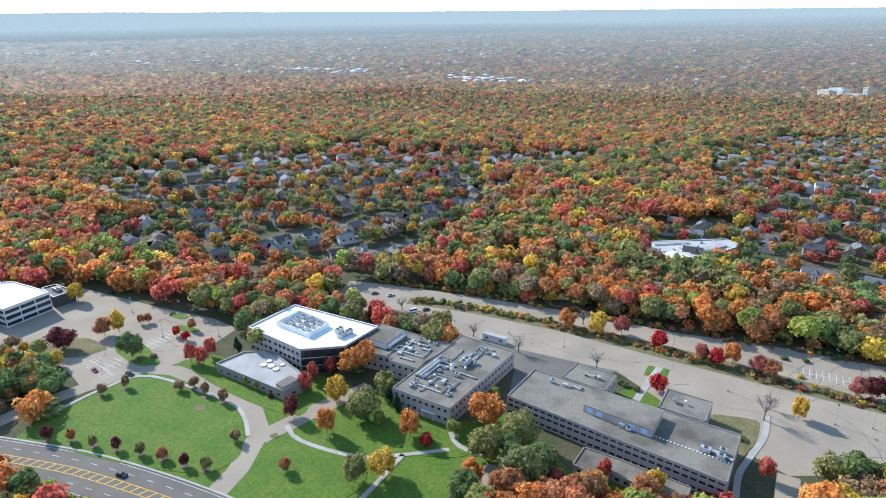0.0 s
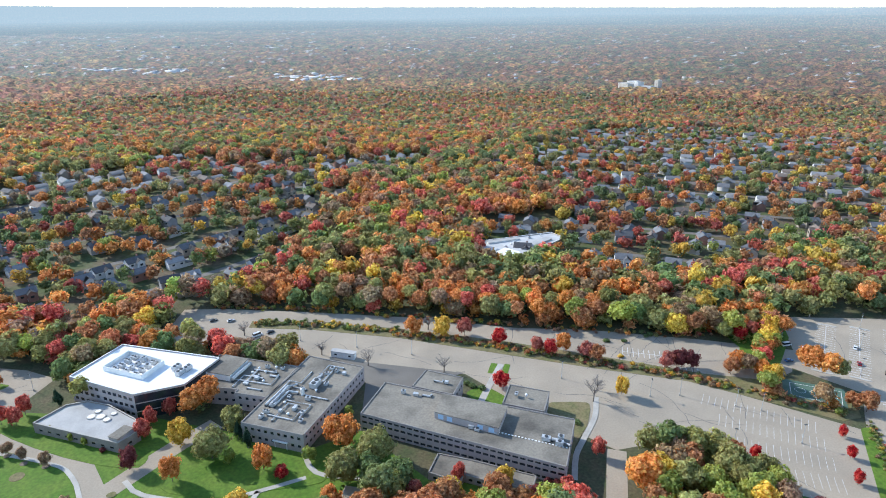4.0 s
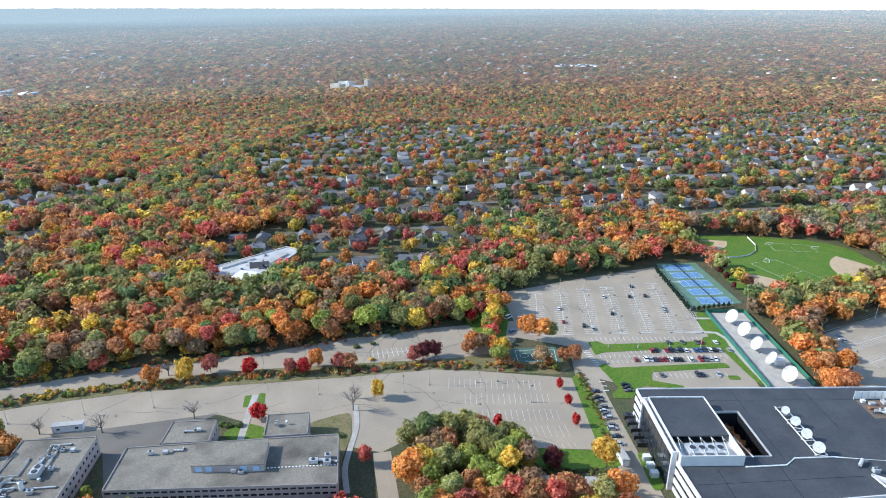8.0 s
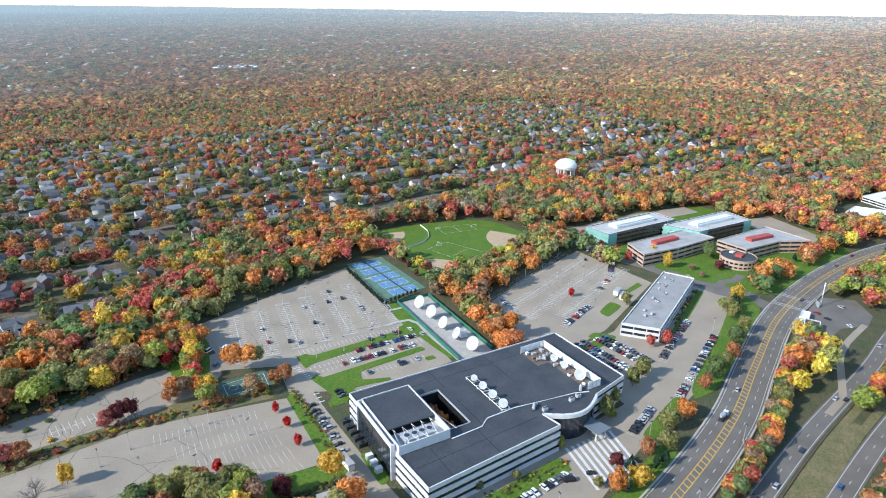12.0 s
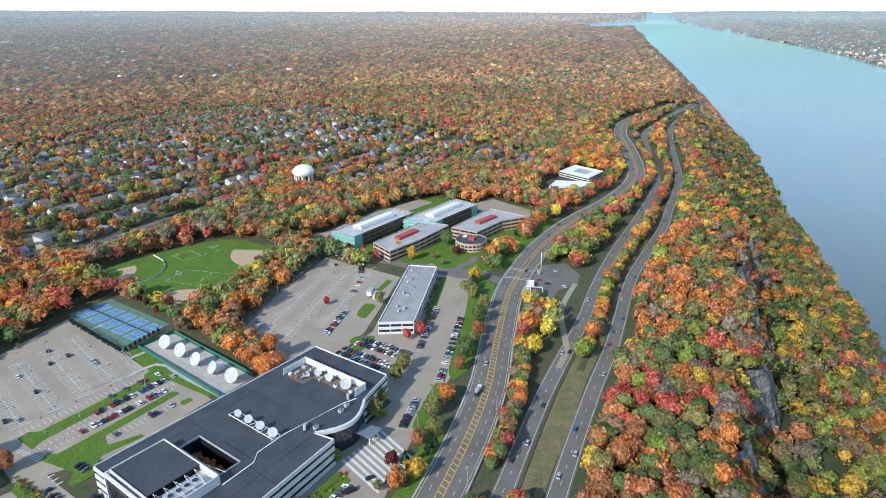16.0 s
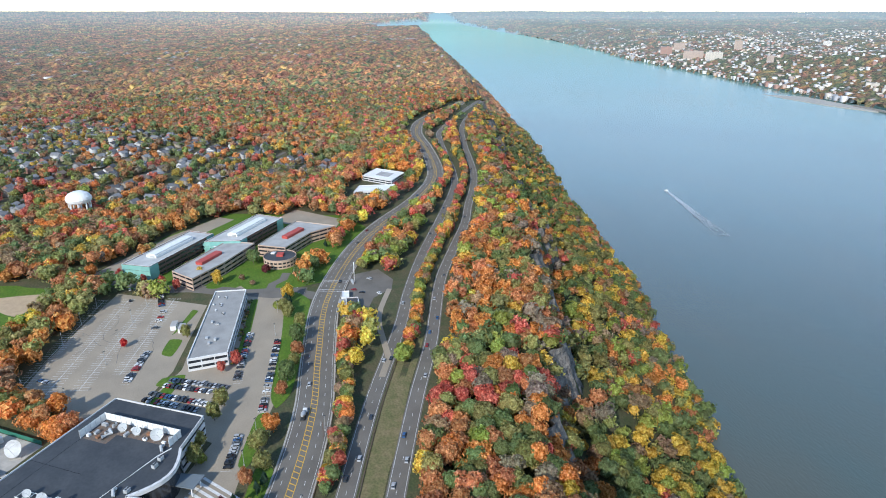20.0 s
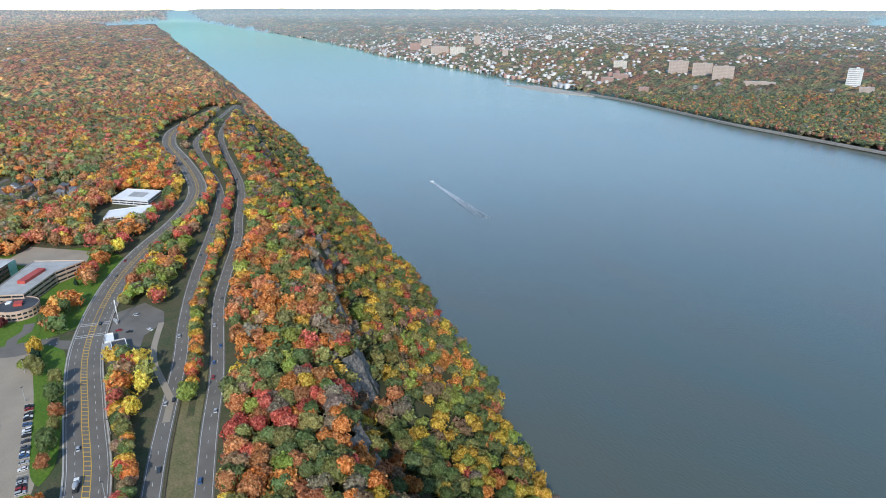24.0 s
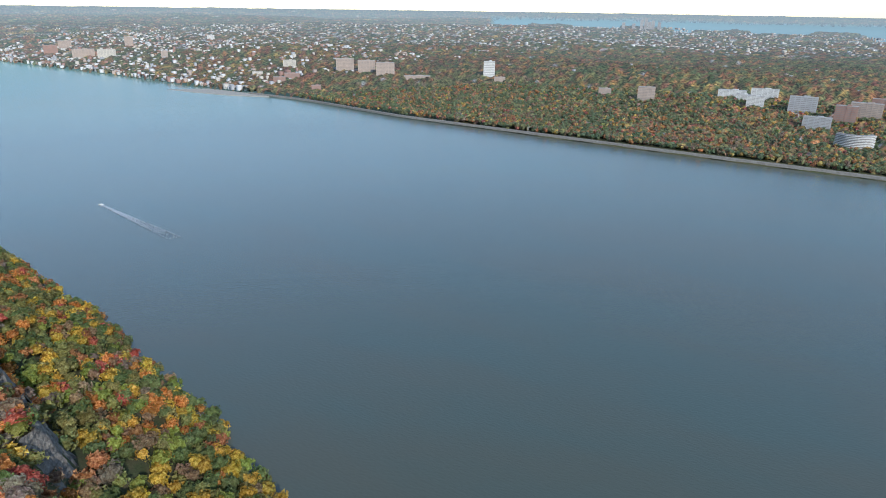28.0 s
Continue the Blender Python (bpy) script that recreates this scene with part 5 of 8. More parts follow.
tall_block(1793, -2743, 61, 36, 22, FAR_WALLS[4], BRICKB, bays=5)
tall_block(1638, -2418, 52, 26, 22, FAR_WALLS[2], "red brick mill block by the far bank", bays=4)
tall_block(1630, -2505, 67, 25, 22, FAR_WALLS[2], "red brick mill block by the far bank", bays=4)
tall_block(1381, -2291, 38, 22, 18, FAR_WALLS[2], "red brick house block by the far bank", bays=3)
tall_block(1823, -2539, 28, 23, 16, FAR_WALLS[4], BRICKB, bays=2)
tall_block(3386, -4147, 53, 34, 22, FAR_WALLS[1], "white block on a far ridge", bays=3)
tall_block(3160, -2951, 97, 47, 30, FAR_WALLS[4], "cream town block above the river", bays=6)
tall_block(3335, -2948, 119, 50, 30, FAR_WALLS[0], "tan town block above the river", bays=7)
tall_block(3820, -3245, 76, 55, 25, FAR_WALLS[0], "tan town block above the river", bays=5)
tall_block(3702, -3037, 77, 58, 25, FAR_WALLS[2], "brick town block above the river", bays=5)
tall_block(2703, -2912, 35, 43, 22, FAR_WALLS[0], "slim tan block in the town", bays=3)
tall_block(1053, -2561, 111, 16, 18, FAR_WALLS[0], "row of tan brick houses above the bank", bays=8)
tall_block(1165, 1897, 52, 30, 26, FAR_WALLS[1], "white hospital slab rising from the woods", 78, bays=5)
tall_block(1120, 1880, 44, 24, 26, FAR_WALLS[4], "white hospital wing rising from the woods", 78, bays=4)
tall_block(1215, 1845, 16, 34, 16, FAR_WALLS[4], "slim tan hospital tower", 78, bays=2)
tall_block(1175, 1830, 60, 14, 26, FAR_WALLS[3], "low white hospital wing", 78, bays=4)
# the curved balcony block
arc = tagged(new("apartment_building"), "curved white balcony apartment block above the bank", "building")
zb = float(height(-415, -1829)) - 2
for f in range(11):
    bm = bmesh.new()
    outer, inner = [], []
    for k in range(13):
        a = radians(-60 + 10 * k)
        ca, sa = math.cos(a), math.sin(a)
        outer.append((-415 - 6 + 52 * sa, -1829 - 45 + 60 * ca))
        inner.append((-415 - 6 + 38 * sa, -1829 - 45 + 46 * ca))
    prism(bm, outer + inner[::-1], zb + f * 4.0, zb + f * 4.0 + 1.7)
    part("balcony", bm, FAR_WALLS[1], arc)
bm = bmesh.new()
prism(bm, [(-415 - 6 + 50 * math.sin(radians(-60 + 10 * k)), -1829 - 45 + 58 * math.cos(radians(-60 + 10 * k))) for k in range(13)] + [(-415 - 6 + 40 * math.sin(radians(60 - 10 * k)), -1829 - 45 + 48 * math.cos(radians(60 - 10 * k))) for k in range(13)], zb, zb + 43.5)
part("wall", bm, FAR_GLASS, arc)

# ---- the town on the far bank, and sheds in the valley ----
tr = np.random.default_rng(11)


def town(name, n, pick, label, size=(9, 26), tall=(6, 14), walls=(0, 1, 2, 3, 4)):
    sets = {k: [] for k in walls}
    while n:
        x, y = pick()
        u, v = uv(x, y)
        if u > np.interp(v, *BANK_FAR) - 12 and u < np.interp(v, *BANK_NEAR):
            continue
        n -= 1
        sets[walls[int(tr.integers(len(walls)))]].append((x, y, tr.uniform(*size), tr.uniform(*size) * 0.7, tr.uniform(*tall), tr.uniform(-25, 25) - 30))
    ob = tagged(new(name), label, "buildings", kind="stuff")
    for k, rows in sets.items():
        v, f = [], []
        for x, y, a, b, h_, turn in rows:
            c, s = math.cos(radians(turn)), math.sin(radians(turn))
            z = float(height(x, y))
            i = len(v)
            for zz in (z - 3, z + h_):
                for p, q in ((-a, -b), (a, -b), (a, b), (-a, b)):
                    v.append((x + (p * c - q * s) / 2, y + (p * s + q * c) / 2, zz))
            f += [(i + 4, i + 5, i + 6, i + 7), (i, i + 1, i + 5, i + 4), (i + 1, i + 2, i + 6, i + 5), (i + 2, i + 3, i + 7, i + 6), (i + 3, i, i + 4, i + 7)]
        v = np.array(v)
        mesh_of("blocks", np.stack(drawn(*v.T), 1), f, FAR_WALLS[k], ob)
    return ob


def polar(az0, az1, d0, d1):
    def pick():
        a, d = radians(tr.uniform(az0, az1)), tr.uniform(d0, d1)
        return d * math.sin(a), d * math.cos(a)
    return pick


def bank(v0, v1, d0, d1):
    def pick():
        v, d = tr.uniform(v0, v1), d0 + (d1 - d0) * tr.random() ** 1.4
        return xy(np.interp(v, *BANK_FAR) - d, v)
    return pick


town("town_blocks", 900, bank(2350, 5600, 35, 1300), "dense pale town stepping up the far bank", (11, 27), (7, 19), (0, 1, 4, 1, 2, 3))
town("town_houses", 1300, bank(2250, 7600, 40, 2500), "crowd of small white and tan houses on far hills", (7, 15), (8, 13), (0, 4, 3, 0, 1, 2))
town("town_houses", 150, bank(-800, 2300, 450, 2200), "scattered pale houses in woods across the river", (8, 16), (7, 11), (1, 0, 2, 3))
town("town_houses", 2600, polar(135, 200, 4600, 8600), "far hazy suburb of pale roofs", (10, 26), (9, 18), (3, 4, 0, 1))
for az_, tall_ in ((174.97, 70), (175.78, 60), (176.4, 105), (176.72, 120), (177.0, 80), (177.28, 95), (177.77, 75)):
    tall_block(8300 * math.sin(radians(az_)), 8300 * math.cos(radians(az_)), 38, tall_, 38, FAR_WALLS[3], "grey-white tower of a far city before the sea", bays=1)
def row_between(*ends):
    def pick():
        a, b, wide = ends[int(tr.integers(len(ends)))]
        k = tr.random()
        return a[0] + (b[0] - a[0]) * k + tr.normal() * wide, a[1] + (b[1] - a[1]) * k + tr.normal() * wide
    return pick


town("valley_sheds", 150, row_between(((-3100, 4550), (-2250, 4500), 60), ((-1900, 3950), (-900, 3480), 70), ((-780, 3330), (-400, 3090), 50), ((60, 2780), (350, 2420), 50), ((2650, 2350), (2900, 2150), 60), ((-1300, 5200), (1200, 4600), 160)), "pale flat industrial sheds down in the valley", (22, 62), (9, 14), (1, 3, 4, 3, 1))
town("valley_sheds", 130, polar(-38, 110, 2400, 6000), "scattered pale roofs down in the wooded valley", (12, 32), (10, 14), (1, 3, 4, 0))
# the pale quay that juts from the town
quay = [xy(np.interp(v, *BANK_FAR) + d, v) for v, d in ((2150, 6), (2300, 70), (2500, 105), (2720, 120), (2740, 60), (2800, 0), (2500, -20), (2200, -20))]
pq = [tuple(float(k) for k in drawn(x, y, WATER_Z)[:2]) for x, y in quay]
tagged(part("quay", prism(bmesh.new(), pq, WATER_Z - 3, WATER_Z + 2.5), CONCRETE), "long pale concrete quay jutting into the river", "quay", kind="structure")

# ---- the far woods and hills as one rolling canopy ----
AUTUMN_FAR = np.array([(0.34, 0.15, 0.06), (0.25, 0.11, 0.06), (0.24, 0.09, 0.06), (0.36, 0.23, 0.07), (0.09, 0.12, 0.05), (0.16, 0.15, 0.06), (0.17, 0.11, 0.07)])
fr = np.random.default_rng(4)
azs = np.radians(np.arange(-52, 204, 0.29))
ds = 1660 * 1.0135 ** np.arange(0, 268)
A, D = np.meshgrid(azs, ds, indexing="ij")
A = A + fr.uniform(-0.4, 0.4, A.shape) * np.radians(0.29)
D = D * (1 + fr.uniform(-0.4, 0.4, D.shape) * 0.0135)
X, Y = D * np.sin(A), D * np.cos(A)
U, V = uv(X, Y)
bank_n, bank_f = np.interp(V, *BANK_NEAR), np.interp(V, *BANK_FAR)
land = (U > bank_n + 12) | (U < bank_f - 26)
near_bank = U < bank_f
shore = 9000 + 1100 * np.sin(np.degrees(A) * 0.9) + 500 * np.sin(np.degrees(A) * 2.3) + 260 * np.maximum(174 - np.degrees(A), 0)
sound = (np.degrees(A) > 164) & (D > shore) & (D < 21000 - 700 * np.sin(np.degrees(A)))
sound |= ~land & (D > 9000)
sound |= (V > 8700) & (V < 17500) & (U < 1250 + 250 * np.sin(V / 900)) & (U > bank_f)
Z = height(X, Y) + np.where(land, fr.uniform(0, 17, A.shape), 0) + np.where(land & near_bank, -1, 0)
Z = np.where(sound, np.where(U > bank_f, WATER_Z, -60), Z) + np.where(D > 24000, 40, 0)
Z = np.where(~land & ~sound, WATER_Z - 9, Z) + 170 * smooth(14000, 26000, D) * (1 - smooth(40, 100, np.degrees(A))) * ~sound
drift = np.stack([ripple(X, Y, 300 + 60 * k, k * 1.3) for k in range(7)], -1)
w = np.array([0.26, 0.2, 0.13, 0.14, 0.12, 0.18, 0.12]) * np.exp(1.0 * drift)
w[near_bank] *= np.array([0.5, 0.6, 0.3, 0.6, 2.2, 2.6, 1.0])
w = w.cumsum(-1) / w.sum(-1, keepdims=True)
pick = np.minimum((fr.random(A.shape)[..., None] > w).sum(-1), 6)
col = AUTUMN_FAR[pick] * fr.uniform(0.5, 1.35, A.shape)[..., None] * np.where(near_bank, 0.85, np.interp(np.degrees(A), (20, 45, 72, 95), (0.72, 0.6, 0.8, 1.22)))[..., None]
# haze: veil dims the canopy's own colours and sets its glow, most towards the sun
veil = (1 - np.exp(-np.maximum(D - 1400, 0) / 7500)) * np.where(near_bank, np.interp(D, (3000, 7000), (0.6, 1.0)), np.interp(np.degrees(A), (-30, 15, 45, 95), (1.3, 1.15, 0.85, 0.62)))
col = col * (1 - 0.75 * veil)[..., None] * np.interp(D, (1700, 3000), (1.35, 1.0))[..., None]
built = fr.random(A.shape) < np.where(near_bank & (D > 4300) & (D < 9000), 0.06, np.where(near_bank, 0.006, np.where((D > 2600) & (D < 8000), 0.015, 0.0)))
col[built & land] = np.array((0.36, 0.35, 0.34)) * (1 - 0.6 * veil[built & land])[:, None]
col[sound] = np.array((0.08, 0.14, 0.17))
# the sea glows with a fixed share of haze
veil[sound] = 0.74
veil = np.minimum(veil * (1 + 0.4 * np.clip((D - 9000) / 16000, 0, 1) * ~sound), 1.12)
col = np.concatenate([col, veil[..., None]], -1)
pts = np.stack([k.ravel() for k in drawn(X, Y, Z)], 1)
cf = grid_faces(len(azs), len(ds))
lm = (land | sound).ravel()
cf = cf[lm[cf].sum(1) >= 3]
used, back = np.unique(cf, return_inverse=True)
wet = sound.ravel()
sea = cf[wet[cf].sum(1) >= 3]
cf = cf[wet[cf].sum(1) < 3]
used, back = np.unique(sea, return_inverse=True)
tagged(mesh_of("water", pts[used], back.reshape(sea.shape), DISTANT_WATER, colours=col.reshape(-1, 4)[used], soft=True), "pale hazy blue far reaches of river and sea", "water", kind="structure")
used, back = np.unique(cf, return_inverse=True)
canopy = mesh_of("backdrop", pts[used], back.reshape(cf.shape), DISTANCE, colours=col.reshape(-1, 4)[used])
tagged(canopy, "distant autumn woods, town specks and hazy blue hills to the horizon", "backdrop", kind="structure")

# ---- car parks: paint, islands, kerbs, lamps ----
PAINT = mat("white_road_paint", (0.72, 0.72, 0.70), (0.58, 0.57, 0.55), 1.5, grain=0.1, rough=0.8)
YELLOW = mat("yellow_road_paint", (0.70, 0.42, 0.05), (0.6, 0.37, 0.07), 2, grain=0.1, rough=0.8)
SEAL = mat("tar_seal", (0.10, 0.095, 0.09), (0.15, 0.14, 0.13), 2, grain=0.1)
SAND = mat("infield_sand", (0.50, 0.37, 0.23), (0.44, 0.32, 0.2), 5, grain=0.08)
COURT_BLUE = mat("blue_court", (0.095, 0.23, 0.40), (0.13, 0.27, 0.43), 4, grain=0.05)
COURT_GREEN = mat("dark_green_court", (0.06, 0.12, 0.09), (0.09, 0.15, 0.11), 5, grain=0.1)
FENCE_GREEN = mat("green_fence", (0.03, 0.15, 0.10), None, grain=0.08)
TIMBER = mat("timber", (0.16, 0.11, 0.08), (0.12, 0.08, 0.06), 2, grain=0.15)
ROCK = mat("grey_basalt_cliff", (0.23, 0.205, 0.18), (0.12, 0.105, 0.095), 3, grain=0.25, grain_size=0.8, bump=1.6, bump_size=2.6)


class Paint:
    """Painted lines gathered into one sheet."""

    def __init__(self):
        self.bm = bmesh.new()

    def line(self, p, q, w=0.22, z=0.075):
        p, q = Vector(p), Vector(q)
        e = (q - p).normalized()
        n = Vector((-e.y, e.x)) * w / 2
        self.bm.faces.new([self.bm.verts.new((*k, z)) for k in (p - n, q - n, q + n, p + n)])

    def bays(self, p, q, depth=5.0, both=True, step=2.75, spine=True, w=0.22, z=0.075):
        p, q = Vector(p), Vector(q)
        e = (q - p).normalized()
        n = Vector((-e.y, e.x))
        k = 0.0
        while k <= (q - p).length:
            c = p + e * k
            self.line(c - n * (depth if both else 0), c + n * depth, w, z)
            k += step
        if spine:
            self.line(p, q, w, z)

    def done(self, name, material, label):
        return tagged(part(name, self.bm, material), label, "road paint", kind="stuff")


white = Paint()
for k in range(-1, 6):
    near_end = (273 + 13.25 * k, 208 - 10 * k)
    far_end = (near_end[0] + 0.72 * (62 + 2.5 * k), near_end[1] + 0.69 * (62 + 2.5 * k))
    white.bays(near_end, far_end)
    for c in (near_end, far_end):
        patch("island", rounded([(c[0] - 4.2, c[1] + 3.0), (c[0] + 3.0, c[1] - 4.2), (c[0] + 4.2, c[1] - 3.0), (c[0] - 3.0, c[1] + 4.2)], 2, 0.2), 0.2, CONCRETE, "pale concrete parking island", "kerb island", clear=False)
white.bays((408, 231), (346, 160), 5, False)
for b, a0, a1, both in ((-56.5, 14, 76, False), (-46.5, -2, 66, False), (-50, -2, 74, False), (-31, 17, 62, False), (-70.5, -2, 72, False)):
    white.bays(HQ(a0, b), HQ(a1, b), 5, both, 2.7, False)
white.bays(HQ(-18, -22), HQ(-17.5, 24), 5, False, 2.7, False)
ED = Vector((-0.962, 0.273))
EN = Vector((0.273, 0.962))
for k in (-17, 0, 17, 35, 52, 68):
    s = Vector((488, 49)) + EN * k
    white.bays(s - ED * (8 if k < 40 else -4), s + ED * (132 - abs(k - 18) * 0.9 - (26 if k > 45 else 0)), 5, True)
for p, q in (((368, 33), (347, 1)), ((357, 43), (333, 11)), ((414, -16), (352, -3)), ((400, -33), (318, -14)), ((302, -1), (276, 7)), ((411, 48), (374, 59)), ((506, 44), (436, 47)), (HQ(30, 92), HQ(72, 87))):
    white.bays(p, q, 5, False, 2.7, False)
for p, q in (((168, 246), (200, 232)), ((172, 262), (206, 244)), ((-146, 305), (-166, 268)), ((-176, 276), (-158, 262))):
    white.bays(p, q, 4.6, True, 2.75)
for k in range(5):
    a = Vector((205 - 8 * k, 172 - 11.5 * k + 28))
    white.bays((186 - 3 * k, 205 - 16 * k + 8), (222 - 6 * k, 180 - 11 * k), 4.5, True, 2.75, False, 0.12)
# the road's lane lines, edge lines and hatched middle
road_line = flow(NINE, 3.0)
seg = np.linalg.norm(np.diff(road_line, axis=0), axis=1)
road_s = np.r_[0, seg.cumsum()]


def on_line(line, s_at, s, off):
    i = min(int(np.searchsorted(s_at, s)), len(line) - 1)
    i = max(i, 1)
    t = (s - s_at[i - 1]) / max(s_at[i] - s_at[i - 1], 1e-6)
    p = line[i - 1] + (line[i] - line[i - 1]) * t
    e = (line[i] - line[i - 1]) / np.linalg.norm(line[i] - line[i - 1])
    return (p[0] - e[1] * off, p[1] + e[0] * off)


yellow = Paint()
s = 4.0
while s < road_s[-1] - 8:
    for off in (-5.5, 5.5):
        white.line(on_line(road_line, road_s, s, off), on_line(road_line, road_s, s + 3.2, off), 0.2, 0.13)
    s += 9.0
s = 2.0
while s < road_s[-1] - 6:
    for off in (-9.2, 9.2):
        white.line(on_line(road_line, road_s, s, off), on_line(road_line, road_s, s + 4.1, off), 0.18, 0.13)
    for off in (-1.7, 1.7):
        yellow.line(on_line(road_line, road_s, s, off), on_line(road_line, road_s, s + 4.1, off), 0.34, 0.13)
    if not 1118 < s < 1150:
        yellow.line(on_line(road_line, road_s, s, -1.6), on_line(road_line, road_s, s + 1.6, 1.6), 0.55, 0.132)
    s += 4.0
for line in (PARK_W, PARK_E):
    fl = flow(line, 3.0)
    sa = np.r_[0, np.linalg.norm(np.diff(fl, axis=0), axis=1).cumsum()]
    s = 1.0
    k = 0
    while s < sa[-1] - 6:
        if k % 3 == 0:
            white.line(on_line(fl, sa, s, 0), on_line(fl, sa, s + 3, 0), 0.18, 0.11)
        for off in (-3.9, 3.9):
            white.line(on_line(fl, sa, s, off), on_line(fl, sa, s + 4.1, off), 0.2, 0.11)
        s += 4.0
        k += 1
# junction bars and arrows
J0 = float(road_s[np.argmin(np.hypot(*(road_line - np.array((470, -86))).T))])
for ds_ in (-9, -6.2, 9, 11.8):
    white.line(on_line(road_line, road_s, J0 + ds_, -9.5), on_line(road_line, road_s, J0 + ds_, 9.5), 0.5, 0.134)
white.line((467, -64), (480, -60), 0.5, 0.13)
white.line((468, -60), (481, -56), 0.5, 0.13)
for a0 in (-20, -24, -28):
    white.line(HQ(-9, a0), HQ(-6, a0), 0.6, 0.1)
for k in range(9):
    white.line(HQ(-10.5 + 0.5 * k, -60 + 2.2 * k), HQ(-7.5 + 0.5 * k, -60 + 2.2 * k), 0.5, 0.1)
# the entrance's striped plaza
for k in range(9):
    p, q = Vector(HQ(79 + 3.4 * k, 71)), Vector(HQ(73 + 3.2 * k, 99))
    white.line(p, q, 1.5, 0.09)
white.done("painted_lines", PAINT, "worn white parking and lane lines")
yellow.done("painted_lines", YELLOW, "yellow hatched median lines on the road")
blue = Paint()
for k in range(14):
    blue.line(HQ(20 + 2.8 * k, -19.5), HQ(20 + 2.8 * k, -14.5), 0.9, 0.085)
blue.done("painted_lines", mat("blue_road_paint", (0.22, 0.36, 0.58), (0.3, 0.42, 0.6), 2), "blue accessible bay markings")
# tarred cracks over the old car parks
cracks = Paint()
cr = random.Random(9)
for cx, cy, ext, n in ((175, 215, 55, 26), (60, 300, 60, 12), (205, 250, 45, 12), (-180, 320, 40, 10), (300, 200, 40, 8), (420, 70, 40, 8), (120, 270, 40, 10)):
    for _ in range(n):
        p = Vector((cx + cr.uniform(-ext, ext), cy + cr.uniform(-ext, ext) * 0.7))
        a = cr.choice((-0.62, 0.95)) + cr.uniform(-0.25, 0.25)
        for _ in range(cr.randint(4, 11)):
            a += cr.uniform(-0.35, 0.35)
            q = p + Vector((math.cos(a), math.sin(a))) * cr.uniform(2.5, 6)
            if any(inside(q.x, q.y, o) for o in LOTS):
                cracks.line(p, q, cr.uniform(0.14, 0.3), 0.07)
            p = q
cracks.done("tar_seals", SEAL, "dark tarred cracks in old asphalt")

# grass islands and verges
BEDS = []


def grass_bed(outline, lab):
    dry = "dry" in lab or "mulch" in lab
    BEDS.append(lab)
    z = 0.17 + 0.006 * (len(BEDS) % 5)
    patch("grass_island", rounded(outline, 2, 0.05 if "rows" in lab or "strip" in lab else 0.14), z, DRYGRASS if dry else GRASS, lab, "grass")


grass_bed([(276, 194), (281, 191), (281, 186), (327, 153), (333, 154), (338, 152), (334, 135), (330, 137), (325, 146), (273, 181), (267, 182)], "green grass island between parking rows")
grass_bed([(259, 174), (264, 173), (263, 168), (315, 132), (313, 127), (276, 152), (269, 147), (277, 134), (275, 132), (261, 147), (247, 144), (240, 150), (243, 153), (250, 154), (256, 167)], "green grass between parking rows behind a hedge")
grass_bed([HQ(60, -33), HQ(66, -33), HQ(66, -29), HQ(60, -29)], "small grass island")
grass_bed([(336, 152), (346, 164), (366, 178), (358, 160), (344, 142), (314, 104), (308, 110)], "green grass verge beside a concrete walk")
grass_bed([HQ(-7, 28), HQ(-1.5, 28), HQ(-1.5, 50), HQ(-7, 52)], "narrow grass bed beside the office")
grass_bed([HQ(-3, 78), HQ(20, 80), HQ(72, 74), HQ(72, 84), HQ(20, 88), HQ(-5, 86)], "planted strip along the office front")
grass_bed([(246, 175), (239, 176), (203, 131), (196, 120), (202, 118), (222, 142)], "long grass strip beside a car park")
grass_bed([(203, 129), (180, 151), (172, 140), (195, 120)], "mown green lawn beside the car park")
grass_bed([(170, 136), (190, 118), (180, 106), (162, 122)], "shaded green lawn by sheds")
grass_bed([(440, 24), (462, 14), (466, 18), (428, 32)], "green grass strip by a low office")
grass_bed([(398, 31), (420, 24), (424, 33), (404, 38)], "green grass island by a low office")
grass_bed([(377, -6), (468, -24), (468, -29), (377, -11)], "grass strip along a low office")
grass_bed([(360, 26), (374, 22), (374, 36), (366, 40)], "green grass corner by a low office")
grass_bed([(480, -30), (492, -20), (520, -10), (548, -30), (522, -44), (505, -62), (484, -56)], "green lawn in front of a tan office")
grass_bed([(503, 10), (524, -8), (560, -34), (545, -44), (515, -24), (498, 0)], "green lawn between office wings")
grass_bed([(536, 44), (600, -6), (592, -14), (528, 36)], "planted strip along an office wing")
grass_bed([(478, -52), (468, -60), (452, -66), (420, -58), (370, -46), (330, -34), (318, -24), (330, -22), (402, -38), (450, -46)], "grass verge with trees beside the road")
grass_bed([(276, -10), (236, 4), (190, 26), (180, 40), (170, 34), (190, 12), (236, -6), (270, -18)], "grass verge with trees beside the road")
grass_bed([(318, -14), (276, 0), (274, -6), (316, -22)], "green grass island by the drive")
grass_bed([(340, 46), (372, 30), (370, 24), (332, 40), (322, 52)], "narrow hedge strip by a car park")
grass_bed([(-176, 302), (-160, 296), (-138, 272), (-150, 270), (-168, 284)], "grass island with trees in a car park")
grass_bed([(-206, 296), (-190, 300), (-172, 288), (-184, 278), (-210, 282)], "mulch island under a large tree")
grass_bed([(-156, 330), (-144, 324), (-148, 320), (-158, 326)], "small grass island")
grass_bed([(-146, 314), (-132, 308), (-136, 304), (-150, 310)], "small grass island")
grass_bed([(95, 260), (100, 268.5), (103, 267), (98, 258.5)], "narrow green strip beside a pale walk")
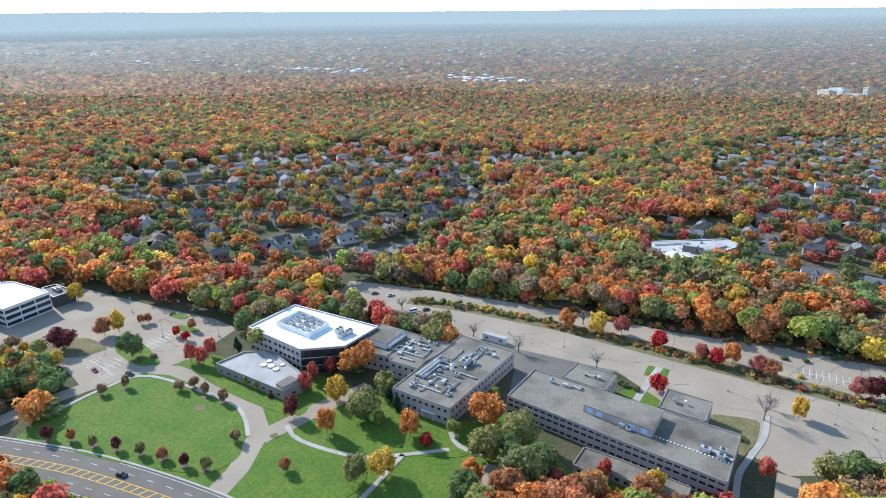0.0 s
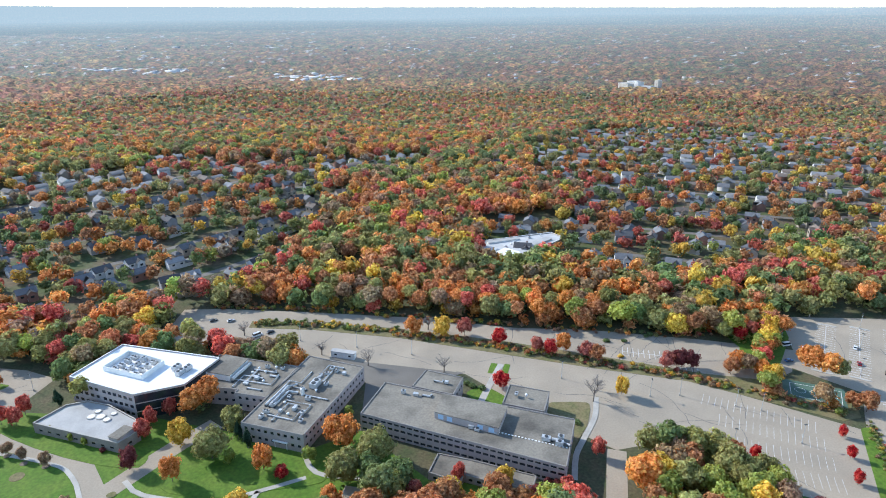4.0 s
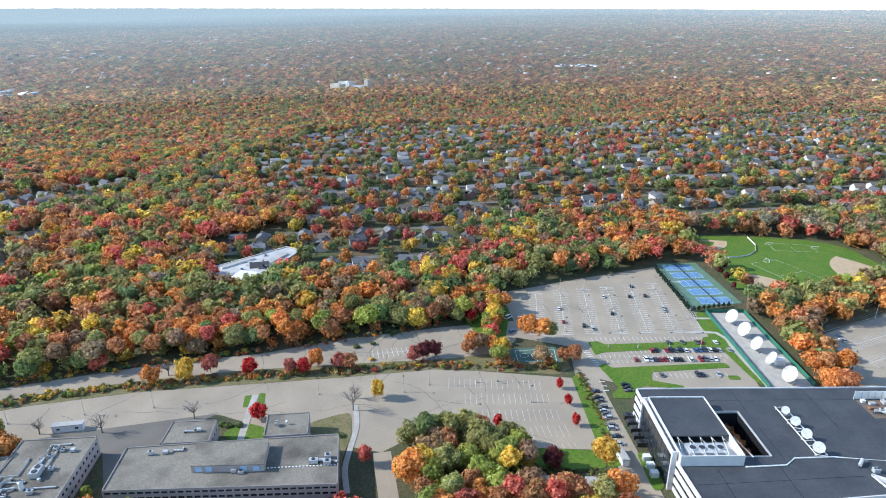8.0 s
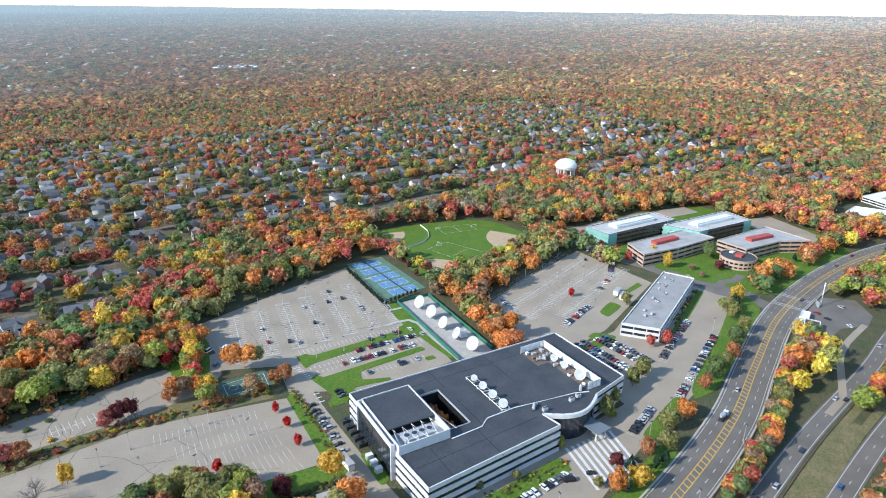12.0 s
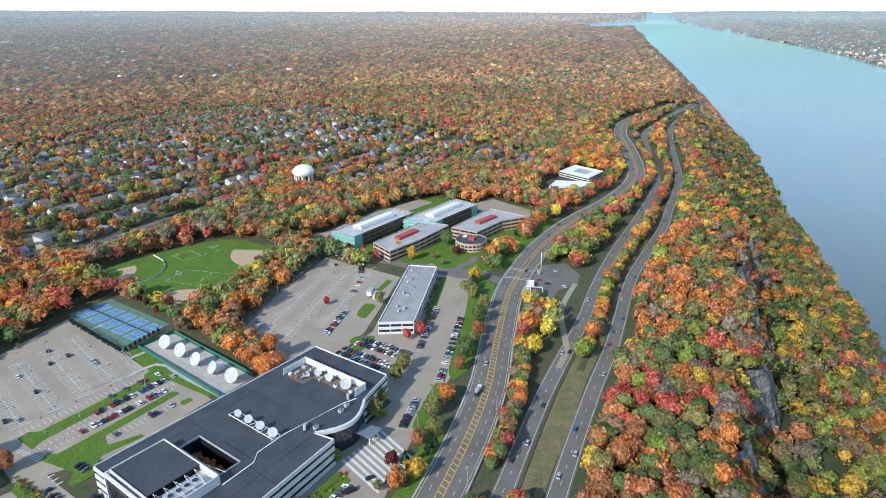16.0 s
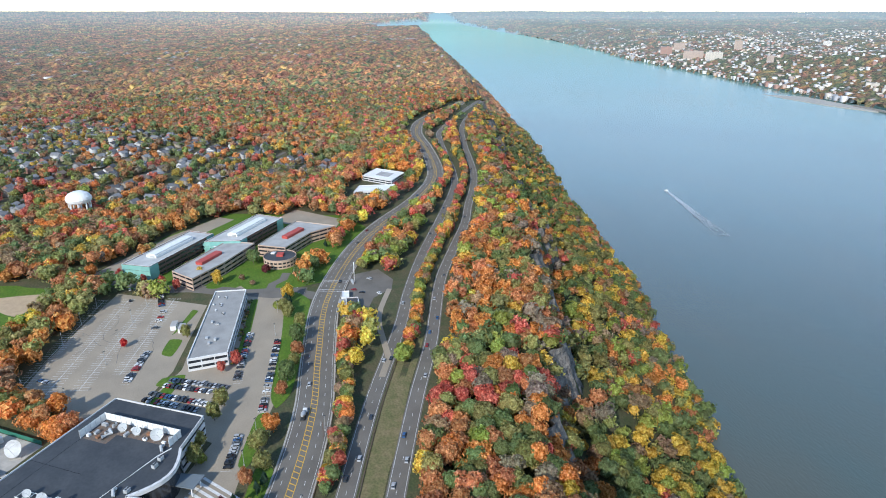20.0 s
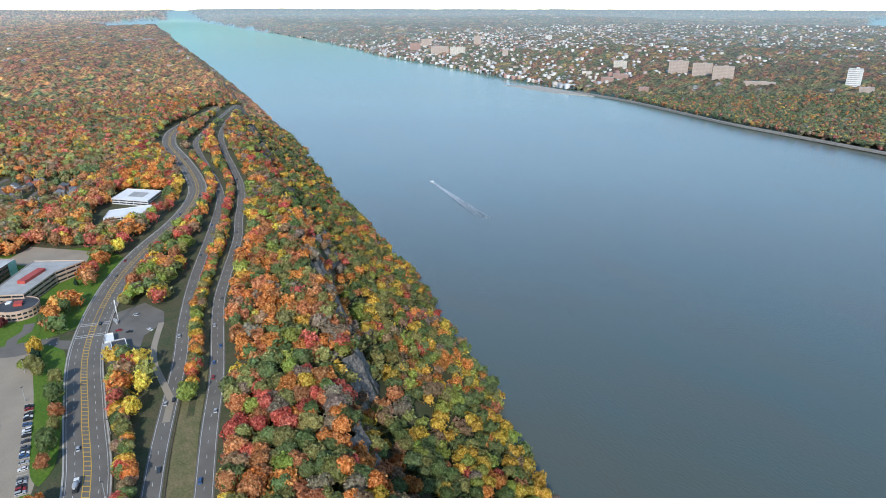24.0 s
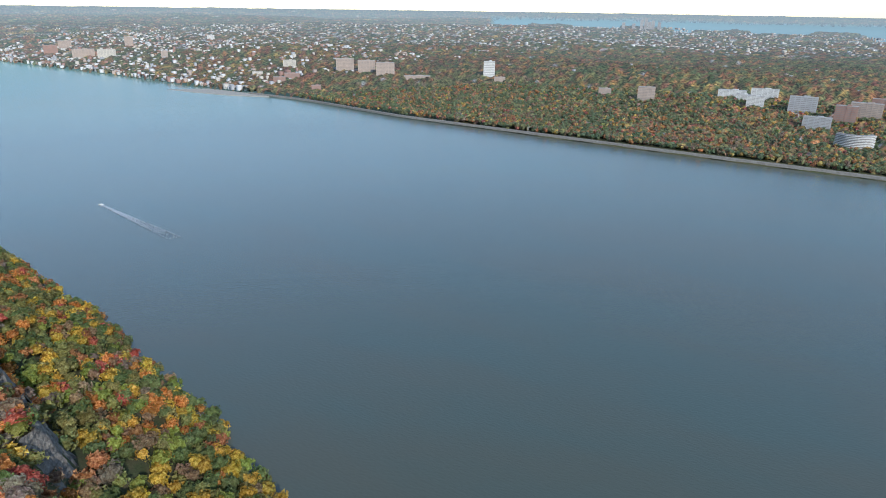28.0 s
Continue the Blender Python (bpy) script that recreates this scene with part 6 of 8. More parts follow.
grass_bed([(102, 258.5), (106.5, 266), (109, 264.5), (104.5, 256.5)], "narrow green strip beside a pale walk")
grass_bed([(114, 229), (134, 224), (124, 208), (113, 198), (104, 184), (103, 189), (117, 209), (110, 220)], "dry grass bank beside the long office")
grass_bed([(78, 246), (88, 226), (98, 236), (90, 250)], "grassy court between office wings")
for pts_, w, lab in (([(352, 170), (360, 163)], 2.2, "concrete walk"), ([(330, 164), (344, 152), (342, 145), (331, 133), (312, 108), (300, 92)], 2.6, "pale concrete walk beside a green fence"),
                     ([(-172, 228), (-156, 252), (-140, 261), (-98, 241), (-86, 229), (-80, 215)], 1.8, "curving pale concrete walk round the lawn"), ([(-66, 222), (-58, 212), (-34, 202), (-16, 203), (2, 206)], 2.0, "curving pale walk"),
                     ([(-16, 203), (-22, 192), (-30, 178)], 2.0, "pale walk over the lawn"), ([(2, 222), (6, 208), (22, 200), (48, 186)], 2.2, "pale concrete walk before the office"), ([(138, 227), (130, 213), (118, 200), (110, 191), (103, 178)], 2.4, "curving pale concrete walk"), ([(84, 237), (94, 251.5), (104.5, 266)], 3.2, "pale walk between grass islands")):
    strip("path", pts_, w, 0.21, CONCRETE, lab + (" across grass" if len(lab.split()) < 4 else ""), "path", step=4)
patch("island", [(-72.5, 214.5), (-67, 213), (-68.5, 218)], 0.22, DRYGRASS, "small triangular traffic island", "kerb island", 2)
ring = tagged(new("flower_bed"), "round grey gravel bed in the lawn", "flower bed")
part("gravel", cyl(bmesh.new(), (-107, 235, 0.1), 2.7, 0.14, 20), DRYGRASS, ring)
# hedgerow bank between the two big car parks
patch("verge", [(-20, 348), (13, 338), (60, 318), (112, 290), (160, 259), (200, 232), (228, 218), (246, 205), (258, 198), (246, 182), (236, 182), (205, 212), (188, 228), (150, 250), (108, 276), (60, 306), (14, 328), (-22, 340)], 0.12, DRYGRASS, "brushy brown bank between car parks", "verge", clear=False)
patch("verge", [(238, 268), (262, 280), (285, 277), (270, 252), (252, 236), (240, 226), (222, 232), (236, 250)], 0.15, GRASS, "grassy bank with yellow and red trees", "verge", clear=False)
patch("ball_court", [(235, 218), (257, 202), (246, 189), (226, 206)], 0.2, COURT_GREEN, "dark green basketball court with pale lines", "court", clear=True)
bc = Paint()
for p, q in (((236, 214), (254, 201)), ((254, 201), (245, 191)), ((245, 191), (229, 205)), ((229, 205), (236, 214)), ((245, 208), (237, 198))):
    bc.line(p, q, 0.25, 0.215)
for cx, cy in ((241, 203), (236, 207), (247, 199)):
    for k in range(12):
        a, b = k * math.tau / 12, (k + 1) * math.tau / 12
        bc.line((cx + 2.4 * math.cos(a), cy + 2.4 * math.sin(a)), (cx + 2.4 * math.cos(b), cy + 2.4 * math.sin(b)), 0.2, 0.215)
bc.done("court_lines", PAINT, "pale basketball court lines")

# ---- tennis courts and ball fields ----
TN = local((437, 220), math.degrees(math.atan2(162 - 220, 396 - 437)))
tl = Paint()
for k in range(5):
    s = 9 + k * 14.2
    tagged(part("tennis_court", prism(bmesh.new(), [TN(s - 5.4, 5), TN(s + 5.4, 5), TN(s + 5.4, 27), TN(s - 5.4, 27)], 0.05, 0.17), COURT_BLUE), "blue tennis court with white lines", "tennis court", "tennis courts")
    for a0, b0, a1, b1 in ((-5, 5.3, 5, 5.3), (-5, 26.7, 5, 26.7), (-5, 5.3, -5, 26.7), (5, 5.3, 5, 26.7), (-3.9, 5.3, -3.9, 26.7), (3.9, 5.3, 3.9, 26.7), (-3.9, 10.2, 3.9, 10.2), (-3.9, 21.8, 3.9, 21.8), (0, 10.2, 0, 21.8)):
        tl.line(TN(s + a0, b0), TN(s + a1, b1), 0.16, 0.185)
    net = tagged(new("tennis_net"), "dark tennis net between two posts", "net", "tennis nets")
    part("mesh", along(bmesh.new(), TN(s - 5.8, 16), TN(s + 5.8, 16), 0, 11.6, 0, 0.08, 0.1, 1.1), DARKMETAL, net)
    for q in (-5.9, 5.9):
        part("post", cyl(bmesh.new(), (*TN(s + q, 16), 0.1), 0.08, 1.2, 6), DARKMETAL, net)
tl.done("court_lines", PAINT, "white tennis court lines")


def fence(points, high, material, label, gap=4.0, name="fence", solid=True):
    ob = tagged(new(name), label, "fence")
    for p, q in zip(points, points[1:]):
        n = max(1, round(math.dist(p, q) / gap))
        w = math.dist(p, q) / n
        for k in range(n):
            if solid:
                part("panel", along(bmesh.new(), p, q, k * w + 0.04, (k + 1) * w - 0.04, -0.03, 0.03, 0.1, high), material, ob)
            part("post", along(bmesh.new(), p, q, k * w - 0.06, k * w + 0.06, -0.07, 0.07, -0.1, high + 0.1), DARKMETAL, ob)
    return ob


fence([TN(-1, -1), TN(71, -1)], 3.2, FENCE_GREEN, "thin green wire fence round the tennis courts", 9, solid=False)
fence([TN(-1, 33), TN(-1, -1)], 3.2, FENCE_GREEN, "thin green wire fence round the tennis courts", 9, solid=False)
fence([TN(71, -1), TN(71, 33)], 3.2, FENCE_GREEN, "thin green wire fence round the tennis courts", 9, solid=False)
patch("dish_yard", [HQ(79, -106), HQ(102.5, -106), HQ(99.8, -21), HQ(76.5, -20)], 0.22, CONCRETE, "pale concrete yard for satellite dishes", "yard")
fence([HQ(78.6, -106.5), HQ(103, -106.5), HQ(100.4, -22)], 2.6, FENCE_GREEN, "long green screened fence round the dish yard", 8)
fence([HQ(76.0, -20), HQ(78.6, -106.5)], 2.6, FENCE_GREEN, "long green screened fence round the dish yard", 8)
hut = tagged(new("equipment_hut"), "small white equipment hut behind a dish", "hut")
part("body", cuboid(bmesh.new(), (*HQ(93.5, -44), 0.15), (5, 3.4, 3.0), -38.9), WHITE, hut)
part("roof", cuboid(bmesh.new(), (*HQ(93.5, -44), 3.15), (5.4, 3.8, 0.25), -38.9), WHITE, hut)


def fan_shape(c, r, a0, a1, n=14):
    return [c] + [(c[0] + r * math.cos(radians(a0 + (a1 - a0) * k / n)), c[1] + r * math.sin(radians(a0 + (a1 - a0) * k / n))) for k in range(n + 1)]


for c, r_, a0, a1 in (((420, 165), 33, -28, 46), ((532, 114), 42, 82, 150), ((484, 250), 29, -118, -48)):
    patch("infield", rounded(fan_shape(c, r_, a0, a1), 1), 0.155, SAND, "sandy brown baseball infield", "infield", clear=False, depth=0.1)
patch("infield_grass", fan_shape((483, 245), 15, -118, -48), 0.175, GRASS, "green infield diamond", "lawn", clear=False, depth=0.05)
patch("ball_court", [(403, 157), (414, 160), (419, 152), (403, 149)], 0.16, COURT_BLUE, "small blue and green ball court", "court")
pl = Paint()
for ring_ in ([(492, 183), (479, 135), (453, 143), (469, 191)], [(525, 204), (546, 180), (535, 168), (512, 192)]):
    for p, q in zip(ring_, ring_[1:] + ring_[:1]):
        pl.line(p, q, 0.2, 0.14)
pl.line((485, 159), (463, 166), 0.2, 0.14)
pl.line((535, 192), (523, 180), 0.2, 0.14)
pl.done("pitch_lines", PAINT, "white football pitch lines on grass")
for x, y, tn in ((483, 185, 60), (461, 140, 60), (521, 201, -40), (541, 173, -40)):
    g = tagged(new("football_goal"), "white football goal on grass", "goal", "football goals")
    part("frame", tube(bmesh.new(), [(-2.6, 0, 0), (-2.6, 0, 2.1), (2.6, 0, 2.1), (2.6, 0, 0)], 0.1, 5), WHITE, g)
    part("net", tube(bmesh.new(), [(-2.6, 0, 2.1), (-2.6, 1.6, 0.05), (2.6, 1.6, 0.05), (2.6, 0, 2.1)], 0.07, 4), WHITE, g)
    g.matrix_basis = pose(x, y, 0.12, 0, 0, tn)
fence([(525, 221), (512, 208), (498, 201), (486, 200), (475, 203), (462, 211)], 1.3, WHITE, "low white curved outfield fence", 5)

# ---- lamps and poles ----
lamp = tagged(new("street_lamp"), "tall pale car park lamp post", "street lamp", "car park lamps")
part("pole", tube(bmesh.new(), [(0, 0, -0.1), (0, 0, 9.5)], [0.14, 0.09], 6), METAL, lamp)
part("base", cyl(bmesh.new(), (0, 0, -0.05), 0.38, 1.0, 8), CONCRETE, lamp)
part("head", cuboid(bmesh.new(), (0, 0, 9.4), (1.5, 0.5, 0.22)), DARKMETAL, lamp)
spots = [(493, 84), (484, 50), (467, 91), (459, 58), (439, 98), (430, 64), (402, 69), (385, 110), (365, 85), (168, 296), (129, 246), (163, 221), (177, 218), (197, 204), (206, 198), (176, 179), (206, 174)]
spots += [(220, 282), (266, 253), (302, 271), (35, 302), (62, 287), (6, 317), (276, -4), (300, -12), (330, -20), (404, -34), (440, -40), (-150, 300), (-180, 330), (-120, 300), (290, -46), (339, -62), (236, -26)]
spots += [(273 + 13.25 * k + 0.72 * j, 208 - 10 * k + 0.69 * j) for k in range(5) for j in (4, 34, 62)] + [HQ(a, -63) for a in (5, 22, 40, 58)] + [HQ(a, 100) for a in (20, 50, 90)]
lamp.matrix_basis = pose(*spots[0], 0.05)
for x, y in spots[1:]:
    copy_thing(lamp, pose(x, y, 0.05, 0, 0, (x * 7) % 180))
utility = tagged(new("utility_pole"), "brown wooden utility pole with a crossarm", "utility pole", "utility poles")
part("pole", tube(bmesh.new(), [(0, 0, -0.2), (0, 0, 10)], [0.17, 0.12], 7), TIMBER, utility)
part("crossarm", cuboid(bmesh.new(), (0, 0, 9.2), (2.4, 0.14, 0.16)), TIMBER, utility)
utility.matrix_basis = pose(284, -44, 0, 0, 0, -20)
for x, y in ((232, -28), (338, -66), (410, -86), (470, -104), (-30, 158), (40, 112)):
    copy_thing(utility, pose(x, y, 0, 0, 0, -20))
# guard rails
for line, off, s0, s1 in ((PARK_W, -6.2, 420, 1050), (PARK_E, 6.0, 520, 700), (NINE, -11.2, 700, 1500)):
    fl = flow(line, 6.0)
    sa = np.r_[0, np.linalg.norm(np.diff(fl, axis=0), axis=1).cumsum()]
    pts2 = [on_line(fl, sa, s_, off) for s_ in np.arange(s0, min(s1, sa[-1] - 5), 7.0)]
    rail = tagged(new("guard_rail"), "low brown timber guard rail on posts", "guard rail")
    part("beam", tube(bmesh.new(), [(x, y, 0.7) for x, y in pts2], 0.22, 4), TIMBER, rail)
    for x, y in pts2[::2]:
        part("post", cuboid(bmesh.new(), (x, y, -0.2), (0.3, 0.3, 1.0)), TIMBER, rail)
for off in (10.6, -10.6):
    strip("kerb", NINE, 0.9, 0.24, CONCRETE, "pale concrete kerb and footway along the road", "kerb", off=off)
strip("median", PARK_W[4:12], 4.6, 0.12, DRYGRASS, "grassy verge beside the parkway", "verge", off=-8.6)
strip("median", PARK_E[4:12], 4.0, 0.12, DRYGRASS, "grassy verge beside the parkway", "verge", off=7.6)
patch("median", [(226, -50), (250, -60), (300, -84), (330, -98), (322, -104), (296, -92), (240, -66)], 0.14, DRYGRASS, "grass median between parkway carriageways", "median", 1)
patch("yard", [(415, -84), (430, -78), (455, -86), (490, -108), (494, -130), (469, -136), (452, -130), (440, -112), (412, -98)], 0.085, ASPHALT, "dark asphalt yard beside the parkway", "yard")
strip("path", [(452, -128), (420, -112), (395, -104), (372, -101), (350, -98), (330, -88)], 4.0, 0.12, ASPHALT_OLD, "narrow grey service lane through trees", "path", clear=2)
strip("drive", [(472, -66), (480, -42), (488, -8), (507, 24), (520, 48), (545, 85), (570, 110)], 9, 0.215, ASPHALT, "dark asphalt entrance road between offices", "road", clear=3)
strip("drive", [(478, -38), (492, -42), (500, -52), (512, -56)], 7, 0.222, ASPHALT, "short drive to a round pavilion", "road", clear=1)
patch("parking_lot", [(545, 88), (560, 98), (640, 40), (690, -10), (676, -24), (628, 18)], 0.05, ASPHALT_OLD, "narrow car park behind offices at the wood's edge", "parking lot")
patch("parking_lot", [(628, -86), (660, -60), (690, -90), (640, -130), (612, -118)], 0.05, ASPHALT_OLD, "small car park at the wood's edge", "parking lot")

# ---- sheds, trailers and plant on the ground ----
for x, y, w, d, h_, tn, lab in ((168, 128, 16, 7, 3.2, -42, "long grey-roofed shed beside a lawn"), (183, 115, 12, 6, 3.2, -42, "pale trailer building beside trees"), (27, 294, 13, 3, 3.2, -30, "long white box trailer parked on asphalt"), (-24, 318, 7, 2.6, 3.0, -30, "white box truck body on asphalt"), (205, 121, 10, 3, 3.0, 58, "long white trailer beside the drive"), (440, 30, 8, 3.6, 3.2, -11, "white storage container beside an office"), (434, 25, 8, 3.6, 3.2, -11, "white storage container beside an office")):
    sh = tagged(new("shed"), lab, "shed")
    CLEAR.append([(x - 4, y - 4), (x + 4, y - 4), (x + 4, y + 4), (x - 4, y + 4)])
    part("body", cuboid(bmesh.new(), (0, 0, -0.05), (w, d, h_)), WHITE, sh)
    part("roof", cuboid(bmesh.new(), (0, 0, h_ - 0.05), (w + 0.4, d + 0.4, 0.3)), ROOF_PALE, sh)
    for k in (-0.3, 0.3):
        part("window", cuboid(bmesh.new(), (w * k, -d / 2 - 0.03, 1.2), (1.4, 0.1, 0.9)), GLASS, sh)
    sh.matrix_basis = pose(x, y, 0.1, 0, 0, tn)
for b in (3, 8, 13, 18, 23):
    gen = tagged(new("generator"), "dark boxy standby generator in a fenced yard", "generator", "standby generators")
    part("housing", cuboid(bmesh.new(), (*HQ(-3.2, b), 0), (4.2, 2.8, 2.3), -38.9), DARKMETAL, gen)
    part("radiator", cyl(bmesh.new(), (*HQ(-3.2, b), 2.3), 1.0, 0.3, 14), CORE, gen)
for b in (33, 38, 43):
    tr_ = tagged(new("transformer"), "white boxy transformer beside the office wall", "transformer", "transformers")
    part("housing", cuboid(bmesh.new(), (*HQ(-4, b), 0.1), (3, 2.4, 2.6), -38.9), WHITE, tr_)
    part("fin", cuboid(bmesh.new(), (*HQ(-5.6, b), 0.3), (0.4, 2.0, 2.0), -38.9), METAL, tr_)

# ---- cars ----
TYRE = mat("tyre_rubber", (0.02, 0.02, 0.02), None, grain=0.1, rough=0.9)
CAR_PAINT = {k: mat("car_paint_" + k, c, None, grain=0, rough=0.25, spec=0.6) for k, c in (("white", (0.75, 0.75, 0.74)), ("silver", (0.42, 0.43, 0.44)), ("black", (0.015, 0.015, 0.017)), ("grey", (0.12, 0.125, 0.13)), ("red", (0.28, 0.02, 0.02)), ("blue", (0.04, 0.10, 0.22)), ("dark", (0.035, 0.045, 0.06)))}


def vehicle(kind, colour):
    """A car along x on its wheels: body shell, glasshouse, roof, wheels."""
    words = {"car": "saloon car", "suv": "sport utility car", "van": "passenger van"}[kind]
    ob = tagged(new({"van": "van"}.get(kind, "car")), f"{colour} {words} with dark glass on asphalt", {"van": "van"}.get(kind, "car"), "parked cars")
    L, W, H, cab = {"car": (4.6, 1.8, 0.85, 0.55), "suv": (4.7, 1.9, 1.0, 0.65), "van": (5.6, 2.05, 1.2, 1.0)}[kind]
    bm = bmesh.new()
    prof = [(-L / 2, 0.3), (L / 2 - 0.1, 0.28), (L / 2, 0.55), (L / 2 - 0.25, H - 0.12), (L * 0.2, H), (-L * 0.42, H + 0.03), (-L / 2, H - 0.15)]
    a, b = ([bm.verts.new((x, s * W / 2, z)) for x, z in prof] for s in (-1, 1))
    bm.faces.new(a)
    bm.faces.new(b[::-1])
    for i in range(len(prof)):
        j = (i + 1) % len(prof)
        bm.faces.new((a[j], a[i], b[i], b[j]))
    part("body", bm, CAR_PAINT[colour], ob)
    bm = bmesh.new()
    back, front = (-L * 0.4, L * 0.2) if kind == "car" else (-L * 0.48, L * (0.2 if kind == "suv" else 0.36))
    lo = [(back, -W * 0.46), (front, -W * 0.46), (front, W * 0.46), (back, W * 0.46)]
    sl = 0.5 if kind == "car" else 0.22
    hi = [(back + sl, -W * 0.38), (front - 0.55, -W * 0.38), (front - 0.55, W * 0.38), (back + sl, W * 0.38)]
    v = [bm.verts.new((x, y, H - 0.02)) for x, y in lo] + [bm.verts.new((x, y, H + cab)) for x, y in hi]
    for f in ((0, 1, 5, 4), (1, 2, 6, 5), (2, 3, 7, 6), (3, 0, 4, 7), (4, 5, 6, 7)):
        bm.faces.new([v[i] for i in f])
    part("glasshouse", bm, GLASS, ob)
    part("roof", prism(bmesh.new(), hi, H + cab - 0.02, H + cab + 0.05), CAR_PAINT[colour], ob)
    for x in (-L * 0.3, L * 0.31):
        for y in (-W / 2 + 0.08, W / 2 - 0.08):
            part("wheel", tube(bmesh.new(), [(x, y - 0.11, 0.33), (x, y + 0.11, 0.33)], 0.33, 10), TYRE, ob)
    return ob


garage = {}
car_rng = random.Random(17)


def park(x, y, turn, kind=None, colour=None, z=0.06):
    kind = kind or car_rng.choice(("car", "car", "suv"))
    colour = colour or car_rng.choice(("white", "white", "silver", "silver", "black", "black", "grey", "grey", "dark", "red", "blue"))
    at = pose(x, y, z, 0, 0, turn)
    if (kind, colour) in garage:
        return copy_thing(garage[kind, colour], at)
    garage[kind, colour] = vehicle(kind, colour)
    garage[kind, colour].matrix_basis = at
    return garage[kind, colour]


def row_of_cars(p, q, share=0.9, step=2.75, off=2.5, colours=None):
    p, q = Vector(p), Vector(q)
    e = (q - p).normalized()
    n = Vector((-e.y, e.x))
    turn = math.degrees(math.atan2(n.y, n.x))
    s = step / 2
    while s < (q - p).length:
        if car_rng.random() < share:
            c = p + e * s + n * off
            park(c.x, c.y, turn + car_rng.choice((0, 180)) + car_rng.uniform(-2, 2), colour=car_rng.choice(colours) if colours else None)
        s += step


row_of_cars(HQ(74, -56.5), HQ(24, -56.5), 0.72, off=-2.6)
row_of_cars(HQ(62, -46.5), HQ(16, -46.5), 0.8, off=-2.6)
row_of_cars(HQ(57, -31), HQ(24, -31), 0.35, off=-2.6)
row_of_cars(HQ(70, -70.5), HQ(40, -70.5), 0.4, off=2.6)
row_of_cars(HQ(-15.5, -20), HQ(-15, 24), 0.62, off=2.4)
row_of_cars(HQ(1, -26), HQ(1, -18), 0.9, off=2.6, colours=("black", "grey"))
row_of_cars((368, 33), (347, 1), 0.95, 2.6, 2.6)
row_of_cars((363, 36), (342, 4), 0.95, 2.6, 2.4)
row_of_cars((357, 43), (333, 11), 0.95, 2.6, 2.0)
row_of_cars((352, 46), (328, 14), 0.95, 2.6, 1.8)
row_of_cars((414, -16), (356, -3), 0.9, 2.7, 2.5)
row_of_cars((400, -33), (318, -14), 0.78, 2.7, 2.5)
row_of_cars((302, -1), (278, 6), 0.95, 2.6, 2.5)
row_of_cars((411, 48), (376, 58), 0.95, 2.6, 2.5)
row_of_cars((470, 40), (436, 47), 0.3, 2.8, 2.5)
row_of_cars((506, 44), (478, 42), 0.7, 2.8, 2.5)
row_of_cars(HQ(31, 92), HQ(72, 87), 0.8, 2.7, 2.5)
row_of_cars(HQ(78, 97), HQ(84, 108), 0.5, 2.8, 2.5)
park(296, 233, 40, "car", "white")
park(347, 215, 40, "car", "black")
park(317, 207, 40, "car", "black")
park(284, 219, 50, "car", "red")
park(290, 208, 40, "suv", "black")
park(291, 202, 40, "car", "silver")
park(356, 209, 40, "suv", "black")
park(349, 191, 40, "car", "silver")
park(346, 188, 40, "car", "silver")
park(262, 245, 0, "van", "white")
park(268, 238, 0, "van", "white")
park(251, 231, 0, "car", "blue")
park(333, 226, 40, "car", "white")
park(362, 224, 40, "car", "black")
park(-32, 351, 20, "car", "silver")
park(-17, 329, 30, "van", "white")
park(-35, 322, 60, "car", "black")
park(-42, 354, 20, "car", "grey")
park(-10, 331, 30, "car", "black")
park(-169, 266, -40, "car", "red")
park(-205, 357, -30, "car", "black")
park(-275, 382, -20, "car", "white")
park(-150, 262, -30, "suv", "black")
park(518, 60, 10, "car", "dark")
park(497, 62, 10, "car", "black")
park(392, 100, 60, "suv", "white")
park(395, 103, 60, "car", "blue")
park(520, 64, 10, "car", "white")
park(459, -101, 60, "car", "red")
park(452, -106, 60, "car", "black")
park(446, -118, 20, "car", "white")
park(476, -118, 40, "suv", "silver")
park(240, 18, -60, "car", "black")
park(232, 26, -60, "van", "black")
park(-203, 250, 30, "van", "white")
park(-198, 247, 30, "van", "white")
park(-194, 242, 30, "van", "white")
park(-196, 236, 30, "car", "silver")
for line, off, at in ((PARK_W, -2, ((295, -68), (353, -93), (263, -58))), (PARK_W, 2, ((348, -95), (420, -135), (248, -50), (560, -205), (640, -246))), (PARK_E, -2, ((324, -106), (391, -142), (253, -75), (461, -180), (560, -235), (700, -305))), (PARK_E, 2, ((374, -132), (358, -124), (421, -158), (270, -84), (239, -67), (600, -255), (800, -350)))):
    fl = flow(line, 3.0)
    sa = np.r_[0, np.linalg.norm(np.diff(fl, axis=0), axis=1).cumsum()]
    for x, y in at:
        i = int(np.argmin(np.hypot(fl[:, 0] - x, fl[:, 1] - y)))
        way = fl[min(i + 1, len(fl) - 1)] - fl[i - 1]
        q = on_line(fl, sa, sa[i], off)
        park(*q, math.degrees(math.atan2(way[1], way[0])), z=0.1)
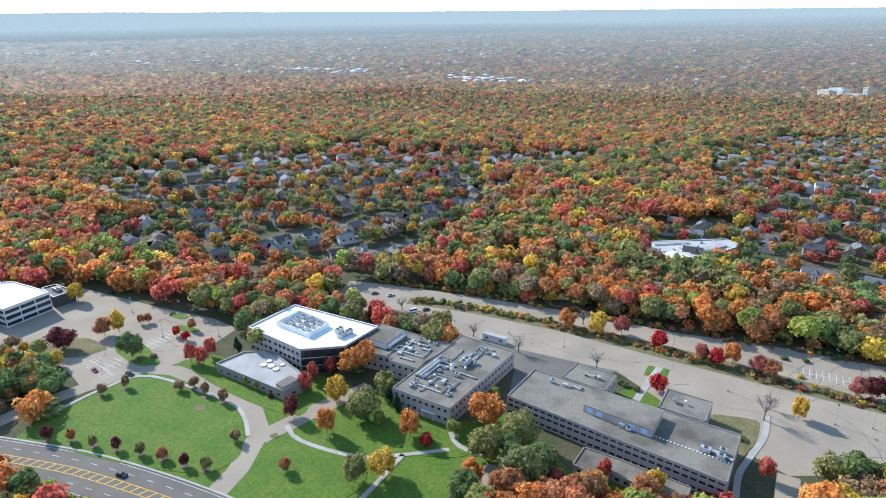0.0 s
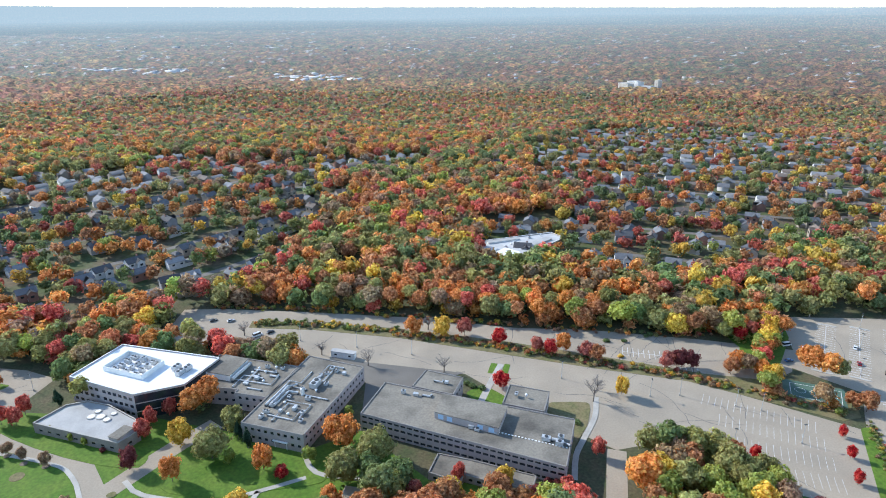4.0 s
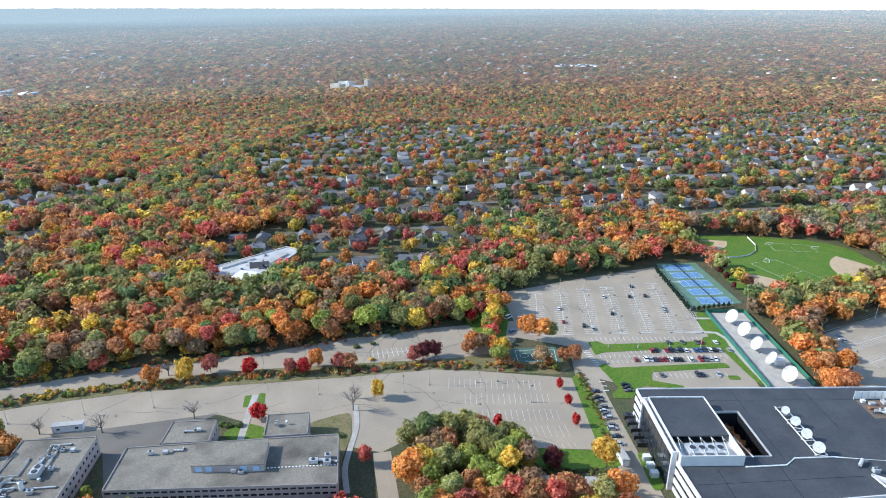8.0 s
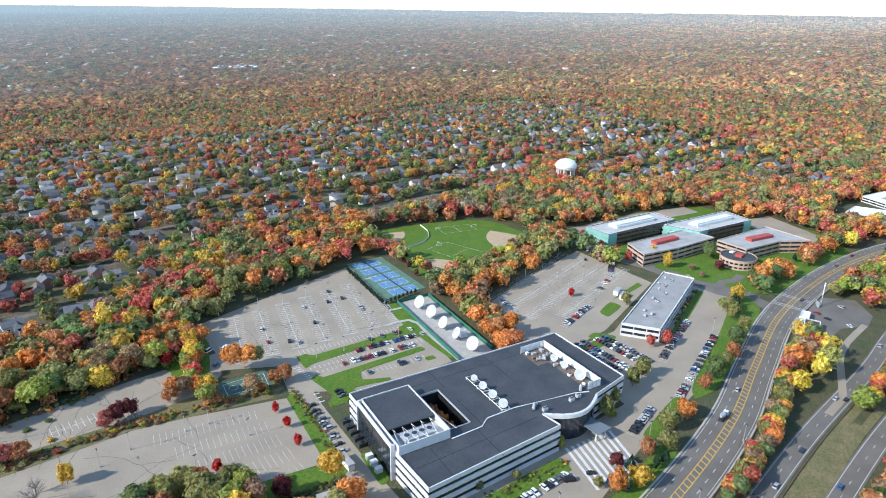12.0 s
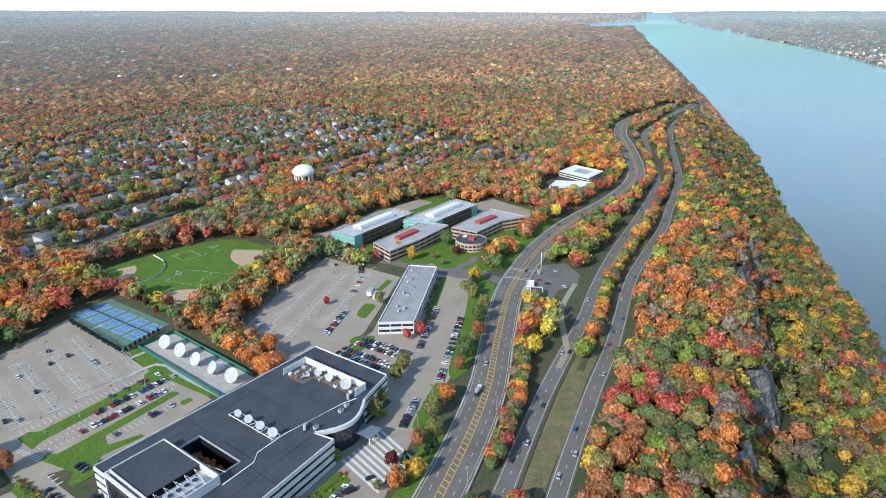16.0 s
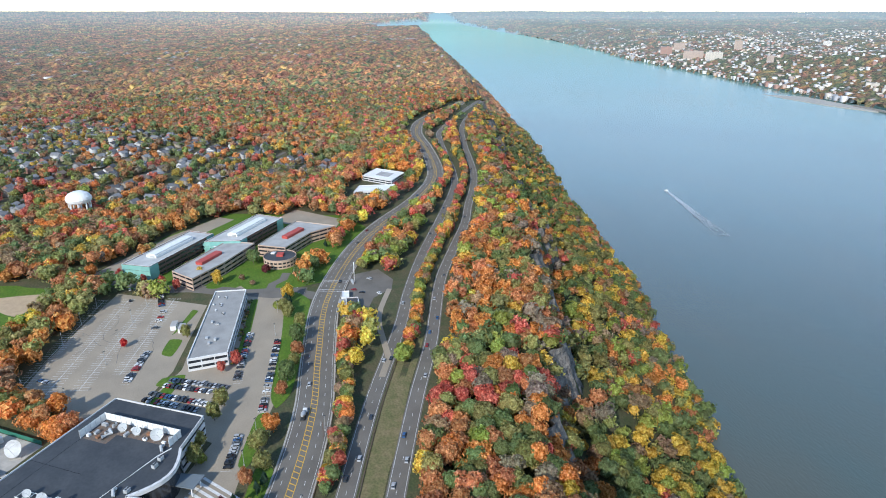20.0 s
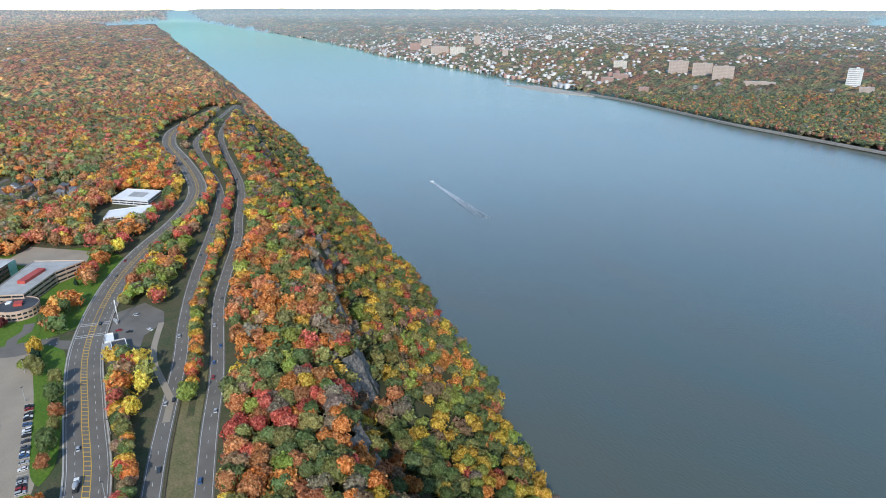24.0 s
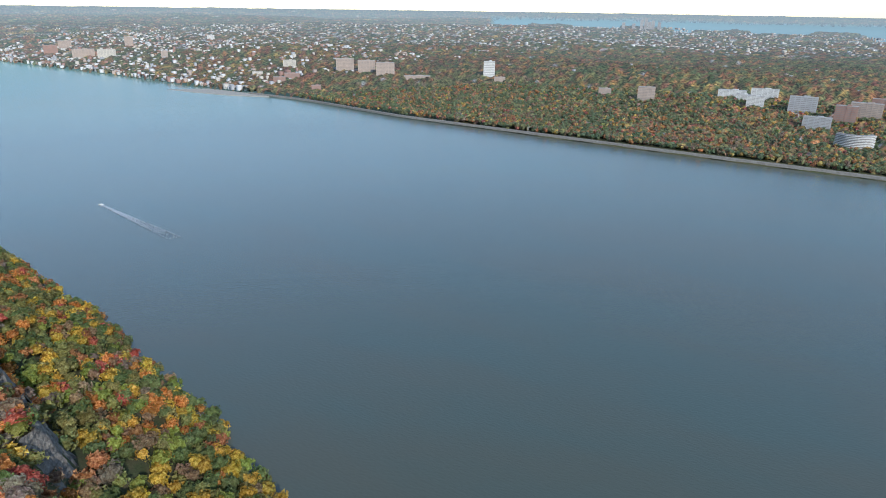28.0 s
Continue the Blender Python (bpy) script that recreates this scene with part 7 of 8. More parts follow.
for i, (x, y, off) in enumerate(((336, -47, 4), (480, -92, -4), (560, -130, 3.5), (640, -190, -4), (700, -232, 4), (760, -268, -4), (820, -298, 4), (-120, 190, 4), (-60, 160, -4), (905, -325, 3.5), (960, -338, -4), (590, -152, 7))):
    k = int(np.argmin(np.hypot(road_line[:, 0] - x, road_line[:, 1] - y)))
    way = road_line[min(k + 1, len(road_line) - 1)] - road_line[k - 1]
    park(*on_line(road_line, road_s, road_s[k], off), math.degrees(math.atan2(way[1], way[0])), z=0.12)
# the cement lorry
lorry = tagged(new("mixer_truck"), "white cement mixer truck on the road", "truck")
part("cab", cuboid(bmesh.new(), (3.4, 0, 0.6), (2.0, 2.4, 2.3), taper=0.92), WHITE, lorry)
part("chassis", cuboid(bmesh.new(), (0, 0, 0.6), (8.6, 2.2, 0.5)), DARKMETAL, lorry)
part("drum", tube(bmesh.new(), [(-3.8, 0, 3.0), (-2.6, 0, 2.7), (-0.4, 0, 2.4), (1.6, 0, 2.2), (2.3, 0, 2.1)], [0.5, 1.1, 1.4, 1.1, 0.6], 14), METAL, lorry)
for x in (-3, -1.8, 3.2):
    for y in (-1.05, 1.05):
        part("wheel", tube(bmesh.new(), [(x, y - 0.18, 0.5), (x, y + 0.18, 0.5)], 0.5, 10), TYRE, lorry)
lorry.matrix_basis = pose(306, -37.5, 0.1, 0, 0, -22)

# ---- the river: motor boat and its wake ----
boat = tagged(new("motor_boat"), "small white motor boat on the river", "boat")
bm = bmesh.new()
hull = [(-4.5, -1.4), (2.0, -1.5), (4.8, 0), (2.0, 1.5), (-4.5, 1.4)]
prism(bm, hull, -0.3, 1.2)
part("hull", bm, WHITE, boat)
part("cabin", cuboid(bmesh.new(), (-0.4, 0, 1.15), (3.4, 2.0, 1.3), taper=0.8), WHITE, boat)
part("windscreen", cuboid(bmesh.new(), (1.1, 0, 1.4), (0.5, 1.8, 0.8), taper=0.8), GLASS, boat)
BOAT = (935, -806)
boat.matrix_basis = pose(*BOAT, WATER_Z, 0, 0, 20)
FOAM = mat("white_foam", (0.56, 0.60, 0.62), (0.33, 0.38, 0.41), 6, (0.3, 0.7), 0.2, 1.5, rough=0.7)
wake = bmesh.new()
wr = random.Random(2)
E0, EN0 = Vector((-0.935, 0.345)), Vector((0.345, 0.935))
for k in range(4200):
    s = 3 + 250 * (k / 4200) ** 1.4
    wide = 1.2 + s * 0.03
    side = wr.choice((-1, 1, wr.uniform(-1, 1), wr.uniform(-1, 1), wr.uniform(-1, 1), wr.gauss(0, 0.4)))
    if wr.random() < 1.1 - s / 260:
        c = Vector(BOAT) + E0 * s + EN0 * (side * wide + wr.uniform(-0.5, 0.5))
        L, W_ = wr.uniform(1.2, 3.0), wr.uniform(0.25, 0.6)
        v = [c + E0 * a + EN0 * b for a, b in ((-L, 0), (0, -W_), (L, 0), (0, W_))]
        wake.faces.new([wake.verts.new((p.x, p.y, WATER_Z + 0.2 + 0.00014 * k)) for p in v])
tagged(part("boat_wake", wake, FOAM), "long white foaming boat wake", "wake", kind="stuff")
# railway along the far bank
vr = np.arange(-1200, 2300, 40.0)
rail_pts = np.array([xy(np.interp(v, *BANK_FAR) - 9, v) for v in vr])
strip("railway", rail_pts[::3], 11, WATER_Z + 7.6, mat("pale_ballast", (0.30, 0.28, 0.25), (0.22, 0.2, 0.18), 6, grain=0.1), "pale ballast railway along the far bank", "railway", thick=6, step=60)

# ---- woods ----
PALETTE = dict(
    orange=(0.48, 0.20, 0.055), rust=(0.36, 0.16, 0.07), red=(0.42, 0.105, 0.075), yellow=(0.49, 0.33, 0.055),
    green=(0.125, 0.165, 0.06), olive=(0.225, 0.215, 0.075), brown=(0.26, 0.17, 0.10), lime=(0.24, 0.27, 0.06), bare=(0.235, 0.19, 0.14))
HUES = np.array(list(PALETTE.values()))
rng = np.random.default_rng(7)
BALLS = {}
for cuts_ in (1, 2, 3):
    bm = bmesh.new()
    bmesh.ops.create_icosphere(bm, subdivisions=cuts_, radius=1.0)
    BALLS[cuts_] = np.array([v.co[:] for v in bm.verts]), np.array([[v.index for v in f.verts] for f in bm.faces])
    bm.free()


def lump(cuts, seed, leaves=0, lobes=9, wild=0.06, spray=0.12):
    """A crown of about unit radius: a dark inner mass drawn over boughs of different size, and sprays of leaves laid all over it."""
    r = np.random.default_rng(seed)
    ball, side = BALLS[cuts]
    turn = r.uniform(0, 6.28)
    boughs = []
    for k in range(lobes):
        up = (k + 0.5) / lobes
        a = turn + k * 2.4 + r.uniform(-0.6, 0.6)
        out = 0.62 * math.sqrt(max(1.0 - (1.5 * up - 0.6) ** 2, 0.0)) * r.uniform(0.65, 1.2)
        c = np.array((out * math.cos(a), out * math.sin(a), -0.42 + 0.92 * up + r.uniform(-0.12, 0.12)))
        boughs.append((c, r.uniform(0.26, 0.46)))

    def skin(way):
        reach = np.full(len(way), 0.42)
        for c, size in boughs:
            along_ = way @ c
            deep = along_**2 - c @ c + size * size
            reach = np.maximum(reach, np.where((deep > 0) & (along_ > 0), along_ + np.sqrt(np.maximum(deep, 0)), 0))
        return reach

    co = ball * (0.86 * skin(ball) * (1 + r.uniform(-wild, wild, len(ball))))[:, None]
    fa = side
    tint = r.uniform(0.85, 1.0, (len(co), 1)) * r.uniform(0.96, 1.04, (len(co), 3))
    way = r.normal(size=(leaves, 3)) + (0, 0, 0.35)
    way /= np.linalg.norm(way, axis=1)[:, None]
    at = way * (skin(way) * r.uniform(0.9, 1.04, leaves))[:, None]
    # each spray lies across the way out from the stem, tipped at random
    flat = way + r.normal(size=(leaves, 3)) * 0.42
    flat /= np.linalg.norm(flat, axis=1)[:, None]
    e = np.cross(flat, r.normal(size=(leaves, 3)))
    e /= np.linalg.norm(e, axis=1)[:, None]
    f = np.cross(flat, e)
    size = spray * r.uniform(0.7, 1.4, (leaves, 1))
    tips = np.stack([at + e * size, at + (-0.5 * e + 0.87 * f) * size, at + (-0.5 * e - 0.87 * f) * size], 1).reshape(-1, 3)
    fa = np.concatenate([fa, len(co) + np.arange(3 * leaves).reshape(-1, 3)])
    co = np.concatenate([co, tips])
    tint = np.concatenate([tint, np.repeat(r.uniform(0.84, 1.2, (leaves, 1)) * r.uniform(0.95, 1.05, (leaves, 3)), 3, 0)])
    return co, fa, tint


CROWNS = {0: [lump(2, s, 430, 13 + s % 4, 0.07, 0.12) for s in range(1, 11)], 1: [lump(1, s, 105, 9, 0.12, 0.21) for s in range(11, 23)], 2: [lump(1, s, 18, 6, 0.2, 0.36) for s in range(21, 31)]}
for rows_ in CROWNS.values():
    for k, (co, fa, tint) in enumerate(rows_):
        co = co - np.r_[co[:, :2].mean(0), 0]
        rows_[k] = (co / np.percentile(np.hypot(co[:, 0], co[:, 1]), 96), fa, tint)


def choose_hue(x, y, mixing):
    """A base colour per tree, from weights that drift over the land."""
    n = len(x)
    mixing = np.r_[np.asarray(mixing, float), np.zeros(len(HUES) - len(mixing))]
    drift = np.stack([ripple(x, y, 75 + 11 * k, k * 1.7) + 0.7 * ripple(x, y, 26 + 3 * k, k * 2.9) for k in range(len(HUES))], 1)
    w = mixing * np.exp(0.95 * drift)
    w = w.cumsum(1) / w.sum(1)[:, None]
    k = (rng.random(n)[:, None] > w).sum(1)
    c = 1.8 * HUES[np.minimum(k, len(HUES) - 1)] * rng.uniform(0.72, 1.18, (n, 1)) * rng.uniform(0.93, 1.07, (n, 3))
    return 0.95 * c + 0.05 * np.array((0.33, 0.26, 0.13))


def plant(name, x, y, r, h, hue, lod, material, label):
    """Many trees of one wood in one mesh."""
    verts, faces, cols, at = [], [], [], 0
    z = height(x, y)
    pick = rng.integers(0, len(CROWNS[lod]), len(x))
    for k, (co, fa, tint) in enumerate(CROWNS[lod]):
        s = np.where(pick == k)[0]
        if not len(s):
            continue
        a = rng.random(len(s)) * 2 * np.pi
        c, sn = np.cos(a)[:, None], np.sin(a)[:, None]
        px = (co[None, :, 0] * c - co[None, :, 1] * sn) * r[s, None]
        py = (co[None, :, 0] * sn + co[None, :, 1] * c) * r[s, None]
        top = co[:, 2].max()
        pz = z[s, None] + h[s, None] + (co[None, :, 2] - top) * np.minimum(r[s, None] * 0.95, h[s, None] * 0.55)
        v = np.stack(drawn(px + x[s, None], py + y[s, None], pz), -1).reshape(-1, 3)
        verts.append(v)
        faces.append((fa[None] + (np.arange(len(s)) * len(co))[:, None, None]).reshape(-1, 3) + at)
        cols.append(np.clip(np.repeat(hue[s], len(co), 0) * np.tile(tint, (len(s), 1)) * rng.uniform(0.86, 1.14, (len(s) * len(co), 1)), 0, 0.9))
        at += len(v)
    ob = mesh_of(name, np.concatenate(verts), np.concatenate(faces), material, colours=np.concatenate(cols))
    return tagged(ob, label, "trees", kind="stuff")


# free ground, drawn on a two-metre grid
GX0, GY0, GSTEP, GNX, GNY = -500, -700, 2.0, 1050, 900
free = np.ones((GNX, GNY), bool)


def block_out(outline):
    o = np.array(outline, float)
    i0, j0 = np.maximum(((o.min(0) - (GX0, GY0)) / GSTEP).astype(int), 0)
    i1, j1 = ((o.max(0) - (GX0, GY0)) / GSTEP).astype(int) + 2
    i1, j1 = min(i1, GNX), min(j1, GNY)
    if i1 <= i0 or j1 <= j0:
        return
    px, py = np.meshgrid(GX0 + GSTEP * np.arange(i0, i1), GY0 + GSTEP * np.arange(j0, j1), indexing="ij")
    inside = np.zeros(px.shape, bool)
    for (ax, ay), (bx, by) in zip(o, np.roll(o, -1, 0)):
        if ay == by:
            continue
        inside ^= ((ay > py) != (by > py)) & (px < (bx - ax) * (py - ay) / (by - ay) + ax)
    free[i0:i1, j0:j1] &= ~inside


CLEAR.append([HQ(-14, -76), HQ(76, -76), HQ(77, -109), HQ(104.5, -109), HQ(101.5, -20), HQ(92, 4), HQ(-12, 4)])  # yards behind the main office
CLEAR.append([(22, 224), (48, 214), (76, 196), (110, 188), (124, 206), (140, 232), (118, 180), (100, 166), (60, 176), (20, 196)])  # courts before the long office
CLEAR.append([(-32, 262), (18, 290), (58, 254), (42, 214), (0, 200), (-34, 232)])  # between the offices
CLEAR.append([(690, -140), (760, -168), (828, -216), (790, -256), (742, -236), (700, -205)])  # round the white-roofed halls
for outline in CLEAR:
    block_out(outline)


def is_free(x, y, margin=0.0):
    ok = np.ones(len(x), bool)
    for dx, dy in ((0, 0), (margin, 0), (-margin, 0), (0, margin), (0, -margin)):
        i, j = ((x + dx - GX0) / GSTEP).astype(int), ((y + dy - GY0) / GSTEP).astype(int)
        inside = (i >= 0) & (j >= 0) & (i < GNX) & (j < GNY)
        ok[inside] &= free[i[inside], j[inside]]
    return ok


def scatter(gap, near, far_):
    """Jittered places between two distances from the drone, on the near side of the river."""
    n = int(far_ / gap)
    gx_, gy_ = np.meshgrid(np.arange(-n, n + 1) * gap, np.arange(-n, n + 1) * gap)
    x = (gx_ + rng.uniform(-0.42, 0.42, gx_.shape) * gap).ravel()
    y = (gy_ + rng.uniform(-0.42, 0.42, gy_.shape) * gap).ravel()
    d, az = np.hypot(x, y), np.degrees(np.arctan2(x, y))
    u, v = uv(x, y)
    ok = (d >= near) & (d < far_) & (az > -50) & (az < 196) & (u > np.interp(v, *BANK_NEAR) + 4 + 4 * np.sin(v / 41) + 3 * np.sin(v / 15))
    return x[ok], y[ok]


MIX_WOOD = (0.26, 0.22, 0.10, 0.09, 0.14, 0.30, 0.10, 0.06, 0.01)
MIX_EDGE = (0.28, 0.20, 0.10, 0.14, 0.17, 0.16, 0.06, 0.07, 0.02)
MIX_BANK = (0.12, 0.06, 0.03, 0.22, 0.34, 0.22, 0.05, 0.14, 0.02)
MIX_RIM = (0.20, 0.15, 0.06, 0.10, 0.20, 0.16, 0.14, 0.06, 0.10)
MIX_YARD = (0.20, 0.18, 0.15, 0.08, 0.26, 0.24, 0.08, 0.05, 0.02)


def in_suburb(x, y):
    out = np.zeros(len(x), bool)
    for poly in SUBURBS:
        o = np.array(poly, float)
        hit = np.zeros(len(x), bool)
        for (ax, ay), (bx, by) in zip(o, np.roll(o, -1, 0)):
            if ay != by:
                hit ^= ((ay > y) != (by > y)) & (x < (bx - ax) * (y - ay) / (by - ay) + ax)
        out |= hit
    return out


YARD = mat("yards_and_leaf_fall", (0.06, 0.085, 0.025), (0.12, 0.092, 0.055), 26, (0.38, 0.6), grain=0.3, grain_size=3.0, rough=0.95)
gx, gy = np.meshgrid(np.arange(-330, 1540, 14.0), np.arange(-190, 1090, 14.0), indexing="ij")
bend = 45 * np.sin(gx / 57 + gy / 90) + 25 * np.sin(gy / 31)
yard = in_suburb((gx + bend).ravel(), (gy + bend * 0.6).ravel()) & (uv(gx.ravel(), gy.ravel())[0] < 1480)
faces = grid_faces(*gx.shape)[:, ::-1]
faces = faces[yard[faces].all(1)]
used, back = np.unique(faces, return_inverse=True)
sheet = np.stack([gx.ravel(), gy.ravel(), height(gx, gy).ravel() + 0.2], 1)[used]
tagged(mesh_of("yards", sheet, back.reshape(faces.shape), YARD), "green lawns and leaf-strewn yards between houses", "yards", kind="structure")

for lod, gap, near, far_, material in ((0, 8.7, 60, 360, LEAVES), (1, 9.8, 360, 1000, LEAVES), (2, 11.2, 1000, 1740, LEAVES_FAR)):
    x, y = scatter(gap, near, far_)
    bend = 45 * np.sin(x / 57 + y / 90) + 25 * np.sin(y / 31)
    sub = in_suburb(x + bend, y + bend * 0.6)
    ok = is_free(x, y, 2.4) & (~sub | (rng.random(len(x)) < 0.68))
    u, v = uv(x, y)
    edge = u - np.interp(v, *BANK_NEAR) - 9 * np.sin(v / 37) - 6 * np.sin(v / 13)
    ok &= (edge < 116) | (edge > 140) | (rng.random(len(x)) < 0.8)
    x, y, sub, edge = x[ok], y[ok], sub[ok], edge[ok]
    n = len(x)
    u, v = uv(x, y)
    on_bank = edge < 122
    rim = (edge >= 112) & (edge < 182)
    r = rng.uniform(5.4, 8.8, n) * np.where(sub, 0.8, 1) * (0.88, 1, 1.14)[lod] * np.where(on_bank, 0.92, 1)
    h = rng.uniform(12.5, 18.5, n) * np.where(sub, 0.74, 1) * np.where(np.abs(u - np.interp(v, *BANK_NEAR) - 128) < 16, 0.6, 1)
    near_edge = u < np.interp(v, *BANK_NEAR) + 330
    # haze mixed into the leaf colours of woods and suburbs, from 320 m on
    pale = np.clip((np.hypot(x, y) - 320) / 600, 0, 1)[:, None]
    # bank leaves darkened in colour to stand for the cliff's shade
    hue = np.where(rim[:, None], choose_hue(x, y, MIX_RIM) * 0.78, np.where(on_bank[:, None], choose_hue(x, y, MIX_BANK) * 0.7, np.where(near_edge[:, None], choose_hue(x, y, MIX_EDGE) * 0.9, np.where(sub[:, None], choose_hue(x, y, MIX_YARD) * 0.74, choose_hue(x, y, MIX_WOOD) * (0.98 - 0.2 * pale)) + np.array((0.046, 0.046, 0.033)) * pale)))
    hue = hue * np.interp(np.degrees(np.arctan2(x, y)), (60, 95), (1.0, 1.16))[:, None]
    if lod == 2:  # more haze in the leaf colour: paler and bluer with distance
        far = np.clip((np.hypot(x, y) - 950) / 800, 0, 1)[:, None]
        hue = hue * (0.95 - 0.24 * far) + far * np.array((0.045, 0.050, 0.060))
    if lod == 0:
        low = ~sub & ~on_bank
        bx, by = x[low] + rng.uniform(3.5, 5, low.sum()), y[low] + rng.uniform(-4, 4, low.sum())
        keep = is_free(bx, by, 1.5)
        bx, by = bx[keep], by[keep]
        plant("understorey", bx, by, rng.uniform(4.0, 6.0, len(bx)), rng.uniform(6, 10, len(bx)), choose_hue(bx, by, MIX_WOOD) * 0.95, 1, material, "lower trees filling the gaps of the woods")
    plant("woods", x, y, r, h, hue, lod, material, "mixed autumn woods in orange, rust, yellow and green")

# the woods along the far bank
vv = rng.uniform(-1500, 3400, 26000)
dd = 24 + 620 * rng.random(26000) ** 1.2
x, y = xy(np.interp(vv, *BANK_FAR) - dd, vv)
keep = (np.hypot(x, y) < 2550) & (np.degrees(np.arctan2(x, y)) % 360 < 200) & (rng.random(26000) < np.where(vv > 2200, 0.35, 0.9))
x, y = x[keep], y[keep]
n = len(x)
# leaf colours lifted towards blue-grey as haze over the river
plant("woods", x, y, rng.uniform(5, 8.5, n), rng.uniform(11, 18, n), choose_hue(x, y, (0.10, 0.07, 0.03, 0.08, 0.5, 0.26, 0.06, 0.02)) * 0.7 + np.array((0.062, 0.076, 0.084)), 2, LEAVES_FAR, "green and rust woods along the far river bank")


def copse(points, reach, n, mixing, label, size=(2.9, 4.8)):
    """A close group of trees round a line of places."""
    fl = flow(points, 3)
    k = rng.integers(0, len(fl), n)
    x, y = fl[k, 0] + rng.uniform(-reach, reach, n), fl[k, 1] + rng.uniform(-reach, reach, n)
    r = rng.uniform(*size, n)
    plant("copse", x, y, r, r * rng.uniform(2.0, 2.7, n), choose_hue(x, y, mixing), 0, LEAVES, label)


def beside(line, off, s0, s1):
    fl = flow(line, 4.0)
    sa = np.r_[0, np.linalg.norm(np.diff(fl, axis=0), axis=1).cumsum()]
    return [on_line(fl, sa, s_, off) for s_ in np.arange(s0, s1, 14.0)]


def at_x(line, x):
    fl = flow(line, 4.0)
    return float(np.linalg.norm(np.diff(fl, axis=0), axis=1)[: int(np.argmin(np.abs(fl[:, 0] - x)))].sum())


MIX_BELT = (0.2, 0.18, 0.16, 0.12, 0.2, 0.22, 0.08, 0.05)
for x0, x1, n in ((150, 235, 50), (250, 400, 90), (500, 720, 120), (720, 1000, 110)):
    copse(beside(NINE, -17.5, at_x(NINE, x0), at_x(NINE, x1)), 2.6, n, MIX_BELT, "belt of small autumn trees between two roads")
for x0, x1, n in ((110, 226, 60), (345, 480, 76), (480, 760, 140), (760, 1050, 120)):
    copse(beside(PARK_E, 13, at_x(PARK_E, x0), at_x(PARK_E, x1)), 2.4, n, MIX_BELT, "belt of autumn trees in the parkway median")
copse([(-215, 276), (-196, 262), (-182, 246)], 9, 46, (0.06, 0.03, 0.0, 0.16, 0.42, 0.34, 0.03, 0.1), "dark green and olive copse beside the drive", (3.0, 4.8))
copse([(236, 262), (262, 272), (268, 262), (252, 246), (238, 236), (224, 226)], 4, 40, (0.25, 0.15, 0.25, 0.3, 0.03, 0.1, 0.03, 0.05), "red, yellow and orange trees on a bank", (3.0, 5.0))
copse([(420, 158), (432, 146), (452, 132), (478, 124), (505, 110)], 3.5, 60, (0.2, 0.2, 0.4, 0.06, 0.08, 0.1, 0.05, 0.03), "red and rust hedgerow trees behind the ball field", (2.4, 3.8))

# ---- single trees and shrubs ----
TREE_LABEL = {"orange": "orange autumn tree with a rounded crown", "rust": "rust-brown autumn tree with a rounded crown", "red": "bright red autumn maple with a dense crown", "yellow": "yellow autumn tree with an open crown", "green": "green leafy tree with a broad crown", "olive": "olive green tree turning yellow", "brown": "brown half-bare autumn tree", "lime": "yellow-green young tree on grass", "maroon": "dark maroon autumn tree with a dense crown", "pink": "pale pinkish red autumn tree", "fir": "dark green upright conifer"}
PALETTE.update(maroon=(0.15, 0.04, 0.04), pink=(0.36, 0.12, 0.09), fir=(0.03, 0.06, 0.035), scarlet=(0.42, 0.035, 0.03))
tree_models = {}
tree_rng = random.Random(23)


def trunk_mesh(seed, fork=0.35):
    """A tapered trunk that splits into limbs, one unit high."""
    r = random.Random(seed)
    bm = bmesh.new()
    tube(bm, [(0, 0, -0.03), (r.uniform(-0.01, 0.01), r.uniform(-0.01, 0.01), fork), (r.uniform(-0.03, 0.03), r.uniform(-0.03, 0.03), 0.8)], [0.035, 0.025, 0.006], 7)
    for k in range(5):
        a = k * 1.26 + r.uniform(-0.3, 0.3)
        z = fork + r.uniform(-0.05, 0.2)
        tube(bm, [(0, 0, z), (0.12 * math.cos(a), 0.12 * math.sin(a), z + 0.12), (0.24 * math.cos(a), 0.24 * math.sin(a), z + 0.3)], [0.016, 0.01, 0.004], 5)
    return bm


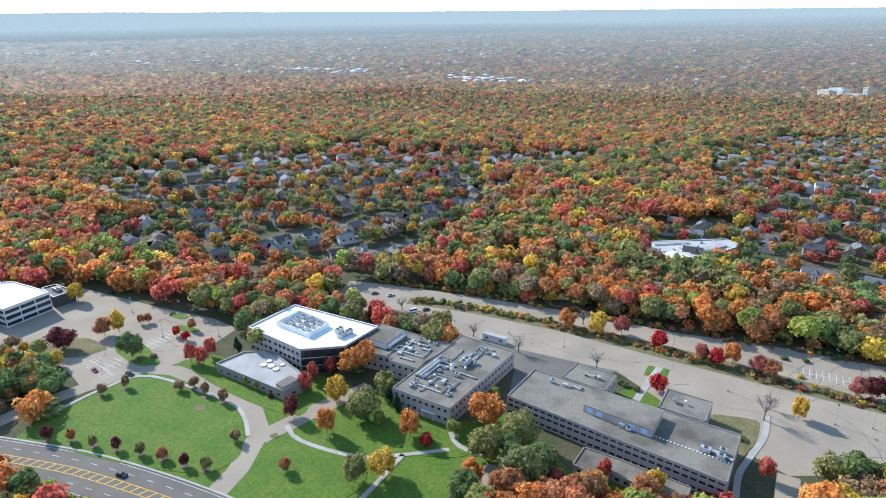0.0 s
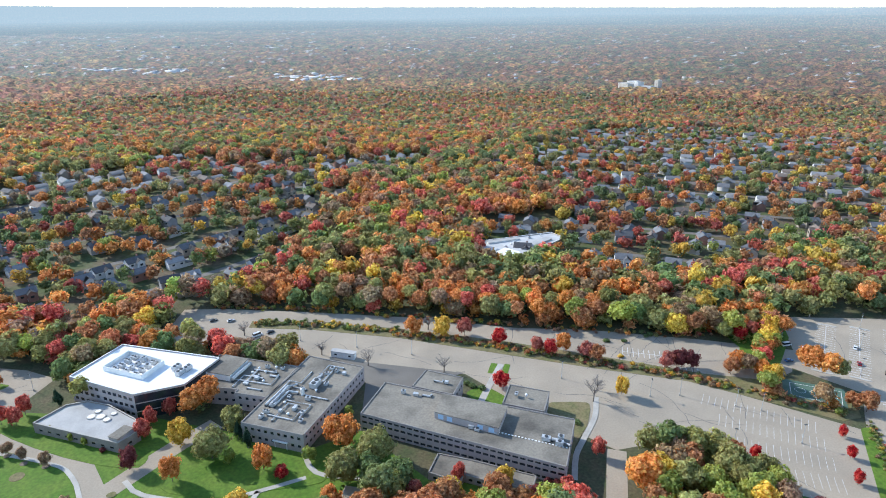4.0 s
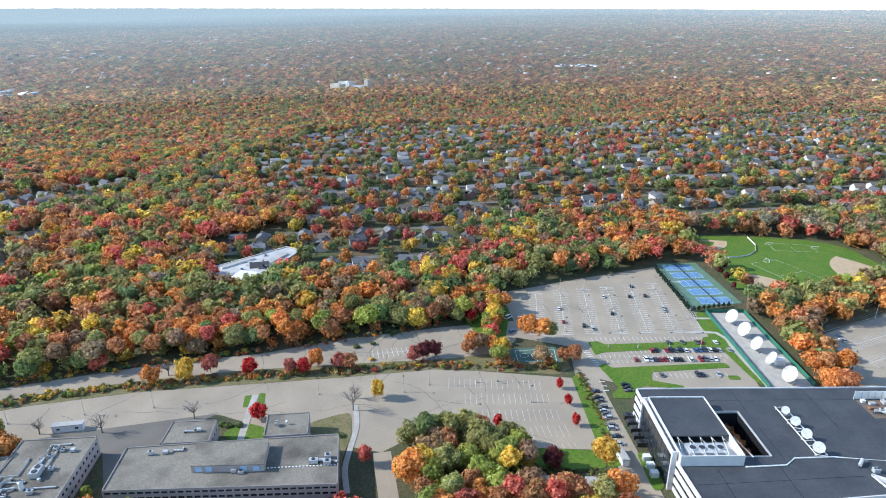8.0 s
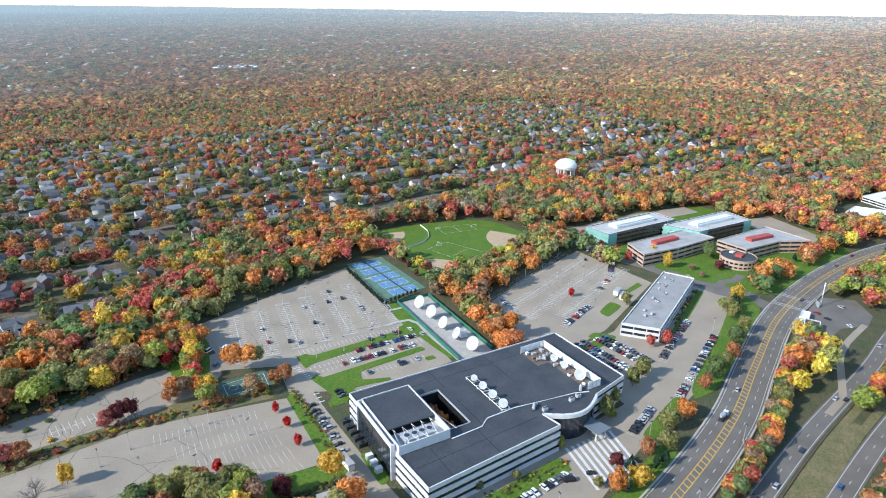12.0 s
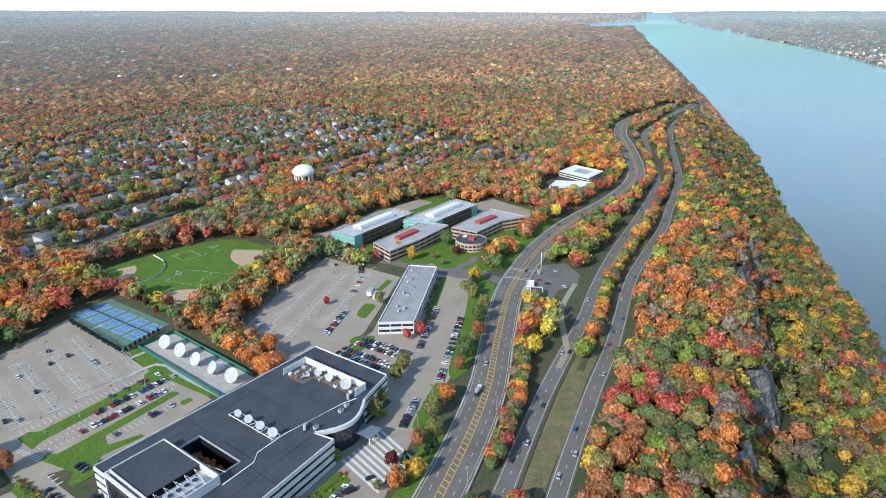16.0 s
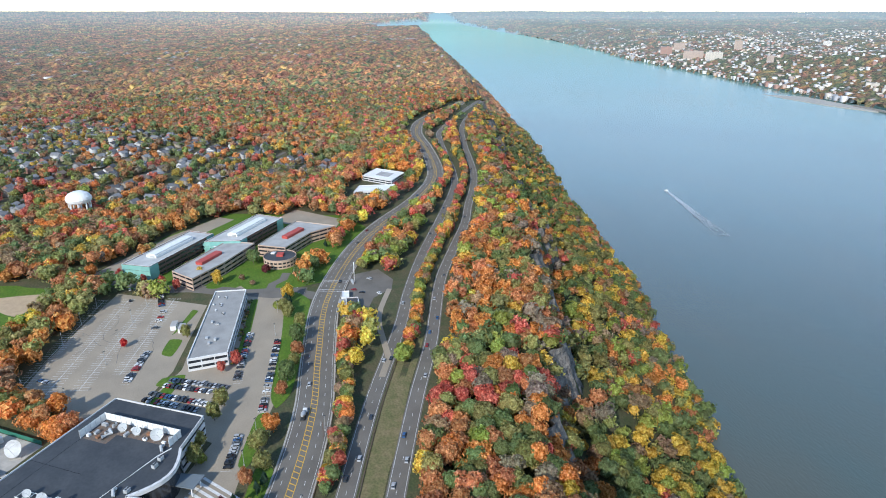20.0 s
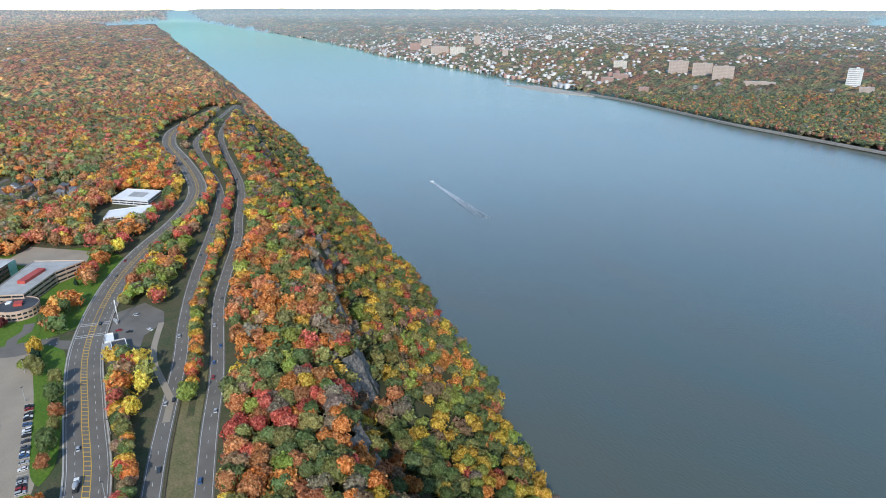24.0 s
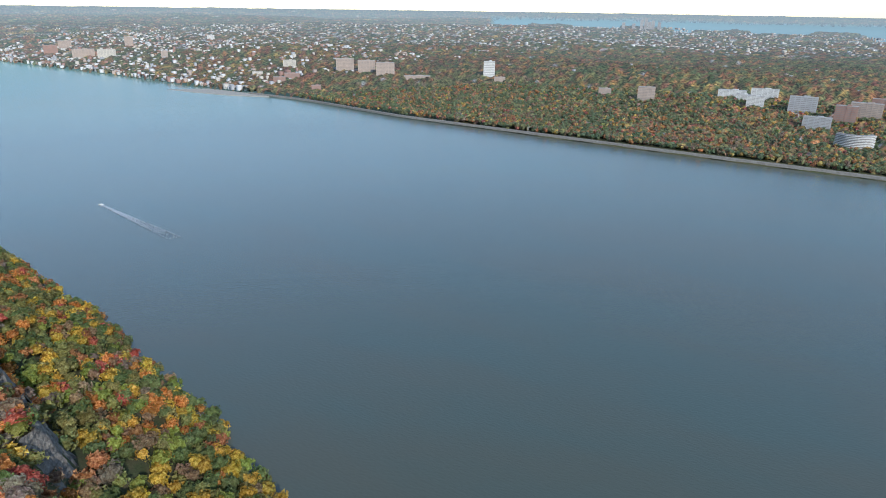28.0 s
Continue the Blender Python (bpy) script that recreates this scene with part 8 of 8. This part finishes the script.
def tree(x, y, r, h, hue, z=0.0, shape="tree", label=None):
    """A tree of its own: trunk with limbs and a crown, or an upright conifer."""
    seed = tree_rng.randrange(3)
    key = (hue, seed, shape)
    at = Matrix.Translation((x, y, z)) @ Matrix.Rotation(tree_rng.uniform(0, 6.28), 4, "Z")
    if key in tree_models:
        first = tree_models[key].scale
        return copy_thing(tree_models[key], at @ Matrix.Diagonal((r / first.x, r / first.x, h / first.z, 1)))
    named = {"scarlet": "red"}.get(hue, hue)
    ob = tagged(new("shrub" if shape == "shrub" else "tree"), label or (TREE_LABEL[named] if shape != "shrub" else "low rounded shrub with " + named + " leaves"), "shrub" if shape == "shrub" else "tree")
    if hue == "fir":
        co, fa, tint = lump(3, 90 + seed, 420, 9, 0.06, 0.1)
        t = (co[:, 2] - co[:, 2].min()) / np.ptp(co[:, 2])
        co = np.c_[co[:, :2] * (1.15 * (1 - t) ** 0.8 + 0.05)[:, None], 0.08 + 0.92 * t]
    else:
        co, fa, tint = lump(3, 60 + 7 * seed + len(hue), 560, 16, 0.07, 0.1)
        lo, hi = (0.12, 1.0) if shape == "tree" else (0.0, 1.0)
        co = np.c_[co[:, :2], lo + (hi - lo) * (co[:, 2] - co[:, 2].min()) / np.ptp(co[:, 2])]
    base = np.array(PALETTE[hue]) * 1.45
    rr_ = np.random.default_rng(seed + 40)
    cols = np.clip(base * tint * rr_.uniform(0.85, 1.15, (len(co), 1)) * rr_.uniform(0.93, 1.07, (len(co), 3)), 0, 0.9)
    mesh_of("crown", co, fa, LEAVES, ob, colours=cols)
    part("trunk", trunk_mesh(seed + len(hue)), BARK, ob)
    ob.matrix_basis = at @ Matrix.Diagonal((r, r, h, 1))
    tree_models[key] = ob
    return ob


def bare_tree(x, y, h, seed):
    """A leafless tree: limbs that fork into fine twigs."""
    r = random.Random(seed)
    ob = tagged(new("tree"), "bare grey leafless tree with fine spreading twigs", "tree")
    part("trunk", tube(bmesh.new(), [(0, 0, -0.2), (0.1, 0, h * 0.3), (0.2, 0.1, h * 0.6)], [0.35, 0.25, 0.1], 7), BARK, ob)
    bm = bmesh.new()
    for k in range(16):
        a = k * 2.4 + r.uniform(-0.3, 0.3)
        z = h * r.uniform(0.25, 0.5)
        up = r.uniform(0.25, 0.5) * h
        e = r.uniform(0.25, 0.42) * h
        m_ = Vector((e * 0.5 * math.cos(a), e * 0.5 * math.sin(a), z + up * 0.55))
        t_ = Vector((e * math.cos(a), e * math.sin(a), z + up))
        tube(bm, [(0.1, 0, z), m_, t_], [0.14, 0.08, 0.03], 4)
        for _ in range(7):
            s = m_.lerp(t_, r.uniform(-0.3, 1))
            q = s + Vector((r.uniform(-1, 1), r.uniform(-1, 1), r.uniform(0.2, 1.2))) * h * 0.13
            tube(bm, [s, q, q + Vector((r.uniform(-1, 1), r.uniform(-1, 1), r.uniform(0, 1))) * h * 0.07], [0.05, 0.035, 0.02], 3)
    part("twig_crown", bm, mat("grey_twigs", (0.22, 0.19, 0.17), None, grain=0.1) if "grey_twigs" not in bpy.data.materials else bpy.data.materials["grey_twigs"], ob)
    ob.matrix_basis = pose(x, y, 0)
    return ob


for x, y, h_, s in ((38, 282, 10, 1), (74, 266, 10, 2), (135, 224, 13, 3), (16, 299, 8, 4), (77, 312, 9, 5), (-24, 331, 9, 6), (141, 232, 8, 7), (-75, 268, 6, 8)):
    bare_tree(x, y, h_, s)
def grove(hue, r_, h_, *spots_):
    for x, y in spots_:
        k = tree_rng.uniform(0.85, 1.18)
        tree(x, y, r_ * k * 0.92, h_ * tree_rng.uniform(1.0, 1.3), hue)


grove("maroon", 2.5, 5.5, (-161, 214), (-130, 207), (-99, 197), (467, 231), (459, 217), (444, 199), (436, 188), (432, 196), (425, 188), (427, 176), (414, 177), (419, 169))
grove("rust", 2.5, 5.5, (-151, 213), (-109, 201), (-60, 194), (-168, 315), (-165, 317), (-137, 308))
grove("olive", 2.4, 5, (-140, 209), (-119, 204), (-90, 195), (211, 61), (224, 48), (232, 14))
grove("brown", 2.6, 5, (-115, 251), (-121, 249), (-108, 246), (-98, 240), (-147, 252), (-155, 246), (-84, 212), (509, -20), (495, -27))
grove("lime", 1.6, 4, (-86, 249), (-101, 261), (-95, 257), (-92, 253), (237, 186))
grove("scarlet", 2.6, 5.6, (180, 171), (218, 161), (208, 148), (226, 173), (-143, 301), (-136, 296), (-7, 208), (422, 60))
grove("red", 4.0, 8.5, (-125, 274), (-117, 279), (-118, 271), (-54, 262), (-61, 256), (-63, 248), (-3, 301), (543, 73), (529, 54), (518, 40), (505, 29), (374, -7), (368, 2))
grove("scarlet", 4.2, 8.5, (97, 246), (111, 287), (133, 269), (240, 256))
grove("pink", 4.2, 9, (95, 300), (150, 261), (251, 260), (127, 273), (185, 241), (40, 184))
grove("maroon", 4.6, 9, (-65, 229), (191, 240), (197, 238), (177, 136), (517, -40), (248, 8), (84, 168), (90, 163))
grove("orange", 5.2, 10.5, (68, 309), (-14, 215), (226, 222), (219, 232), (141, 269), (10, 184), (60, 170), (560, 96), (232, 6), (300, -20), (-48, 217))
grove("yellow", 5.4, 11, (279, 279), (268, 268), (260, 257), (-176, 306), (225, 214), (83, 303), (520, 10), (507, -1), (-48, 240), (-220, 346), (52, 178), (240, -2), (458, -50))
grove("rust", 4.6, 9, (154, 257), (220, 209), (213, 228), (252, 185), (248, 189), (-182, 302), (262, -4), (330, -29), (372, -44))
grove("orange", 8.0, 15, (18, 222))
grove("yellow", 7.4, 13, (-23, 191))
grove("olive", 8.0, 13.5, (-34, 227), (16, 200), (30, 208))
grove("green", 6.2, 12, (-157, 280), (26, 196), (36, 190), (7, 176), (540, -32), (497, -64), (508, -78), (345, -34), (390, -47), (5, 160))
grove("olive", 5.2, 10, (-33, 188), (-26, 244), (360, -40), (410, -52), (430, -46), (319, 8), (331, 4), (285, 18), (297, 17), (440, -44), (422, 22), (45, 172), (70, 160), (285, -12), (270, -12))
grove("red", 3.6, 8, (59, 189), (118, 188), (97, 172))
grove("yellow", 4.4, 9, (75, 181), (150, 225))
grove("maroon", 2.2, 3.4, (95, 176), (99, 174), (92, 178))
grove("lime", 3.0, 6.5, (252, 35), (284, 15), (-27, 222), (4, 216), (444, -40), (23, 240))
grove("maroon", 7.0, 13, (-196, 288))
grove("fir", 3.0, 9, (-24, 236), (-20, 230), (258, -12), (254, -8), (246, 2), (352, -36), (380, -44), (448, -50), (452, -48), (-14, 244), (-104, 281), (-48, 305), (-40, 312), (-34, 303), (560, -98))
for a, b in ((34, 24), (35, 32), (34, 40), (36, 45)):
    tree(*HQ(a, b), 3.4, 11.5, tree_rng.choice(("orange", "olive", "rust")), 0.1)
# clipped conifers along the tennis courts
for k in range(24):
    tree(400 - 41 * k / 23, 229 - 50 * k / 23, 1.5, 5.2, "fir")
for k in range(8):
    tree(360 + 24 * k / 7, 176 - 11 * k / 7, 1.6, 4.6, "fir")
# shrubs
for hue, spots_ in (("yellow", ((179, 289), (189, 288), (168, 257), (246, 280))), ("green", ((169, 274), (178, 271), (193, 273), (228, 276), (84, 250), (88, 247), (82, 253), (116, 214), (120, 211), (240, 263), (196, 274), (231, 274))), ("brown", ((164, 246), (158, 250), (-152, 276), (-146, 279))), ("maroon", ((-14, 228), (-72, 246), (-78, 243)))):
    for x, y in spots_:
        tree(x, y, tree_rng.uniform(1.5, 2.4), tree_rng.uniform(1.4, 2.2), hue, 0.05, "shrub")


def brush(name, line, wide, n, mixing, label, size=(0.8, 1.9)):
    """A belt of brushwood along a line."""
    fl = flow(line, 4)
    k = rng.integers(0, len(fl), n)
    x = fl[k, 0] + rng.uniform(-wide, wide, n) + rng.uniform(-2, 2, n)
    y = fl[k, 1] + rng.uniform(-wide, wide, n) + rng.uniform(-2, 2, n)
    r = rng.uniform(*size, n)
    plant(name, x, y, r, r * rng.uniform(1.0, 1.7, n), choose_hue(x, y, mixing) * 0.9, 1, LEAVES, label)


BRUSHY = (0.08, 0.18, 0.08, 0.12, 0.16, 0.24, 0.30, 0.06)
brush("brushwood", [(-16, 344), (13, 335), (58, 314)], 2.5, 130, (0.02, 0.05, 0.02, 0.1, 0.4, 0.35, 0.1, 0.1), "dense green and tan brushwood between car parks")
brush("brushwood", [(60, 312), (109, 284), (150, 257), (190, 231), (240, 188)], 2.6, 330, BRUSHY, "dry brown and red brushwood on a bank")
brush("brushwood", [(-40, 372), (20, 352), (127, 304), (222, 268), (262, 284)], 1.6, 260, BRUSHY, "rough brush along the wood's edge")
brush("brushwood", [(246, 176), (222, 144), (204, 124)], 1.2, 90, (0.02, 0.05, 0.02, 0.05, 0.5, 0.3, 0.1, 0.1), "low green hedge beside the drive", (0.6, 1.1))
brush("brushwood", [(172, 138), (194, 119)], 0.8, 60, (0, 0, 0, 0, 1, 0.2, 0, 0), "dark clipped hedge across a lawn", (0.7, 1.0))
brush("brushwood", [(540, 43), (600, -7)], 1.2, 60, (0.02, 0.05, 0.02, 0.05, 0.5, 0.4, 0.1, 0.1), "clipped round bushes along an office wing", (0.8, 1.4))
brush("brushwood", [HQ(2, 81), HQ(40, 80), HQ(71, 78)], 1.5, 70, (0.02, 0.05, 0.02, 0.05, 0.5, 0.4, 0.1, 0.1), "low green planting along the office front", (0.6, 1.2))
brush("brushwood", [(376, -5), (420, -13), (468, -23)], 1.0, 70, (0, 0.02, 0, 0.05, 0.6, 0.3, 0.1, 0.1), "clipped green hedge along a low office", (0.7, 1.1))

# ---- the cliff: broken columns of dark rock below the edge ----
cl = np.random.default_rng(31)
v_at = np.arange(120, 2100, 3.0)
for seg_ in range(0, len(v_at) - 1, 55):
    vs_ = v_at[seg_ : seg_ + 56]
    if len(vs_) < 3:
        continue
    hs = np.array([-58, -46, -36, -27, -19, -12, -6, -2, 0.5])
    V2, H2 = np.meshgrid(vs_, hs, indexing="ij")
    top = np.interp(V2, *BANK_NEAR) + 145 + 9 * np.sin(V2 / 37) + 6 * np.sin(V2 / 13)
    step_ = 2.4 * np.sign(np.sin(V2 * 0.52 + 0.4 * np.sin(H2 / 9))) + 2.2 * np.sin(V2 * 0.17 + 1) + cl.uniform(-1.3, 1.3, V2.shape)
    U2 = top - 4 - 21 * np.maximum((-H2 - 2) / 56, 0) ** 0.9 - step_
    X2, Y2 = xy(U2, V2)
    f2 = grid_faces(*V2.shape)
    tagged(mesh_of("cliff", np.stack([X2.ravel(), Y2.ravel(), H2.ravel()], 1), f2, ROCK), "broken grey basalt cliff face above wooded scree", "cliff", kind="structure")

# mulch rings under the young trees on the lawn
MULCH = mat("bark_mulch", (0.17, 0.13, 0.10), (0.11, 0.085, 0.065), 0.8, grain=0.3)
for x, y in ((-161, 213), (-150, 211), (-140, 209), (-130, 206), (-119, 204), (-109, 201), (-99, 197), (-90, 194), (-98, 239), (-107, 243), (-115, 250), (-122, 252), (-147, 250), (-155, 244)):
    tagged(part("mulch_ring", cyl(bmesh.new(), (x, y, 0.1), 1.5, 0.14, 14), MULCH), "round brown mulch bed under a young tree", "mulch bed", "mulch rings", kind="structure")
